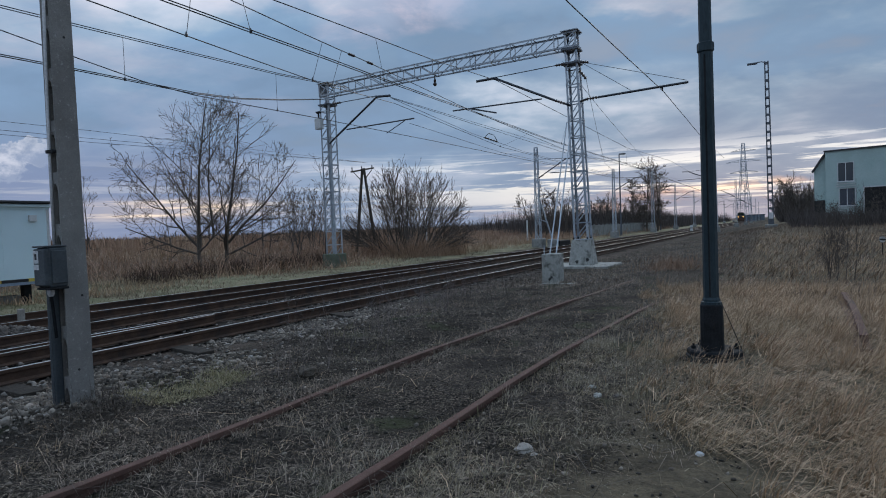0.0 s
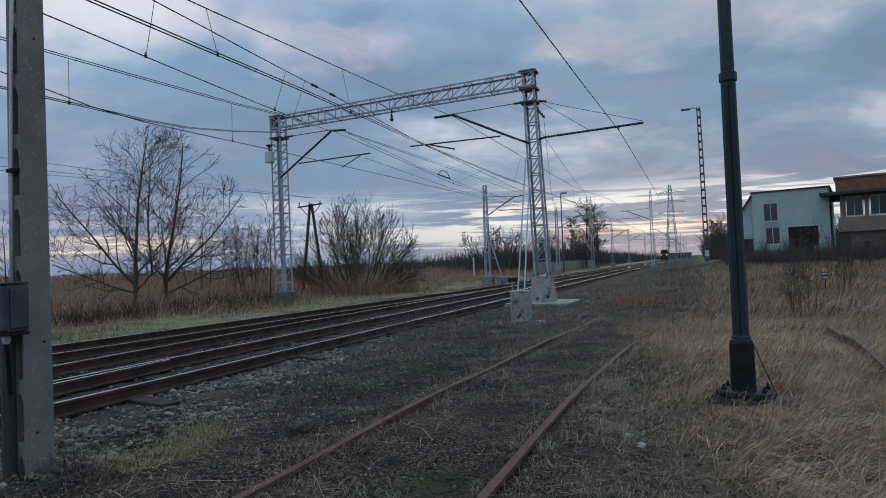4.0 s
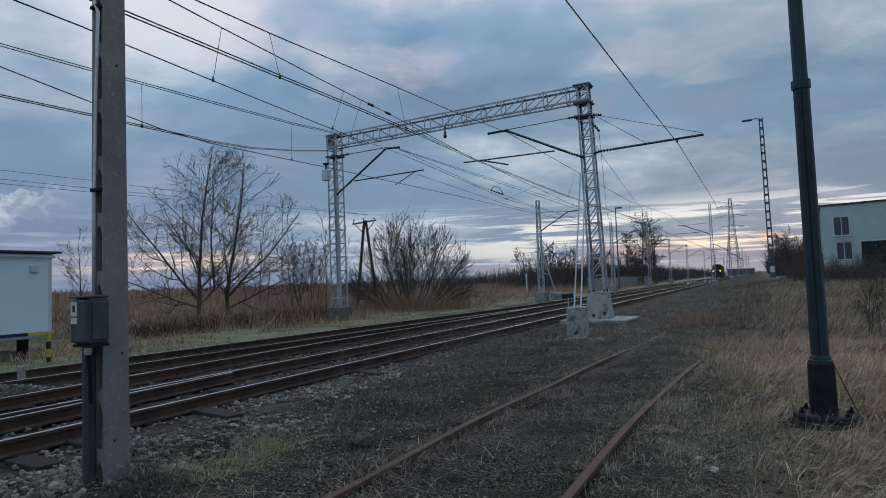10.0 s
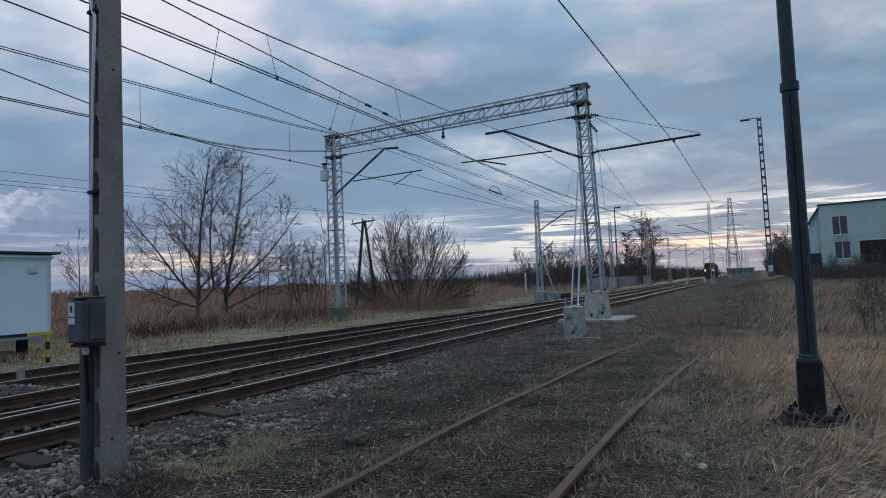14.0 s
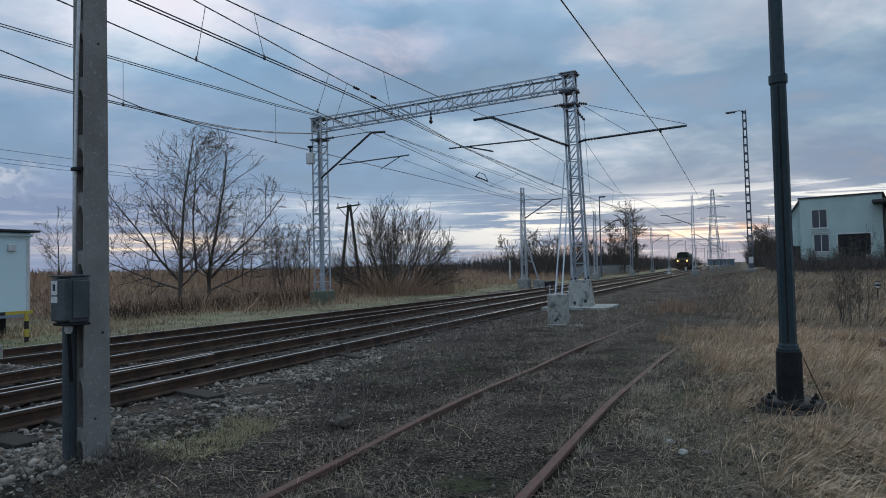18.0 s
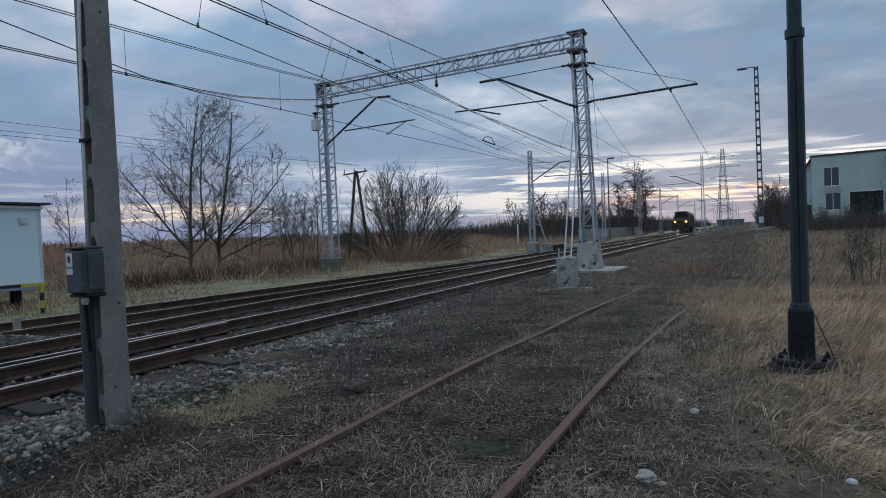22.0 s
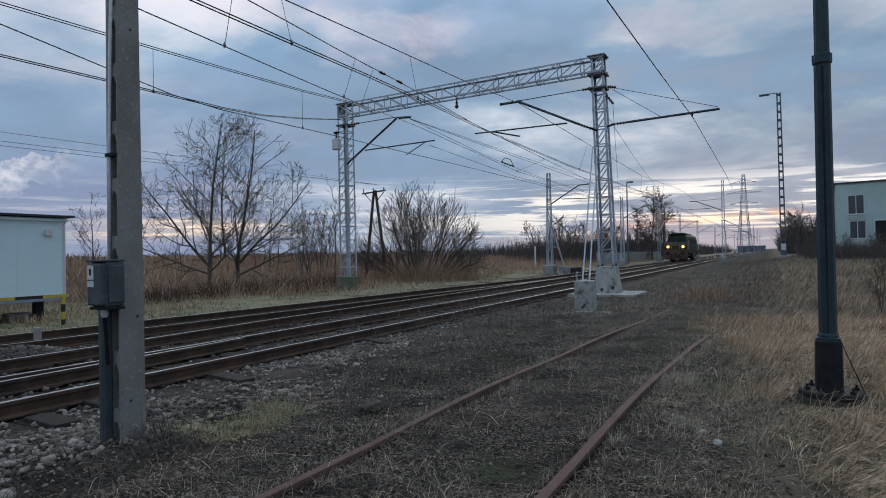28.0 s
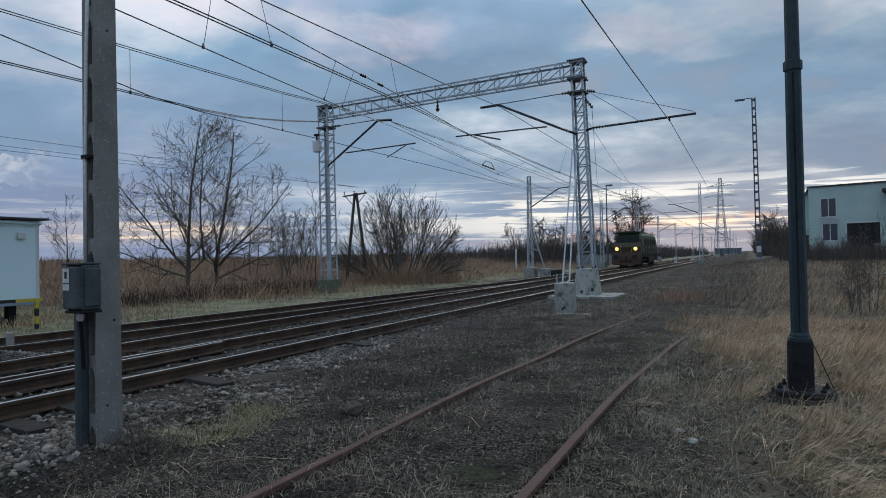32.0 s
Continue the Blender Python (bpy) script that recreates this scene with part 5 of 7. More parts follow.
def mint_building():
    b = thing("mint_building", pose(37.7, 59.3, 0, 0, 0, -40), "pale mint rendered two-storey flat-roofed building", "building")
    W, D, H = 6.75, 12.0, 7.7
    part("wall", Shape().box(0, W, 0, D, -0.5, H), MINT, b)
    part("roof", Shape().box(-0.12, W + 0.12, -0.12, D + 0.12, H, H + 0.14), ROOF_DARK, b)
    wing = Shape()
    wing.add([(-1.0, 0.3, -0.5), (0, 0.3, -0.5), (0, 0.3, H - 0.2), (-1.0, 0.3, H - 1.75), (-1.0, D, -0.5), (0, D, -0.5), (0, D, H - 0.2), (-1.0, D, H - 1.75)],
             [(0, 1, 2, 3), (7, 6, 5, 4), (3, 2, 6, 7), (0, 3, 7, 4), (1, 0, 4, 5)])
    part("side_wing", wing, MINT, b, "lean-to side wing")
    part("wing_roof", Shape().bar((-1.15, 0.2, H - 1.9), (0.02, 0.2, H - 0.08), 0.35, 0.16), ROOF_DARK, b, "slanting dark roof edge")
    # dark panel over the lower front of the side wing
    part("wing_door", Shape().box(-1.0, -0.1, 0.2, 0.3, 0.0, 3.0), LOCO_DARK, b, "dark panel low on the lean-to")
    window(b, 1.05, 0.0, 4.75, 1.25, 1.75, 2)
    window(b, 1.15, 0.0, 2.4, 1.25, 1.6, 2)
    for z in (4.2, 1.85):
        part("window_rail", Shape().box(0.9, 2.5, -0.22, -0.16, z, z + 0.07).box(0.9, 2.5, -0.22, -0.16, z + 0.24, z + 0.31), WHITE, b, "white window rail")
    part("gate_frame", Shape().box(3.1, 5.8, -0.08, 0.0, 4.0, 4.12).box(3.05, 3.15, -0.08, 0, 0, 4.12).box(5.75, 5.85, -0.08, 0, 0, 4.12), WHITE, b)
    gt = part("gate", Shape().box(3.15, 5.75, -0.05, 0.02, 0.0, 4.0), LOCO_DARK, b, "dark workshop gateway")
    for i in range(1, 4):
        part("gate_seam", Shape().box(3.15 + i * 0.65 - 0.03, 3.15 + i * 0.65 + 0.03, -0.07, -0.05, 0.0, 3.9), BLACK_STEEL, gt)
    part("gate_notice", Shape().box(5.3, 5.9, -0.5, -0.1, 1.5, 2.0, 0.05), CONCRETE, b, "grey panel before the gate")


mint_building()


def signal_box():
    b = thing("signal_box", pose(44.14, 53.99, 0.0, 0, 0, -40), "old pinkish signal box with a glazed cabin and wide dark eaves", "signal box")
    part("lower_wall", Shape().box(0, 9, 0, 7, -0.5, 3.2), SB_WALL, b)
    part("cabin_floor", Shape().box(-0.9, 9, -0.9, 7, 3.2, 4.6, 0.05), SB_WALL, b, "projecting pinkish parapet")
    for i in range(5):
        x = -0.7 + i * 1.9
        part("pier", Shape().box(x, x + 0.35, -0.7, -0.4, 4.6, 6.7), SB_WALL, b)
        if i < 4:
            window(b, x + 0.45, -0.5, 4.75, 1.35, 1.8, 2)
    for i in range(3):
        y = 0.5 + i * 1.9
        part("pier", Shape().box(-0.75, -0.4, y, y + 0.35, 4.6, 6.7), SB_WALL, b)
        part("pane", Shape().box(-0.62, -0.58, y + 0.35, y + 1.9, 4.7, 6.6), GLASS, b)
    part("roof_overhang", Shape().box(-2.3, 10, -2.3, 8, 6.7, 7.0, 0.05), ROOF_DARK, b, "wide dark overhanging eaves")
    part("roof_storey", Shape().box(-1.0, 8.5, -0.9, 6.5, 7.0, 8.35), BRICK, b, "brick roof parapet")
    part("roof_cap", Shape().box(-1.15, 8.65, -1.05, 6.65, 8.35, 8.5), SB_WALL, b)
    for i in range(4):
        window(b, 1.0 + i * 2.0, 0.0, 1.2, 0.5, 1.1, 1)


signal_box()

# ---- small signals and finds ----
for a, o, h in ((92, -9.4, 0.75), (120, -9.3, 0.7)):
    sg = thing("dwarf_signal", trk(a, o, 0), "small white dwarf signal post beside the rails", "signal")
    part("post", Shape().box(-0.18, 0.18, -0.1, 0.1, -0.2, h, 0.04), WHITE, sg)
    part("band", Shape().box(-0.185, 0.185, -0.105, 0.105, h * 0.45, h * 0.6), BLACK, sg)
ds = thing("dwarf_signal", trk(24.95, 4.15, gz(4.15, 24.95) + 0.2, 8), "small white disc signal with a dark band in the grass", "signal")
part("disc", Shape().lathe((0, 0, 0.55), [(0.17, -0.05), (0.19, 0), (0.17, 0.05)], 16, "y"), WHITE, ds)
part("band", Shape().box(-0.18, 0.18, -0.062, 0.06, 0.50, 0.6), BLACK, ds)
part("hood", Shape().box(-0.14, 0.14, -0.12, 0.06, 0.74, 0.78), BLACK, ds)
part("post", Shape().tube([(0, 0.02, -0.9), (0, 0.02, 0.45)], 0.03, 6), BLACK_STEEL, ds)
ds.scale = (0.5, 0.5, 0.56)


# ---- trees and bushes ----
def grow(rng, segs, p, d, length, r, level, spec):
    """One branch and all that grows from it, as tapered segments."""
    steps = spec["steps"][level]
    tip = r * spec["taper"][level]
    step = length / steps
    last = level == len(spec["steps"]) - 1
    for i in range(steps):
        d = (d + Vector((rng.gauss(0, 1), rng.gauss(0, 1), rng.gauss(0, 1))) * spec["wig"][level] + Vector((0, 0, spec["up"][level]))).normalized()
        q = p + d * step
        if "dome" in spec and i:
            w, h, c = spec["dome"]
            if (q.x ** 2 + q.y ** 2) / w ** 2 + (q.z - c) ** 2 / h ** 2 > rng.uniform(0.86, 1.14):
                break
        r1 = r + (tip - r) * ((i + 1) / steps) if i else r
        r0 = r + (tip - r) * (i / steps)
        segs.append((*p, *q, max(r0, spec["rmin"]), max(r1, spec["rmin"] * 0.8), level))
        if not last and (i + 1) / steps > spec["from"][level]:
            k = spec["kids"][level]
            k = int(k) + (rng.random() < k - int(k))
            for _ in range(k):
                s = d.cross(Vector((rng.gauss(0, 1), rng.gauss(0, 1), rng.gauss(0, 1)))).normalized()
                a = radians(spec["angle"][level] * rng.uniform(0.65, 1.25))
                e = (d * math.cos(a) + s * math.sin(a)).normalized()
                grow(rng, segs, p + (q - p) * rng.random(), e, length * spec["ratio"][level] * rng.uniform(0.6, 1.15) * (1.15 - 0.5 * i / steps), max(r1 * spec["thin"][level], spec["rmin"]), level + 1, spec)
        p = q


def segment_mesh(name, segs, sides, mat):
    a = np.array([s[:8] for s in segs])
    p, q, r0, r1 = a[:, :3], a[:, 3:6], a[:, 6], a[:, 7]
    d = q - p
    d /= np.linalg.norm(d, axis=1)[:, None] + 1e-9
    ref = np.where(np.abs(d[:, 2:3]) > 0.9, np.array([[1.0, 0, 0]]), np.array([[0, 0, 1.0]]))
    s = np.cross(d, ref)
    s /= np.linalg.norm(s, axis=1)[:, None] + 1e-9
    u = np.cross(d, s)
    ring = []
    for base, rad in ((p - d * 0.2 * r0[:, None], r0), (q, r1)):
        for j in range(sides):
            t = 2 * math.pi * j / sides
            ring.append(base + (s * math.cos(t) + u * math.sin(t)) * rad[:, None])
    v = np.stack(ring, 1).reshape(-1, 3)
    k = np.arange(len(a))[:, None] * 2 * sides
    f = np.concatenate([np.stack([k[:, 0] + j, k[:, 0] + (j + 1) % sides, k[:, 0] + sides + (j + 1) % sides, k[:, 0] + sides + j], 1) for j in range(sides)])
    return numpy_mesh(name, v, f, mat)


def bare_tree(name, m, label, stems, spec, seed, category="tree", stem="trunk"):
    """A leafless tree: each stem a part, all finer wood joined as the crown."""
    rng = random.Random(seed)
    t = thing(name, m, label, category)
    limbs, twigs = [], []
    for base, d, length, r in stems:
        segs = []
        grow(rng, segs, Vector(base), Vector(d).normalized(), length, r, 0, spec)
        main = [s for s in segs if s[8] < 1]
        part(stem, Shape().tube([s[:3] for s in main] + [main[-1][3:6]], [s[6] for s in main] + [main[-1][7]], 6), BARK, t)
        limbs += [s for s in segs if s[8] == 1]
        twigs += [s for s in segs if s[8] > 1]
    tagged(part("branchwork", segment_mesh("branchwork", limbs, 4, BARK), BARK, t, "spreading grey-brown branches"), kind="stuff")
    tagged(part("crown", segment_mesh("crown", twigs, 3, TWIG), TWIG, t, "bare brown twigs"), kind="stuff")
    return t


WALNUT = dict(steps=[14, 10, 7, 4], taper=[0.1, 0.25, 0.4, 0.6], wig=[0.05, 0.08, 0.10, 0.12], up=[0.02, 0.04, 0.05, 0.05], kids=[1.1, 0.8, 0.5], angle=[56, 48, 44], ratio=[0.5, 0.52, 0.55], thin=[0.55, 0.62, 0.72], rmin=0.0085, dome=(4.45, 4.25, 4.2))
WALNUT["from"] = [0.08, 0.14, 0.1]
bare_tree("bare_tree", trk(19.9, -22.9, gz(-22.9, 19.9) - 0.1), "large bare walnut tree forked near the ground among reeds",
          [((-0.35, -0.4, 0), (-0.03, -0.03, 1), 8.6, 0.10), ((0.4, 0.5, 0), (0.06, 0.07, 1), 8.3, 0.095), ((0.1, 0.1, 1.6), (0.02, 0.0, 1), 6.6, 0.06), ((0.5, 0.6, 1.3), (0.48, 0.55, 1), 6.2, 0.07), ((-0.4, -0.45, 1.2), (-0.52, -0.6, 1), 6.0, 0.07),
           ((-0.35, -0.4, 0.8), (-0.7, -0.8, 0.34), 5.0, 0.055), ((0.45, 0.5, 0.7), (0.7, 0.75, 0.45), 5.0, 0.055), ((0.4, 0.5, 1.0), (0.6, -0.6, 0.8), 4.6, 0.05), ((-0.3, -0.4, 1.0), (-0.6, 0.6, 0.8), 4.6, 0.05)], WALNUT, 41)
rb = random.Random(5)
fan = []
for i in range(62):
    th, lean = rb.random() * 6.283, radians(4 + 68 * rb.random() ** 0.7)
    c, s = math.cos(th), math.sin(th)
    reach_ = rb.uniform(0.80, 1.04) / math.sqrt((math.sin(lean) / 4.35) ** 2 + (math.cos(lean) / 6.3) ** 2)
    r0 = 0.2 + 1.0 * math.sin(lean)
    fan.append(((c * r0, s * r0, 0), (c * math.sin(lean), s * math.sin(lean), math.cos(lean)), reach_ * 0.93, rb.uniform(0.028, 0.05)))
WILLOW = dict(steps=[10, 6, 4, 3], taper=[0.25, 0.4, 0.55, 0.7], wig=[0.05, 0.07, 0.09, 0.1], up=[0.015, 0.05, 0.05, 0.04], kids=[1.05, 1.05, 0.8], angle=[28, 28, 28], ratio=[0.5, 0.55, 0.6], thin=[0.55, 0.65, 0.7], rmin=0.0085, dome=(4.5, 6.0, 0.2))
WILLOW["from"] = [0.3, 0.3, 0.25]
bare_tree("bare_bush", trk(31.4, -18.95, gz(-18.95, 31.4) - 0.1), "wide dome-shaped leafless willow bush beside the line", fan, WILLOW, 12, "bush", "stem")
SLIM = dict(steps=[9, 5, 4, 3], taper=[0.2, 0.35, 0.45, 0.6], wig=[0.07, 0.14, 0.18, 0.2], up=[0.06, 0.09, 0.08, 0.06], kids=[1.6, 1.05, 0.75], angle=[46, 42, 40], ratio=[0.42, 0.5, 0.5], thin=[0.45, 0.6, 0.7], rmin=0.008)
SLIM["from"] = [0.2, 0.2, 0.2]
young = bare_tree("young_tree", trk(24.3, -41.0, gz(-41, 24.3) - 0.5), "thin young bare tree on the field edge", [((0, 0, 0), (0, 0, 1), 5.2, 0.06), ((0.4, 0.1, 0), (0.25, 0, 1), 4.2, 0.05)], SLIM, 21)
scrub = bare_tree("bare_scrub", trk(29.5, -26.0, gz(-26, 29.5) - 0.1), "low thicket of bare saplings in the reeds",
                  [((rb.uniform(-1.5, 1.5), rb.uniform(-1, 1), 0), (rb.uniform(-0.25, 0.25), rb.uniform(-0.25, 0.25), 1), rb.uniform(3.0, 5.2), 0.04) for _ in range(7)], SLIM, 22, "bush")
SPRUCE = dict(steps=[16, 5, 4], taper=[0.12, 0.3, 0.5], wig=[0.02, 0.08, 0.15], up=[0.05, 0.03, 0.05], kids=[3.4, 2.2], angle=[72, 50], ratio=[0.27, 0.42], thin=[0.3, 0.6], rmin=0.03)
SPRUCE["from"] = [0.12, 0.1]
larch = bare_tree("larch", trk(99, -16.8, 0), "tall dark half-bare larch behind the masts", [((0, 0, 0), (0, 0, 1), 11.0, 0.16), ((1.6, 0.5, 0), (0.05, 0, 1), 9.6, 0.14), ((-2.2, 0.5, 0), (0.0, 0, 1), 8.4, 0.12)], SPRUCE, 23)
SLIM_FAR = dict(SLIM, rmin=0.02)
mid = bare_tree("bare_tree", trk(62, -21.5, 0), "round bare tree beyond the second mast", [((0, 0, 0), (0.1, 0, 1), 5.2, 0.13), ((0.8, 0, 0), (0.3, 0, 1), 4.6, 0.1), ((-0.7, 0, 0), (-0.35, 0, 1), 4.8, 0.1)], SLIM_FAR, 24)
copy_thing(scrub, trk(40, -24.5, 0.1, 160))
copy_thing(scrub, trk(36, -30, 0.2, 30))
copy_thing(young, trk(33, -33, 0.2, 50))
for a, o, t in ((92, -22, 40), (106, -19.5, 140), (112, -22, 200), (80, -24, 250), (86, -20.2, 90), (98, -24, 310), (118, -19.5, 20), (126, -21.5, 170), (74, -22.5, 60)):
    copy_thing(mid, trk(a, o, 0, t))
for a, o, t in ((76, 3.2, 150), (84, 3.4, 220), (97, 2.2, 300), (110, 3.5, 66), (92, 7.0, 12)):
    copy_thing(mid, trk(a, o, 0.3, t))
for a, o, t in ((16.6, 2.25, 10), (24.5, 4.6, 190), (27, 7.0, 60), (33, 9.2, 100), (40, 8.4, 200), (45, 11, 250), (50, 6.2, 300), (52, 9.5, 20), (57, 5.0, 120), (55, 12.5, 190)):
    c = copy_thing(scrub, trk(a, o, gz(o, a) - 0.1, t))
    c.scale = (0.6, 0.6, 0.42) if a > 30 else (0.26, 0.26, 0.37)
    tagged(c, "bare thin bush standing in straw grass", "bush")


# ---- grass, reeds, weeds ----
def blades(name, places, heights, widths, wind, spread_, mat, label, droop=0.5, swirl=0.0, own=None):
    """Thin bent blades at (off, along) places, all in one mesh."""
    r = np.random.RandomState(len(name) * 7 + len(places))
    places_ok = (places[:, 0] - 0.42) ** 2 + (places[:, 1] - 6.46) ** 2 > 0.17
    places, heights, widths = places[places_ok], heights[places_ok], widths[places_ok]
    own = own[places_ok] if own is not None else np.zeros((len(places), 2))
    n = len(places)
    o, a = places[:, 0], places[:, 1]
    z = ground_z(o, a) - 0.03
    yaw = r.uniform(0, 2 * np.pi, n)
    dirx = wind[0] + own[:, 0] + r.normal(0, spread_, n)
    diry = wind[1] + own[:, 1] + r.normal(0, spread_, n)
    if swirl:
        turn_ = 3.4 * waves(o, a, 0.42, 71) + 2.2 * waves(o, a, 0.16, 72)
        dirx, diry = dirx + swirl * np.cos(turn_), diry + swirl * np.sin(turn_)
    h = heights
    side = np.stack([np.cos(yaw), np.sin(yaw), np.zeros(n)], 1) * (widths / 2)[:, None]
    base = np.stack([o, a, z], 1)
    lean = np.hypot(dirx, diry)
    flat_ = np.minimum(lean, 1.6)
    up1 = h * 0.55 * np.cos(np.minimum(flat_ * 0.6, 1.2))
    midp = base + np.stack([dirx * h * 0.32, diry * h * 0.32, up1], 1)
    up2 = h * 0.45 * np.cos(np.minimum(flat_ * (0.6 + droop), 1.75))
    tip = midp + np.stack([dirx * h * 0.5, diry * h * 0.5, up2], 1)
    tip[:, 2] = np.maximum(tip[:, 2], z + 0.02)
    v = np.stack([base - side, base + side, midp - side * 0.8, midp + side * 0.8, tip], 1).reshape(-1, 3)
    k = np.arange(n) * 5
    f = np.concatenate([np.stack([k, k + 1, k + 3], 1), np.stack([k, k + 3, k + 2], 1), np.stack([k + 2, k + 3, k + 4], 1)])
    ob = new(name, numpy_mesh(name, v, f, mat))
    ob.matrix_world = trk(0, 0)
    return tagged(ob, label, "grass", kind="stuff")


def scatter(n, o0, o1, a0, a1, seed, near=1.0, clump=0.0, keep=None, bare=-0.05):
    """Places in a strip, denser at its near end (near > 1), gathered in clumps."""
    r = np.random.RandomState(seed)
    p = np.stack([r.uniform(o0, o1, n), a0 + (a1 - a0) * r.uniform(0, 1, n) ** near], 1)
    if clump:
        c = waves(p[:, 0], p[:, 1], clump, seed + 1) + 0.6 * waves(p[:, 0], p[:, 1], clump * 0.37, seed + 2)
        p = p[c + r.normal(0, 0.35, n) > bare]
    if keep is not None:
        p = p[keep(p[:, 0], p[:, 1])]
    return p


R = np.random.RandomState(77)


def tufts(name, centres, per, radius, tall, wide, wind, fan_, mat, label, seed, droop=0.8):
    """Grass in tussocks: blades that rise from each centre and fall outwards, every tussock with a size and lean of its own."""
    r = np.random.RandomState(seed)
    n = len(centres)
    size = r.uniform(0.45, 1.25, n)
    count = np.maximum(4, (per * size * r.uniform(0.6, 1.4, n)).astype(int))
    k = np.repeat(np.arange(n), count)
    off = r.normal(0, 1, (len(k), 2))
    at = centres[k] + off * radius * size[k, None]
    bias = r.normal(0, 0.35, (n, 2))
    h = r.uniform(tall[0], tall[1], len(k)) * size[k]
    return blades(name, at, h, r.uniform(wide[0], wide[1], len(k)), wind, 0.3, mat, label, droop, 0.0, off * fan_ + bias[k])



def off_siding_np(a):
    return -2.05 + 0.028 * np.maximum(0.0, a - 7) ** 1.25


def rnd(p, a, b):
    return R.uniform(a, b, len(p))


def edge(o, a):
    return o > np.interp(a, [1, 4.1, 4.5, 5.8, 7.4, 10, 14], [0.75, 0.55, 0.0, 0.0, -0.4, -0.9, -1.4]) + 0.5 * waves(o, a, 0.9, 31) + 0.25 * waves(o, a, 0.3, 30) + 0.35 * np.abs(np.random.RandomState(len(o)).normal(0, 1, len(o)))


p = scatter(90000, -2.0, 8.0, 1.2, 15, 101, 1.25, 0.9, edge)
blades("straw_grass", p, rnd(p, 0.16, 0.42), rnd(p, 0.003, 0.0062), (0.95, -0.55), 0.5, STRAW, "long pale dry straw grass bent by the wind")
p = scatter(2300, -2.0, 8.0, 1.2, 15, 151, 1.35, 0, edge)
tufts("straw_tussocks", p, 60, 0.06, (0.2, 0.5), (0.003, 0.0062), (1.0, -0.55), 0.35, STRAW, "tussocks of dry golden straw combed by the wind", 152)
p = scatter(50000, -2.0, 8.0, 1.2, 15, 102, 1.25, 0, edge)
blades("matted_grass", p, rnd(p, 0.12, 0.3), rnd(p, 0.005, 0.011), (0.9, -0.3), 0.6, STRAW, "matted dry grass lying on the ground", 1.0, 0.7)
p = scatter(66000, -3.5, 22, 12, 66, 103, 1.5, 0, lambda o, a: o > -0.6 - 0.05 * (a - 12) + 1.1 * waves(o, a, 2.0, 32))
blades("brown_field", p, rnd(p, 0.14, 0.38) * (1 + 0.4 * waves(p[:, 0], p[:, 1], 2.2, 38)), rnd(p, 0.010, 0.024), (0.75, -0.4), 0.6, BROWN_GRASS, "brown winter grass rising beside the tracks")
p = scatter(22000, -1.0, 14, 12, 40, 133, 1.3, 1.5, lambda o, a: o > 0.2)
blades("straw_patches", p, rnd(p, 0.25, 0.5), rnd(p, 0.010, 0.02), (0.6, -0.3), 0.5, STRAW, "pale straw patches in the brown grass")
p = np.random.RandomState(134).normal(0, 1, (520, 2)) * (0.5, 0.75) + (-1.9, 20.3)
blades("russet_tuft", p, rnd(p, 0.2, 0.75), rnd(p, 0.007, 0.014), (0.3, -0.1), 0.55, REED, "tuft of tall russet grass by the siding")
def bare_soil(o, a):
    """How bare the soil lies, 0 to 1, in patches of a stride or so."""
    c = 0.8 * waves(o, a, 0.75, 81) + 0.6 * waves(o, a, 0.3, 82)
    spot = 0.55 * sstep(o, -5.0, -4.4) * (1 - sstep(o, -3.4, -2.9)) * sstep(a, 5.0, 6.0) * (1 - sstep(a, 10, 12)) + np.exp(-((o - 0.0) ** 2 / 0.5 + (a - 3.75) ** 2 / 0.12))
    return np.clip(sstep(c, 0.05, 0.55) * 0.9 + spot, 0, 0.97)


def weedy(o, a):
    between = sstep(np.abs(o - off_siding_np(a)), 0.85, 0.6) * sstep(a, 4.2, 6.5) * (1 - sstep(a, 12, 16))
    heap = np.exp(-((o + 4.1) ** 2 + (0.6 * (a - 8.2)) ** 2) / 0.5)
    worn = np.clip(0.55 * between + 0.85 * heap + 0.2 * (o < -3.0) + bare_soil(o, a), 0, 0.97)
    return (o > -4.45 - 0.22 * (a - 4)) & (np.random.RandomState(len(o)).rand(len(o)) > worn)


p = scatter(190000, -5.9, 1.2, 1.0, 17, 104, 1.35, 0.33, weedy, 0.55)
blades("dead_weeds", p, rnd(p, 0.04, 0.15), rnd(p, 0.0028, 0.006), (0.1, -0.05), 0.9, DEAD, "matted grey dead grass over dark soil", 1.1, 1.3)
p = scatter(5200, -5.6, 1.0, 1.0, 15, 153, 1.35, 0.8, weedy, 0.1)
tufts("weed_tussocks", p, 24, 0.06, (0.05, 0.17), (0.003, 0.006), (0.15, -0.1), 1.2, DEAD, "tussocks of grey dead grass on dark soil", 154, 1.1)
p = scatter(900, -5.2, 1.0, 1.0, 12, 155, 1.3, 0.7, weedy, 0.2)
tufts("pale_tussocks", p, 16, 0.05, (0.05, 0.15), (0.003, 0.006), (0.2, -0.1), 1.2, STRAW, "small pale tussocks of dry grass among the weeds", 156, 1.1)
p = scatter(9000, -5.9, 1.2, 1.0, 17, 124, 1.3, 0.3, weedy, 0.1)
blades("weed_strands", p, rnd(p, 0.10, 0.3), rnd(p, 0.002, 0.0042), (0.3, -0.1), 1.4, DEAD, "long grey dead strands lying over the soil", 1.1, 0.6)
p = scatter(420, -4.6, 0.6, 1.2, 9, 157, 1.2, 0.6)
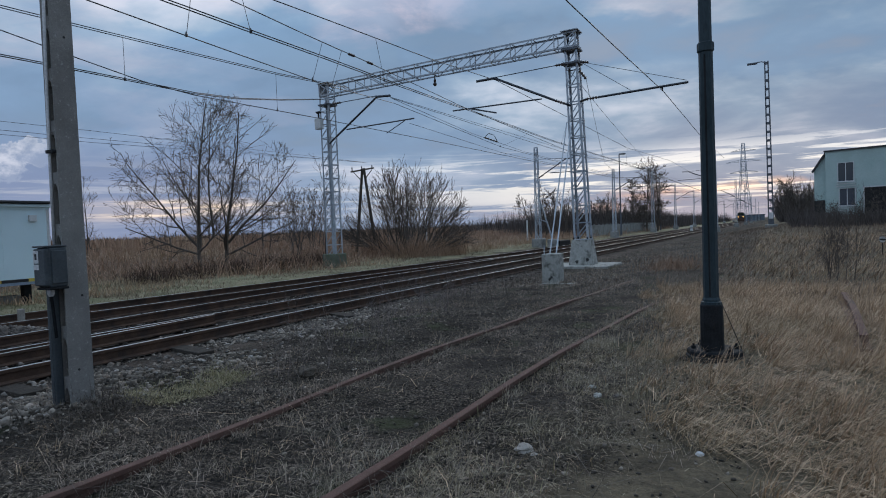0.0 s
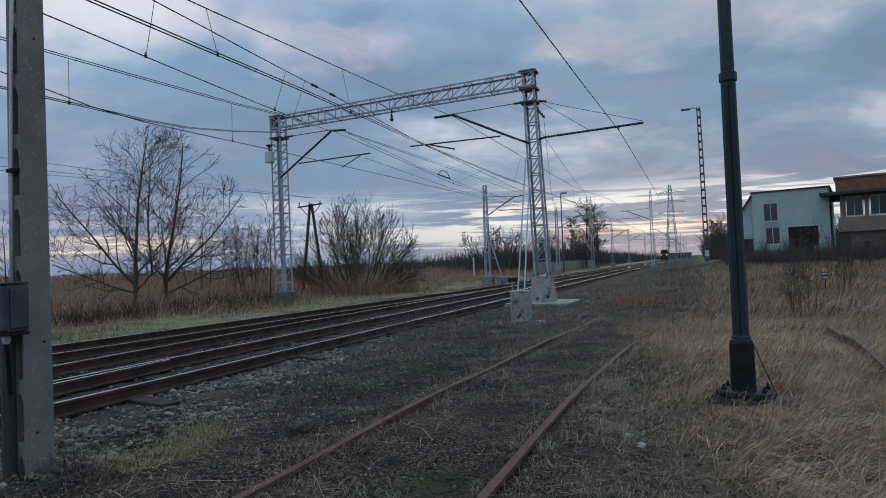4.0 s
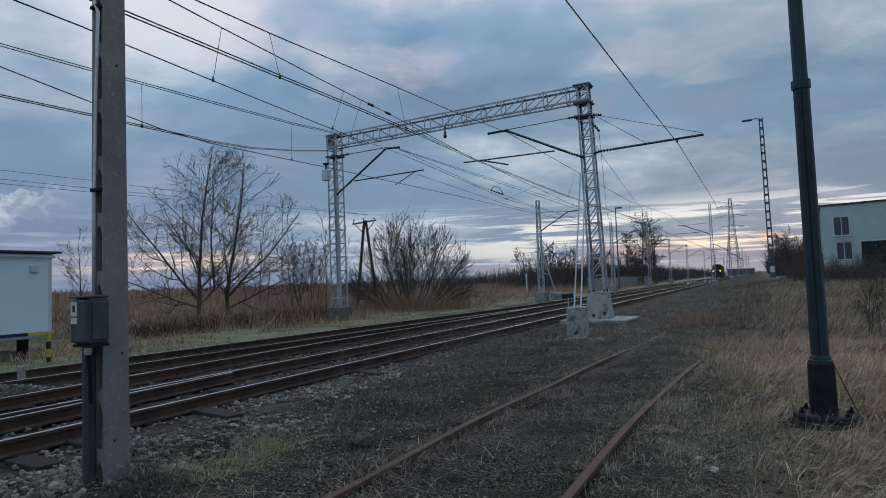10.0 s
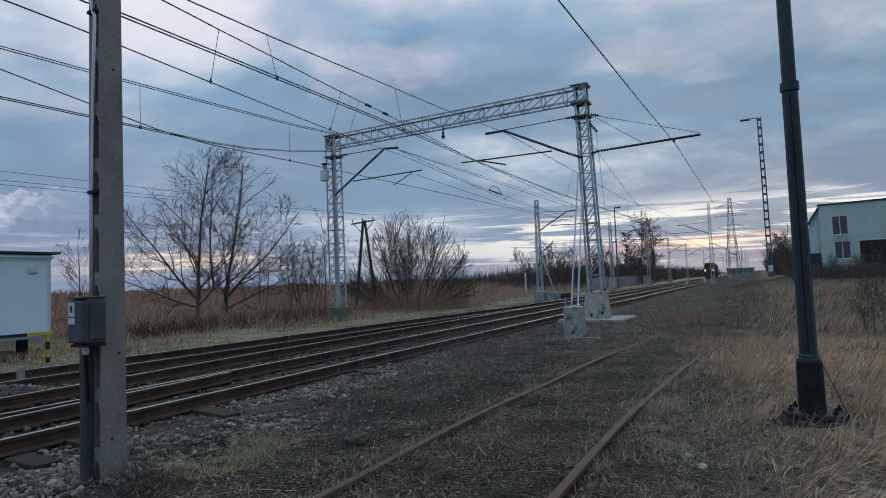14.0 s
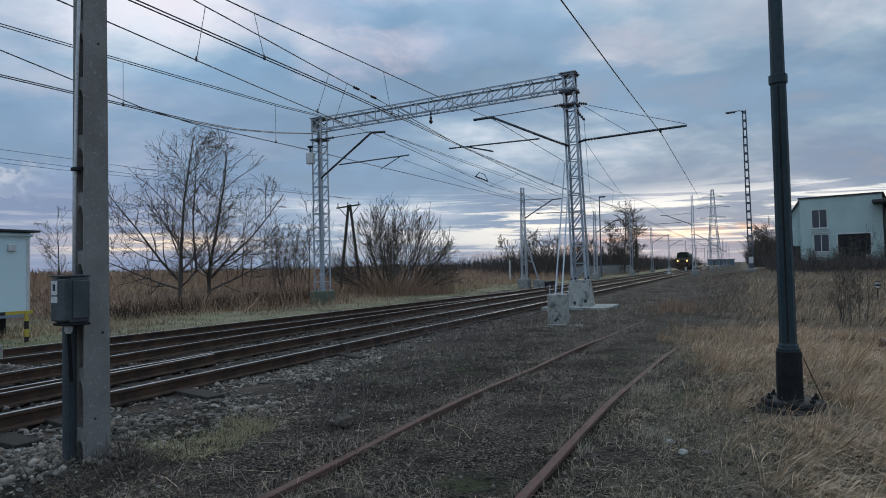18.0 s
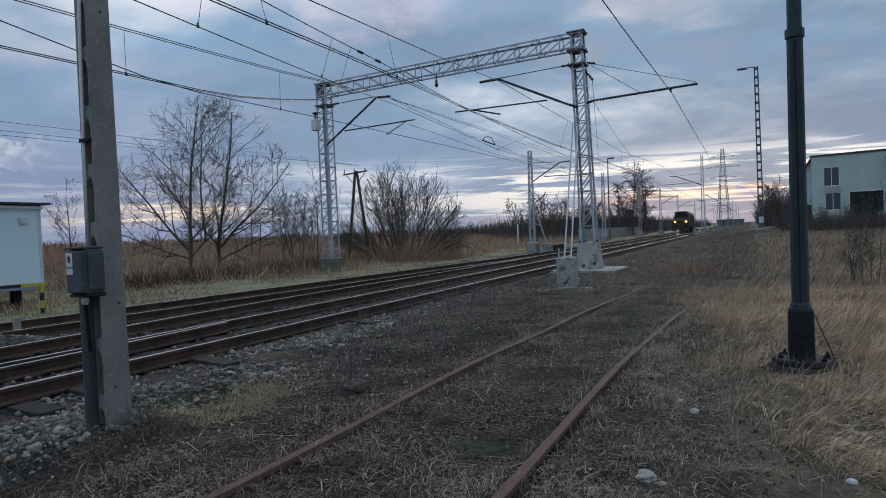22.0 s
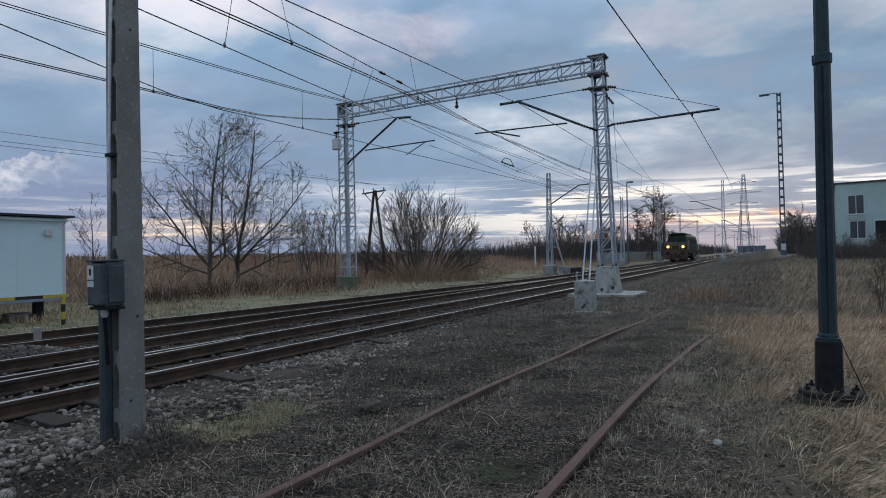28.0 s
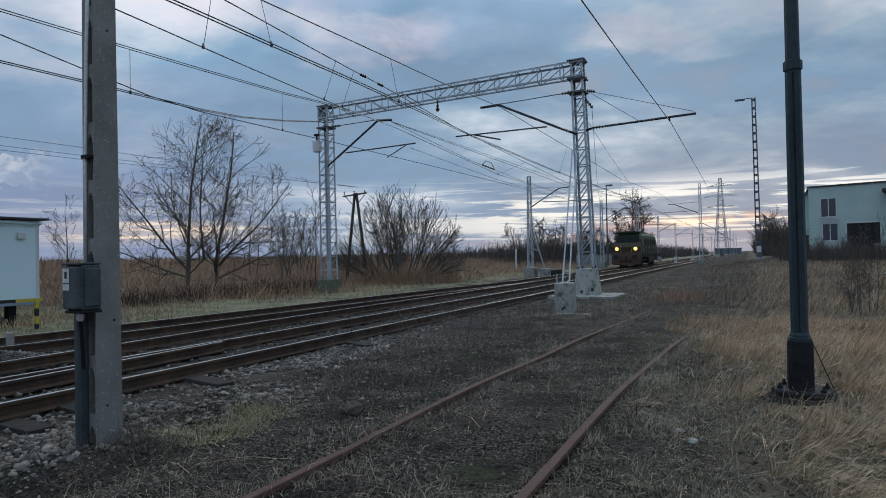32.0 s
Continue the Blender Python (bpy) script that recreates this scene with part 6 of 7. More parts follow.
blades("fallen_stalks", p, rnd(p, 0.3, 0.75), rnd(p, 0.004, 0.009), (0.0, 0.0), 2.4, BARK, "dark broken weed stalks lying across the ground", 1.3)
p = scatter(2600, -5.9, 1.2, 1.0, 12, 141, 1.3, 0.3, weedy, 0.1)
blades("pale_stems", p, rnd(p, 0.12, 0.34), rnd(p, 0.003, 0.006), (0.2, 0.0), 1.6, STRAW, "pale dry stems fallen across the weeds", 1.2)
p = scatter(11000, -5.9, 0.9, 1.0, 17, 127, 1.3, 0.45, weedy)
blades("weed_litter", p, rnd(p, 0.03, 0.10), rnd(p, 0.004, 0.010), (0.0, 0.0), 1.9, STRAW, "pale broken straw litter on dark soil", 1.2)
p = scatter(150000, -2.4, 1.0, 1.2, 14, 128, 1.3, 0.55, lambda o, a: (o > off_siding_np(a) + 0.86) & (o < 0.95 - 0.16 * np.maximum(a - 5.5, 0)) & (np.random.RandomState(len(o)).rand(len(o)) > bare_soil(o, a)))
blades("grey_green_grass", p, rnd(p, 0.05, 0.17), rnd(p, 0.003, 0.0065), (0.35, -0.2), 0.6, GREY_GREEN, "low grey-green winter grass beside the siding rail", 0.9, 0.8)
p = scatter(42000, -5.2, -1.2, 1.2, 12, 132, 1.3, 0.5, lambda o, a: waves(o, a, 0.7, 57) + 0.6 * waves(o, a, 0.25, 58) > 0.4)
blades("grey_green_patches", p, rnd(p, 0.03, 0.11), rnd(p, 0.003, 0.006), (0.1, -0.1), 0.7, GREY_GREEN, "patches of low grey-green grass between the rails", 0.9, 0.8)
p = scatter(16000, -1.0, 9.0, -14, 1.4, 142, 0.7, 0.9)
blades("straw_grass_behind", p, rnd(p, 0.2, 0.5), rnd(p, 0.010, 0.02), (0.95, -0.55), 0.5, STRAW, "long dry straw grass behind the path")
p = scatter(14000, -5.9, 0.2, -14, 1.4, 143, 0.7, 0.5)
blades("dead_weeds_behind", p, rnd(p, 0.06, 0.2), rnd(p, 0.007, 0.014), (0.1, -0.05), 0.9, DEAD, "matted grey dead weeds behind the path", 1.0, 0.9)
for side_ in (-0.77, 0.77):
    p = scatter(9000, -0.2, 0.2, 1.4, 16, 144 + int(side_ > 0), 1.25, 0.35, lambda o, a: np.abs(o) > 0.045)
    p[:, 0] += off_siding_np(p[:, 1]) + side_
    blades("rail_fringe", p, rnd(p, 0.06, 0.19), rnd(p, 0.0028, 0.0055), (0.15, -0.05), 0.7, DEAD if side_ < 0 else GREY_GREEN, "dead grass leaning against the siding rail", 0.8, 0.5)
p = scatter(2600, -5.0, -4.0, 2.0, 3.5, 125, 1.0, 0.5)
blades("mast_brush", p, rnd(p, 0.10, 0.34), rnd(p, 0.003, 0.006), (0.0, -0.1), 0.9, BARK, "dark twiggy brush round the foot of the mast", 0.8)
p = scatter(14000, -5.0, -3.6, 3.1, 5.2, 126, 1.0, 0.5, lambda o, a: (o + 4.35) ** 2 + ((a - 4.1) * 0.7) ** 2 < 0.2 + 0.14 * waves(o, a, 0.5, 61))
blades("mast_tuft", p, rnd(p, 0.06, 0.17), rnd(p, 0.004, 0.008), (0.1, -0.1), 1.1, GREEN, "yellow-green grass tuft beside the mast", 0.9)
p = scatter(20000, -5.2, 0.6, 14, 45, 105, 1.4, 1.0)
blades("dead_weeds_far", p, rnd(p, 0.08, 0.28), rnd(p, 0.006, 0.014), (0.2, -0.1), 1.2, DEAD, "short grey dead weeds along the siding", 0.6)
p = scatter(9000, -5.4, 0.0, 1.2, 9, 106, 1.2, 0.55, lambda o, a: waves(o, a, 0.8, 55) > 0.45)
blades("green_tufts", p, rnd(p, 0.06, 0.16), rnd(p, 0.004, 0.008), (0.1, -0.1), 0.6, GREEN, "small green grass tufts between the rails")


def weed_stand(name, centres, tall, mat, label, seed, bushy=5):
    """Brittle branched weed stalks, joined."""
    r = np.random.RandomState(seed)
    segs = []
    for o, a in centres:
        q = np.array((o, a, gz(o, a) - 0.02))
        d = np.array((r.normal(0, 0.28), r.normal(0, 0.28), 1.0))
        h = r.uniform(*tall)
        for k in range(7):
            e = q + d * h / 7
            segs.append((*q, *e, 0.0032 * (1 - 0.08 * k), 0.0032 * (1 - 0.08 * (k + 1)), 1))
            if k > 1:
                for _ in range(r.randint(0, bushy)):
                    v = d + r.normal(0, 0.55, 3)
                    tip = q + v / np.linalg.norm(v) * h * r.uniform(0.08, 0.28)
                    segs.append((*q, *tip, 0.0018, 0.0012, 1))
            q, d = e, d + r.normal(0, 0.1, 3)
    ob = new(name, segment_mesh(name, segs, 3, mat))
    ob.matrix_world = trk(0, 0)
    return tagged(ob, label, "weeds", kind="stuff")


STALK = material("purplish_dry_stalk", (0.13, 0.105, 0.10), (0.24, 0.20, 0.185), 0.95, 0, 1, 10, 0, island=0.5)
drift = np.random.RandomState(158)
c1 = np.concatenate([drift.normal(0, 1, (k, 2)) * (w, l) + (o, a) for k, o, a, w, l in ((34, -4.9, 9.6, 0.35, 0.9), (22, -4.2, 8.0, 0.3, 0.6), (22, -5.2, 12.5, 0.3, 1.2), (14, -3.9, 6.3, 0.3, 0.4), (10, -3.6, 4.8, 0.25, 0.3))])
weed_stand("dry_stalks", c1, (0.35, 0.85), STALK, "thin tall brittle branching weed stalks beside the siding", 159)
c2 = np.concatenate([drift.normal(0, 1, (k, 2)) * (w, l) + (o, a) for k, o, a, w, l in ((16, -3.9, 12.3, 0.3, 0.5), (8, -4.3, 11.0, 0.2, 0.3), (5, -3.5, 4.9, 0.1, 0.1))])
weed_stand("russet_stalks", c2, (0.5, 0.95), BARK, "dark russet dock stalks standing beside the siding", 160, 7)
p = scatter(26000, -22.0, -13.6, -8, 13, 109, 1.0, 1.2, lambda o, a: o < -14.0 + 0.5 * waves(o, a, 1.5, 34))
blades("verge_grass", p, rnd(p, 0.04, 0.12), rnd(p, 0.010, 0.022), (0.15, -0.1), 0.5, VERGE_GREEN, "low yellow-green grass on the verge beyond the tracks")
p = scatter(40000, -21.5, -13.6, 10, 90, 129, 1.4, 1.2, lambda o, a: o < -14.0 + 0.5 * waves(o, a, 1.5, 34))
blades("brown_verge", p, rnd(p, 0.08, 0.26), rnd(p, 0.008, 0.018), (0.2, -0.1), 0.8, BROWN_GRASS, "low brown and pale grass on the verge")
p = scatter(26000, -21.5, -14.4, 8, 90, 110, 1.4, 1.3, lambda o, a: o < -15.6 + 1.2 * waves(o, a, 3.0, 35))
blades("pale_verge", p, rnd(p, 0.15, 0.4), rnd(p, 0.010, 0.022), (0.25, -0.1), 0.5, STRAW, "pale dry grass at the foot of the reeds")
p = scatter(150000, -62, -15.4, -12, 130, 111, 1.35, 2.6, lambda o, a: o < -20.4 + 0.8 * waves(o, a, 3.0, 36) + 4.0 * sstep(a, 10, 18))
blades("reeds", p, rnd(p, 0.45, 1.25) * (1 + 0.35 * waves(p[:, 0], p[:, 1], 2.4, 37)), rnd(p, 0.012, 0.034), (0.25, -0.1), 0.75, REED, "broad field of red-brown dry reeds", 0.8)
p = scatter(40000, -150, -60, -12, 260, 112, 1.2, 6.0)
blades("reeds_far", p, rnd(p, 1.2, 2.2), rnd(p, 0.10, 0.24), (0.1, -0.05), 0.2, REED, "far brown reeds running to the horizon", 0.3)
p = scatter(9000, -22.6, -14.8, 27, 36, 135, 1.0, 0, lambda o, a: (o + 18.6) ** 2 + (a - 31.4) ** 2 < 11)
blades("bush_brush", p, rnd(p, 0.5, 1.6), rnd(p, 0.008, 0.02), (0.05, -0.05), 0.5, REED, "brown brushwood round the foot of the bush", 0.4)
p = scatter(5200, -20.6, -18.2, 13, 24, 113, 1.0, 1.0)
blades("bramble", p, rnd(p, 0.4, 1.0), rnd(p, 0.012, 0.03), (0.0, -0.1), 0.7, RAIL_RUST, "dark reddish bramble thicket at the reed edge", 0.8)


def far_wood(name, n, o0, o1, a0, a1, h0, h1, seed, label, w=(0.05, 0.14)):
    q = scatter(n, o0, o1, a0, a1, seed, 1.0, 0)
    hh = R.uniform(h0, h1, len(q)) * np.clip(0.75 + 0.5 * waves(q[:, 0], q[:, 1], 11.0, seed + 5), 0.25, 1.6)
    ob = blades(name, q, hh, R.uniform(w[0], w[1], len(q)), (0, 0), 0.34, FAR_WOOD, label, 0.2)
    tagged(ob, category="trees")


far_wood("far_thicket", 20000, 1.6, 24, 92, 240, 2.6, 6.2, 201, "dense bare thicket far along the line")
far_wood("line_wood", 9000, -34, -17.8, 78, 150, 1.5, 4.6, 207, "brown bare thicket behind the masts", (0.03, 0.09))
far_wood("far_wood", 20000, -60, -17.5, 105, 330, 1.5, 5.2, 202, "dark bare wood far beyond the tracks")
far_wood("building_scrub", 9000, 2.0, 18, 48, 66, 0.6, 2.1, 203, "bare brushwood in front of the mint building", (0.012, 0.03))
far_wood("horizon_wood", 14000, -520, -80, 420, 760, 2, 8, 204, "thin dark line of trees on the horizon", (0.3, 0.8))
far_wood("horizon_wood_beyond", 14000, -900, -320, -100, 420, 2, 7, 205, "thin dark line of trees beyond the reeds", (0.3, 0.8))
far_wood("far_thicket_wide", 12000, 14, 160, 120, 420, 2, 7, 206, "bare wood behind the buildings", (0.1, 0.3))


# ---- stones ----
def stones(name, places, sizes, mat, label):
    r = np.random.RandomState(9)
    bm = bmesh.new()
    bmesh.ops.create_icosphere(bm, subdivisions=1, radius=1.0)
    bv = np.array([v.co[:] for v in bm.verts])
    bf = np.array([[v.index for v in f.verts] for f in bm.faces])
    bm.free()
    n, k = len(places), len(bv)
    v = bv[None] * (1 + r.uniform(-0.45, 0.4, (n, k, 1))) * r.uniform(0.5, 1.3, (n, 1, 3)) * sizes[:, None, None]
    th = r.uniform(0, 6.28, n)
    c, s = np.cos(th)[:, None], np.sin(th)[:, None]
    x, y = v[:, :, 0] * c - v[:, :, 1] * s, v[:, :, 0] * s + v[:, :, 1] * c
    z = v[:, :, 2] * 0.75
    o, a = places[:, 0:1], places[:, 1:2]
    v = np.stack([x + o, y + a, z + ground_z(o, a) + sizes[:, None] * 0.25], -1).reshape(-1, 3)
    f = (np.arange(n)[:, None, None] * k + bf[None]).reshape(-1, 3)
    ob = new(name, numpy_mesh(name, v, f, mat))
    ob.matrix_world = trk(0, 0)
    return tagged(ob, label, "stones", kind="stuff")


p = scatter(26000, -6.9, -3.9, 0.2, 13, 301, 1.35, 0.7, lambda o, a: o < -4.45 - 0.22 * (a - 4) + 0.5 * waves(o, a, 1.2, 41))
stones("ballast_stones", p, R.uniform(0.010, 0.030, len(p)) * (1 + 0.9 * (R.rand(len(p)) > 0.93)), GRAVEL, "loose grey ballast stones beside the main track")
p = scatter(4200, -5.6, -2.9, 1.4, 11, 305, 1.2, 0.5)
stones("strewn_gravel", p, R.uniform(0.006, 0.02, len(p)), GRAVEL, "small stones strewn over the dark soil")
p = scatter(9000, -13.6, -6.0, 0.0, 26, 302, 1.2, 0.8)
stones("track_ballast", p, R.uniform(0.02, 0.045, len(p)), BED_STONE, "oily brown ballast between the rails")
p = scatter(12000, -5.6, 0.8, 1.4, 11, 304, 1.25, 0.35)
stones("soil_clods", p, R.uniform(0.004, 0.018, len(p)), CLOD, "dark clods of loose soil among dead weeds")
q_ = np.random.RandomState(306).rand(2600, 2) * (0.9, 3.4) + (-11.5, 2.9)
stones("heaped_ballast", q_, R.uniform(0.02, 0.05, len(q_)), BED_STONE, "low heap of brown ballast between the tracks")
p = scatter(900, -4.8, 1.2, 1.2, 10, 303, 1.2, 0.6)
stones("scattered_stones", p, R.uniform(0.006, 0.022, len(p)), GRAVEL, "scattered small stones among dead weeds")


def loose_stones():
    """The larger stones of the ballast shoulder, each on its own."""
    r = np.random.RandomState(311)
    shapes = []
    for k in range(7):
        bm = bmesh.new()
        bmesh.ops.create_icosphere(bm, subdivisions=1, radius=1.0)
        for v in bm.verts:
            v.co = Vector((v.co.x * r.uniform(0.8, 1.2), v.co.y * r.uniform(0.65, 0.95), v.co.z * 0.55)) * r.uniform(0.72, 1.2)
        me = bpy.data.meshes.new("stone")
        bm.to_mesh(me)
        bm.free()
        me.materials.append((STONE_GREY, STONE_BROWN)[k % 2])
        shapes.append(me)
    ground_ = bpy.data.objects["ground"]
    n = 0
    while n < 290:
        a, o = 1.2 + 7.5 * r.rand() ** 1.2, r.uniform(-6.4, -4.2)
        if o > -4.55 - 0.2 * (a - 4) + 0.5 * r.normal():
            continue
        st = part("stone", shapes[n % 7], None, ground_)
        k = r.uniform(0.022, 0.05)
        st.location = (o, a, gz(o, a) + 0.35 * k)
        st.rotation_euler = (r.uniform(-0.4, 0.4), r.uniform(-0.4, 0.4), r.uniform(0, 6.28))
        st.scale = (k, k, k)
        n += 1


STONE_GREY = material("grey_broken_stone", (0.17, 0.15, 0.132), (0.33, 0.30, 0.27), 0.9, 0, 1.2, 9, 0.4, 0.05, vary=0.65)
STONE_BROWN = material("brown_broken_stone", (0.16, 0.12, 0.09), (0.30, 0.245, 0.20), 0.9, 0, 1.2, 9, 0.4, 0.05, vary=0.6)
loose_stones()


def rock(along, off, r, seed, label, mat):
    rr = random.Random(seed)
    bm = bmesh.new()
    bmesh.ops.create_icosphere(bm, subdivisions=3, radius=r)
    for v in bm.verts:
        v.co *= 1 + 0.45 * noise.noise(v.co * (1.6 / r) + Vector((seed, 0, 0)))
        v.co.z *= 0.6
        v.co.x *= 1.3
    me = bpy.data.meshes.new("rock")
    bm.to_mesh(me)
    bm.free()
    me.materials.append(mat)
    ob = new("rock", me)
    ob.matrix_world = trk(along, off, gz(off, along) + r * 0.22, rr.uniform(0, 360))
    tagged(ob, label, "rock")


rock(3.94, -0.60, 0.058, 3, "pale rounded rock lying in dead grass", PALE_ROCK)
rock(3.86, -0.50, 0.022, 8, "small pale stone beside the rounded rock", PALE_ROCK)
rock(5.27, -0.43, 0.035, 4, "small dull grey rock in dead grass", OLD_CONC)
rock(5.32, -0.26, 0.035, 5, "small reddish grey rock in dead grass", BED_STONE)
rock(5.55, -0.55, 0.03, 9, "small grey stone in dead grass", OLD_CONC)
rock(4.3, 0.5, 0.028, 6, "small white piece of litter in the straw", WHITE)
rock(4.97, -3.5, 0.10, 7, "dark rotten stump end with yellowish grass", OLD_WOOD)
for a, o, l, t in ((5.7, -6.4, 1.0, 80), (3.45, -6.25, 0.6, 88), (2.66, -6.3, 0.7, 86), (4.1, -6.5, 0.5, 84), (9.1, -6.3, 0.7, 70)):
    pl = thing("old_plank", trk(a, o, gz(o, a) + 0.03, t), "dark rotten plank lying beside the rail", "plank")
    part("board", Shape().box(-0.12, 0.12, -l / 2, l / 2, -0.03, 0.03, 0.01), TIMBER, pl)
orl = thing("old_rail", trk(0, 0), "rusty disused rail lying half hidden in straw grass", "rail")
part("rail", rail_shape([(7.0 + 4.2 * i / 12, 1.69 + 0.19 * i / 12) for i in range(13)], lambda a: gz(1.78, a) + 0.22, 1.0), SIDING_RUST, orl)
# ---- rubble, markers and a spruce farther off ----
for a, o, w, t, l in ((33.8, -21.6, 0.9, 20, "pale broken concrete slab lying among reeds"), (34.8, -20.8, 0.7, 65, "tilted piece of pale concrete rubble"), (35.6, -21.9, 1.1, 110, "pale rubble block in brown reeds")):
    sl = thing("rubble_block", trk(a, o, gz(o, a) + 0.35, t), l, "rubble")
    part("block", Shape().box(-w / 2, w / 2, -0.35, 0.35, -0.4, 0.35, 0.06), PALE_ROCK, sl)
for a, o, h in ((49, -28, 1.7), (56, -20.5, 1.5)):
    mp = thing("marker_post", trk(a, o, gz(o, a)), "thin white marker post in the reeds", "marker post")
    part("post", Shape().box(-0.06, 0.06, -0.06, 0.06, -0.3, h + 0.6, 0.01), WHITE, mp)
# plain black box for a dark shape beside the outer track
bx = thing("cable_trough", trk(43, -13.0, 0.0), "flat black box beside the outer track", "trough")
part("lid", Shape().box(-0.45, 0.45, -1.3, 1.3, -0.1, 0.42, 0.05), BLACK_STEEL, bx)
spruce = copy_thing(larch, trk(46.6, 14.2, gz(14.2, 46.6), 40))
spruce.scale = (0.75, 0.75, 0.78)
tagged(spruce, "dark spruce standing before the signal box", "tree")
q = scatter(5200, 12.4, 16.0, 44.8, 48.4, 301, 1.0, 0)
r2 = np.hypot(q[:, 0] - 14.2, q[:, 1] - 46.6)
q, r2 = q[r2 < 1.7], r2[r2 < 1.7]
needles = blades("spruce_needles", q, R.uniform(0.12, 0.3, len(q)), R.uniform(0.03, 0.07, len(q)), (0, 0), 1.2, NEEDLE, "dark green drooping spruce foliage", 0.6)
tagged(needles, category="foliage")
lift_ = np.repeat(np.clip((1.75 - r2) / 1.75, 0, 1) ** 0.9 * 7.0 * R.uniform(0.25, 1.0, len(q)), 5)
co_ = np.empty(len(needles.data.vertices) * 3, np.float32)
needles.data.vertices.foreach_get("co", co_)
co_ = co_.reshape(-1, 3)
co_[:, 2] += lift_[:len(co_)] + 0.4
needles.data.vertices.foreach_set("co", co_.ravel())

# ---- pale fence beyond the masts ----
fen = thing("panel_fence", trk(88, -17.5, 0), "low pale grey panel fence beyond the masts", "fence")
for i in range(22):
    part("fence_panel", Shape().box(-0.04, 0.04, i * 2.0 - 20 + 0.05, i * 2.0 - 18 - 0.05, 0.1, 1.35), CONCRETE, fen)
    part("fence_post", Shape().box(-0.07, 0.07, i * 2.0 - 20.06, i * 2.0 - 19.94, -0.3, 1.5), CONCRETE, fen)


SHED_BLUE = material("dull_blue_sheeting", (0.13, 0.165, 0.21), (0.18, 0.22, 0.27), 0.8, 0, 0.8, 6, 0)
shed = thing("far_shed", trk(330, -9.0, 0, 4), "low blue-grey shed far along the line", "shed")
part("wall", Shape().box(-6, 6, 0, 12, -0.5, 2.6), SHED_BLUE, shed)
part("roof", Shape().box(-6.3, 6.3, -0.3, 12.3, 2.6, 3.0), GALV_DARK, shed)
for i in range(3):
    part("bay_door", Shape().box(-5.0 + i * 3.5, -2.6 + i * 3.5, -0.08, 0.0, 0, 2.0), GALV_DARK, shed)


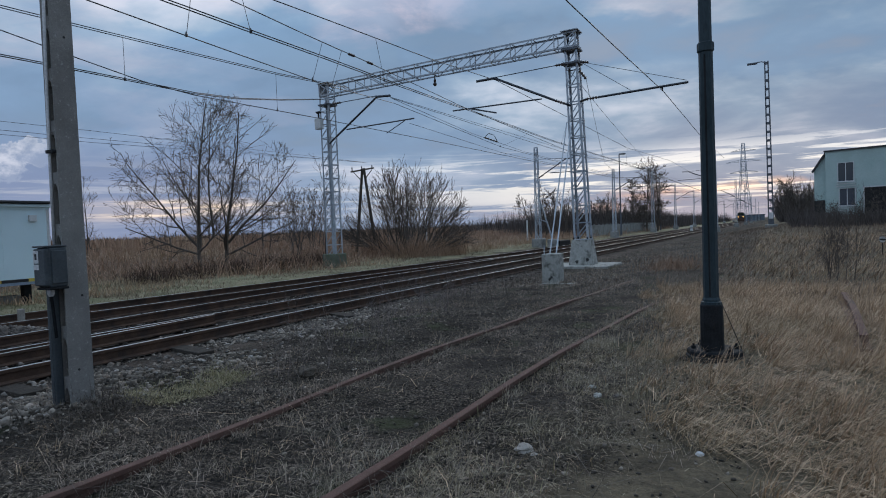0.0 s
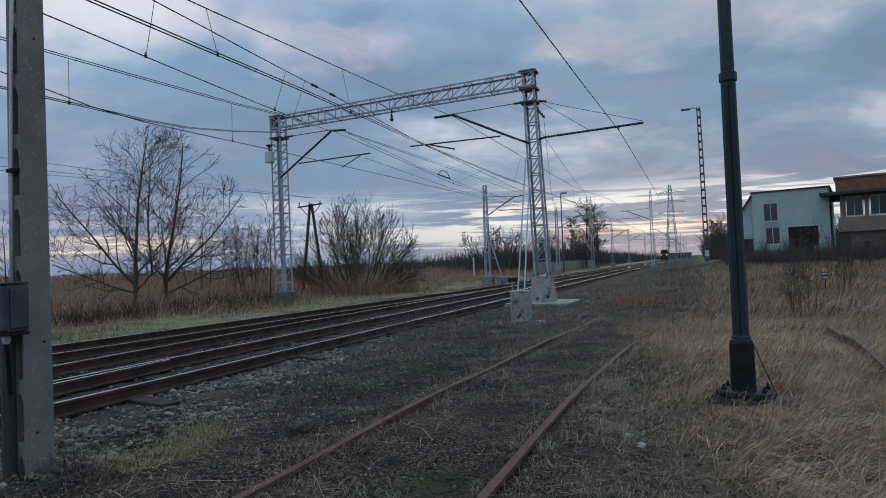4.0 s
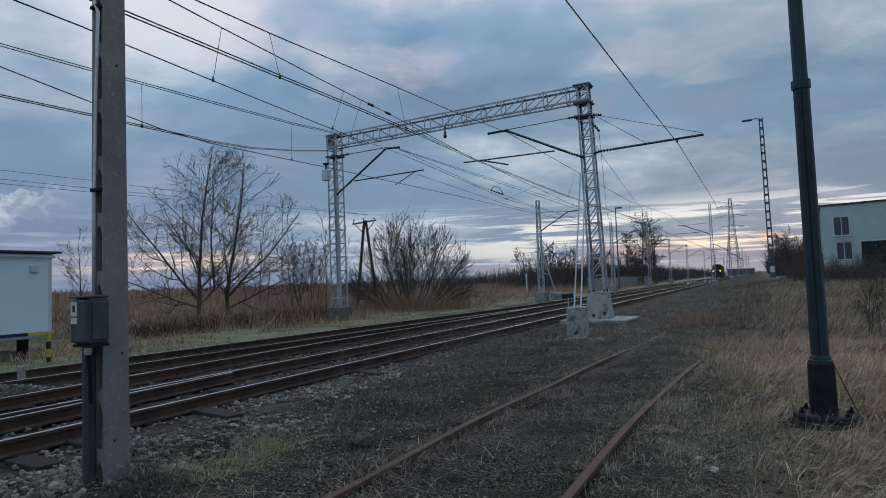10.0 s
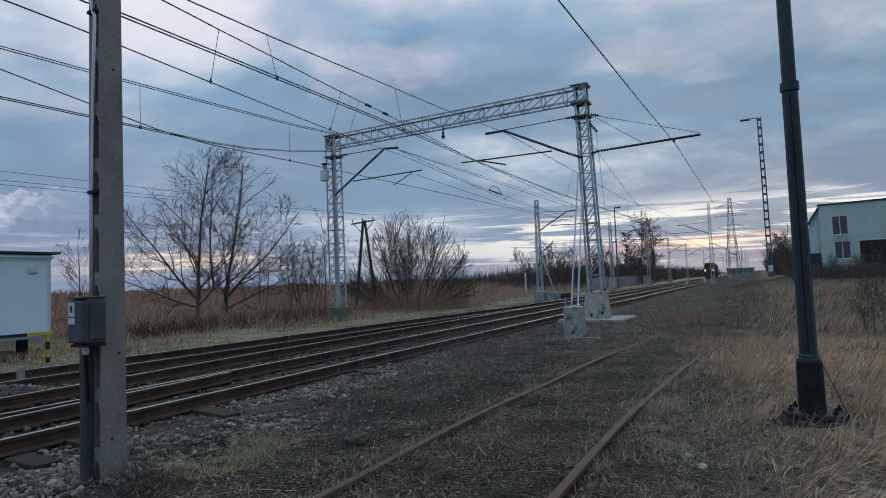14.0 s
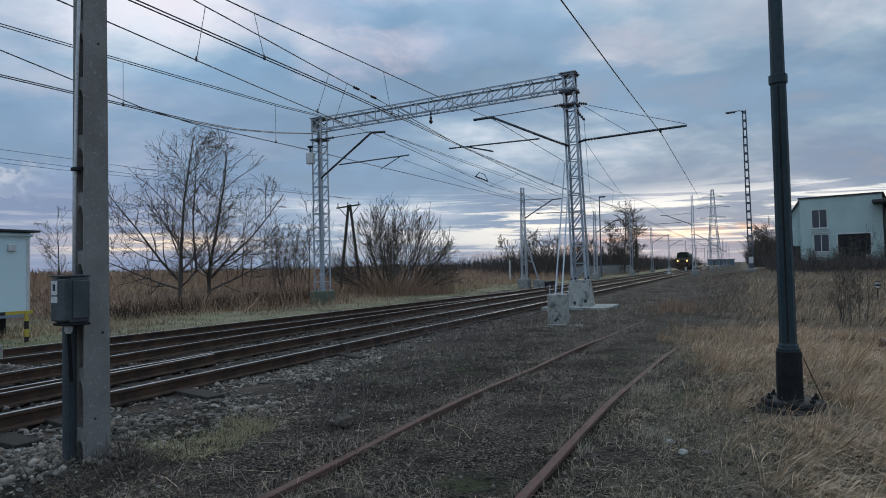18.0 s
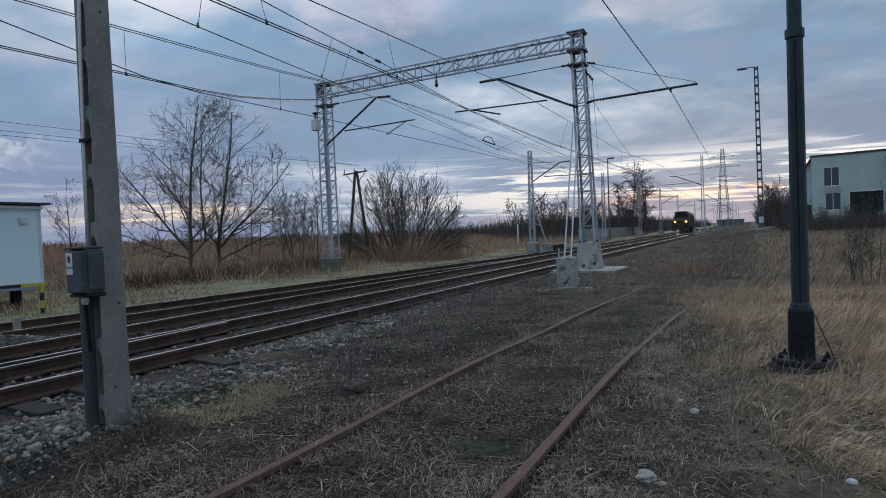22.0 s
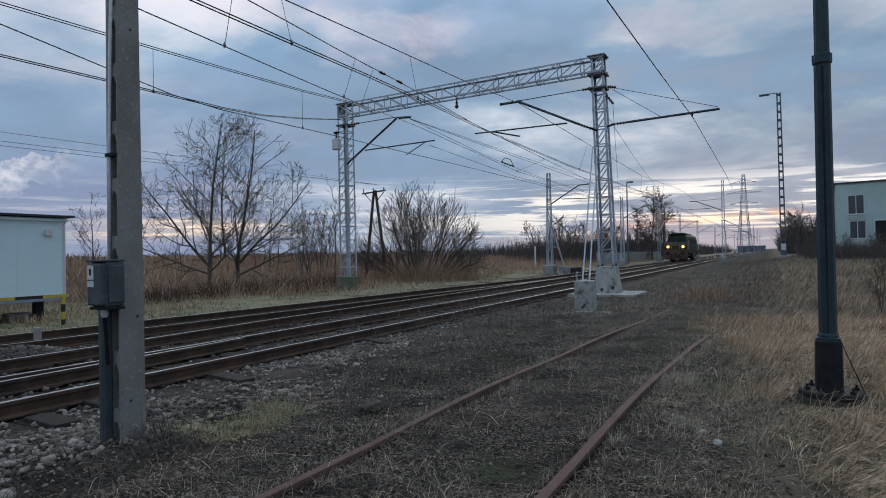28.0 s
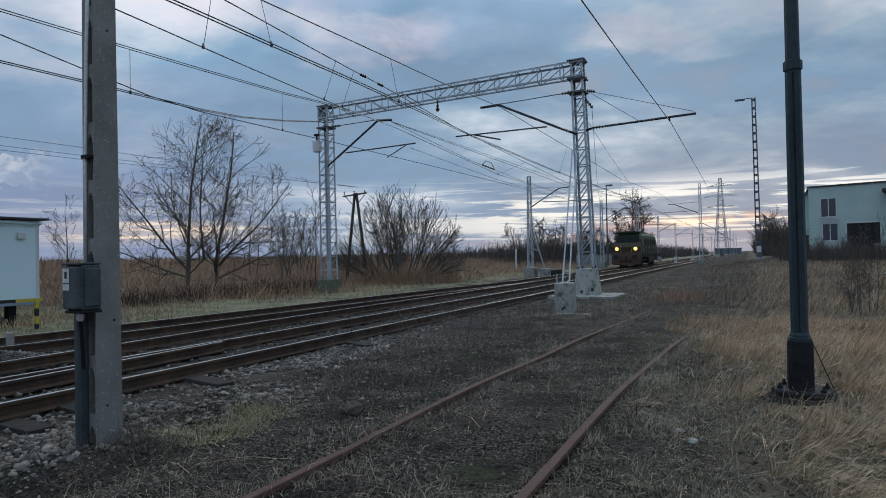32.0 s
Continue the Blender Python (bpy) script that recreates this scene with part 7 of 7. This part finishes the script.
# ---- locomotive ----
def locomotive():
    """A heavy diesel locomotive; its front faces -y, rail head at z = 0."""
    e = thing("locomotive", trk(262, -10.75, TOP), "dirty green diesel locomotive with an ochre nose and lit headlamps", "locomotive")
    part("frame", Shape().box(-1.4, 1.4, 0.1, 14.0, 0.95, 1.25, 0.03), LOCO_DARK, e)
    bb = part("buffer_beam", Shape().box(-1.42, 1.42, -0.05, 0.1, 0.55, 1.28, 0.03), LOCO_RED, e, "dull red buffer beam")
    for x in (-0.88, 0.88):
        bf = part("buffer", Shape().lathe((x, -0.05, 0.98), [(0.24, -0.55), (0.24, -0.5), (0.10, -0.48), (0.10, -0.2), (0.16, -0.2), (0.16, 0.0)], 14, "y"), LOCO_DARK, bb, "dark round buffer")
    part("coupling_hook", Shape().box(-0.08, 0.08, -0.45, -0.05, 0.9, 1.06, 0.02).tube([(0, -0.4, 0.95), (0.0, -0.42, 0.6), (0.06, -0.4, 0.45)], 0.035, 6), LOCO_DARK, bb)
    for x in (-0.5, 0.45):
        part("brake_hose", Shape().tube([(x, -0.06, 0.85), (x, -0.22, 0.75), (x, -0.25, 0.45)], 0.03, 6), BLACK_STEEL, bb)
    part("snow_plough", Shape().box(-1.3, 1.3, -0.02, 0.1, 0.2, 0.5, 0.03), LOCO_RED, e, "dull red plough plate")
    for x in (-0.95, 0.95):
        part("corner_box", Shape().box(x - 0.42, x + 0.42, -0.2, 0.08, 0.28, 0.74, 0.05), LOCO_RED, e, "rusty red box beneath the buffer")
    for x in (-1.3, 1.3):
        part("side_box", Shape().box(x - 0.14, x + 0.14, 4.9, 9.1, 0.4, 0.94, 0.04), LOCO_DARK, e, "dark battery box under the walkway")
        part("walkway", Shape().box(x - 0.16, x + 0.16, 1.2, 13.6, 1.25, 1.29), LOCO_DARK, e)
        for y in (1.6, 4.0, 6.4, 8.8, 11.2, 13.4):
            part("rail_post", Shape().tube([(x * 1.1, y, 1.28), (x * 1.1, y, 2.2)], 0.018, 5), LOCO_OCHRE, e)
        part("side_handrail", Shape().tube([(x * 1.1, 1.6, 2.2), (x * 1.1, 13.4, 2.2)], 0.018, 5), LOCO_OCHRE, e)
    for x in (-1.2, 1.2):
        for k in range(3):
            part("step", Shape().box(x - 0.2, x + 0.2, 0.12, 0.4, 0.3 + k * 0.28, 0.34 + k * 0.28), LOCO_DARK, e)
    nose = Shape()
    w, zb, zm, zt = 1.36, 1.26, 2.32, 2.42
    nose.add([(-w, 0.12, zb), (w, 0.12, zb), (w, 1.4, zb), (-w, 1.4, zb), (-w, 0.05, zm - 0.35), (w, 0.05, zm - 0.35), (w, 1.4, zt), (-w, 1.4, zt), (-w + 0.08, 0.35, zt), (w - 0.08, 0.35, zt)],
             [(0, 1, 5, 4), (4, 5, 9, 8), (8, 9, 6, 7), (1, 2, 6, 9, 5), (3, 0, 4, 8, 7), (2, 3, 7, 6), (3, 2, 1, 0)])
    part("nose", nose, LOCO_OCHRE, e, "dirty ochre nose panel")
    part("nose_band", Shape().box(-1.37, 1.37, 0.02, 0.10, 1.30, 1.52), LOCO_RED, e, "dull red lower band")
    body = Shape()
    hw = 1.2
    prof = [(-hw, 1.26), (hw, 1.26), (hw, 3.1), (hw - 0.12, 3.32), (0.75, 3.46), (-0.75, 3.46), (-hw + 0.12, 3.32), (-hw, 3.1)]
    n = len(prof)
    ys = (0.9, 13.1)
    for y in ys:
        for x, z in prof:
            dy = max(0.0, (z - 2.35)) * 0.32 * (1 if y < 5 else -1)
            body.v.append((x * (1 - 0.14 * max(0, z - 2.35)), y + dy, z))
    body.f = [tuple(range(n)), tuple(range(2 * n - 1, n - 1, -1))] + [(i, i + n, (i + 1) % n + n, (i + 1) % n) for i in range(n)]
    part("body", body, LOCO_GREEN, e)
    for x0, x1 in ((-1.02, -0.08), (0.08, 1.02)):
        s = Shape()
        s.add([(x0, 0.93, 2.48), (x1, 0.93, 2.48), (x1 * 0.96, 1.1, 3.02), (x0 * 0.96, 1.1, 3.02), (x0, 0.99, 2.48), (x1, 0.99, 2.48), (x1 * 0.96, 1.16, 3.02), (x0 * 0.96, 1.16, 3.02)],
              [(0, 1, 2, 3), (7, 6, 5, 4), (0, 4, 5, 1), (1, 5, 6, 2), (2, 6, 7, 3), (3, 7, 4, 0)])
        part("windscreen", s, CAB_GLASS, e, "dark sloping windscreen")
    part("roof_visor", Shape().box(-1.16, 1.16, 0.9, 3.3, 3.36, 3.5, 0.04), LOCO_DARK, e, "dark overhanging cab roof")
    part("window_post", Shape().box(-0.06, 0.06, 0.9, 1.0, 2.44, 3.1), LOCO_GREEN, e)
    part("roof_pod", Shape().box(-0.7, 0.7, 2.0, 5.0, 3.4, 3.62, 0.05).box(-0.6, 0.6, 6.0, 11.5, 3.4, 3.6, 0.05), LOCO_DARK, e, "dark roof boxes")
    part("horn", Shape().lathe((0.4, 1.6, 3.5), [(0.10, -0.3), (0.03, 0.0), (0.03, 0.2)], 8, "y"), LOCO_DARK, e)
    for x in (-1.205, 1.205):
        sgn = 1 if x > 0 else -1
        part("side_window", Shape().box(min(x, x + 0.02 * sgn), max(x, x + 0.02 * sgn), 1.6, 2.5, 2.2, 2.85), CAB_GLASS, e)
        part("cab_door", Shape().box(min(x, x + 0.03 * sgn), max(x, x + 0.03 * sgn), 2.7, 3.35, 1.3, 2.9), LOCO_OCHRE, e)
        part("side_stripe", Shape().box(min(x, x + 0.012 * sgn), max(x, x + 0.012 * sgn), 3.5, 12.9, 1.85, 2.1), LOCO_OCHRE, e, "faded ochre side stripe")
        for k in range(5):
            gr = part("side_grille", Shape().box(min(x, x + 0.025 * sgn), max(x, x + 0.025 * sgn), 4.2 + k * 1.7, 5.4 + k * 1.7, 2.2, 2.8), LOCO_DARK, e, "dark louvred grille")
        part("handrail", Shape().tube([(x * 1.02, 2.62, 1.4), (x * 1.02, 2.62, 2.6)], 0.02, 5), WHITE, e)
    part("fuel_tank", Shape().box(-1.25, 1.25, 5.2, 8.8, 0.3, 0.95, 0.1), LOCO_DARK, e)
    for y in (2.9, 11.1):
        bg_ = part("bogie", Shape().box(-1.2, 1.2, y - 2.2, y + 2.2, 0.55, 0.85, 0.05), LOCO_DARK, e)
        for dy_ in (-1.6, 0, 1.6):
            for x in (-0.75, 0.75):
                part("wheel", Shape().lathe((x, y + dy_, 0.5), [(0.53, -0.09), (0.5, -0.05), (0.5, 0.07), (0.42, 0.07), (0.12, 0.05)], 18, "x"), LOCO_DARK, bg_)
    for x in (-0.89, 0.89):
        hl = part("headlamp", Shape().lathe((x, 0.06, 1.80), [(0.19, -0.12), (0.2, -0.1), (0.2, 0.1)], 14, "y"), LOCO_DARK, e, "round headlamp housing")
        part("lens", Shape().lathe((x, 0.06, 1.80), [(0.02, -0.16), (0.12, -0.15), (0.17, -0.125)], 14, "y"), LAMP_GLOW, hl, "warm glowing headlamp lens")
    for x in (-0.5, 0.5):
        part("nose_handrail", Shape().tube([(x, 0.0, 1.5), (x, -0.03, 1.55), (x, -0.03, 2.0)], 0.015, 5), WHITE, e)
    return e


loco = locomotive()


# ---- what moves ----
def motions():
    rows = [(0, 268), (2, 243), (4, 219.5), (7, 196), (9, 183), (10, 177.5), (12, 165.5), (15, 148), (18, 131), (21, 115), (24, 100.2), (27, 85.3), (28, 80.4), (30, 70.7), (31, 65.6), (32, 60.8)]
    walk(loco, [(t, trk(a, -10.75, TOP)) for t, a in rows])


motions()
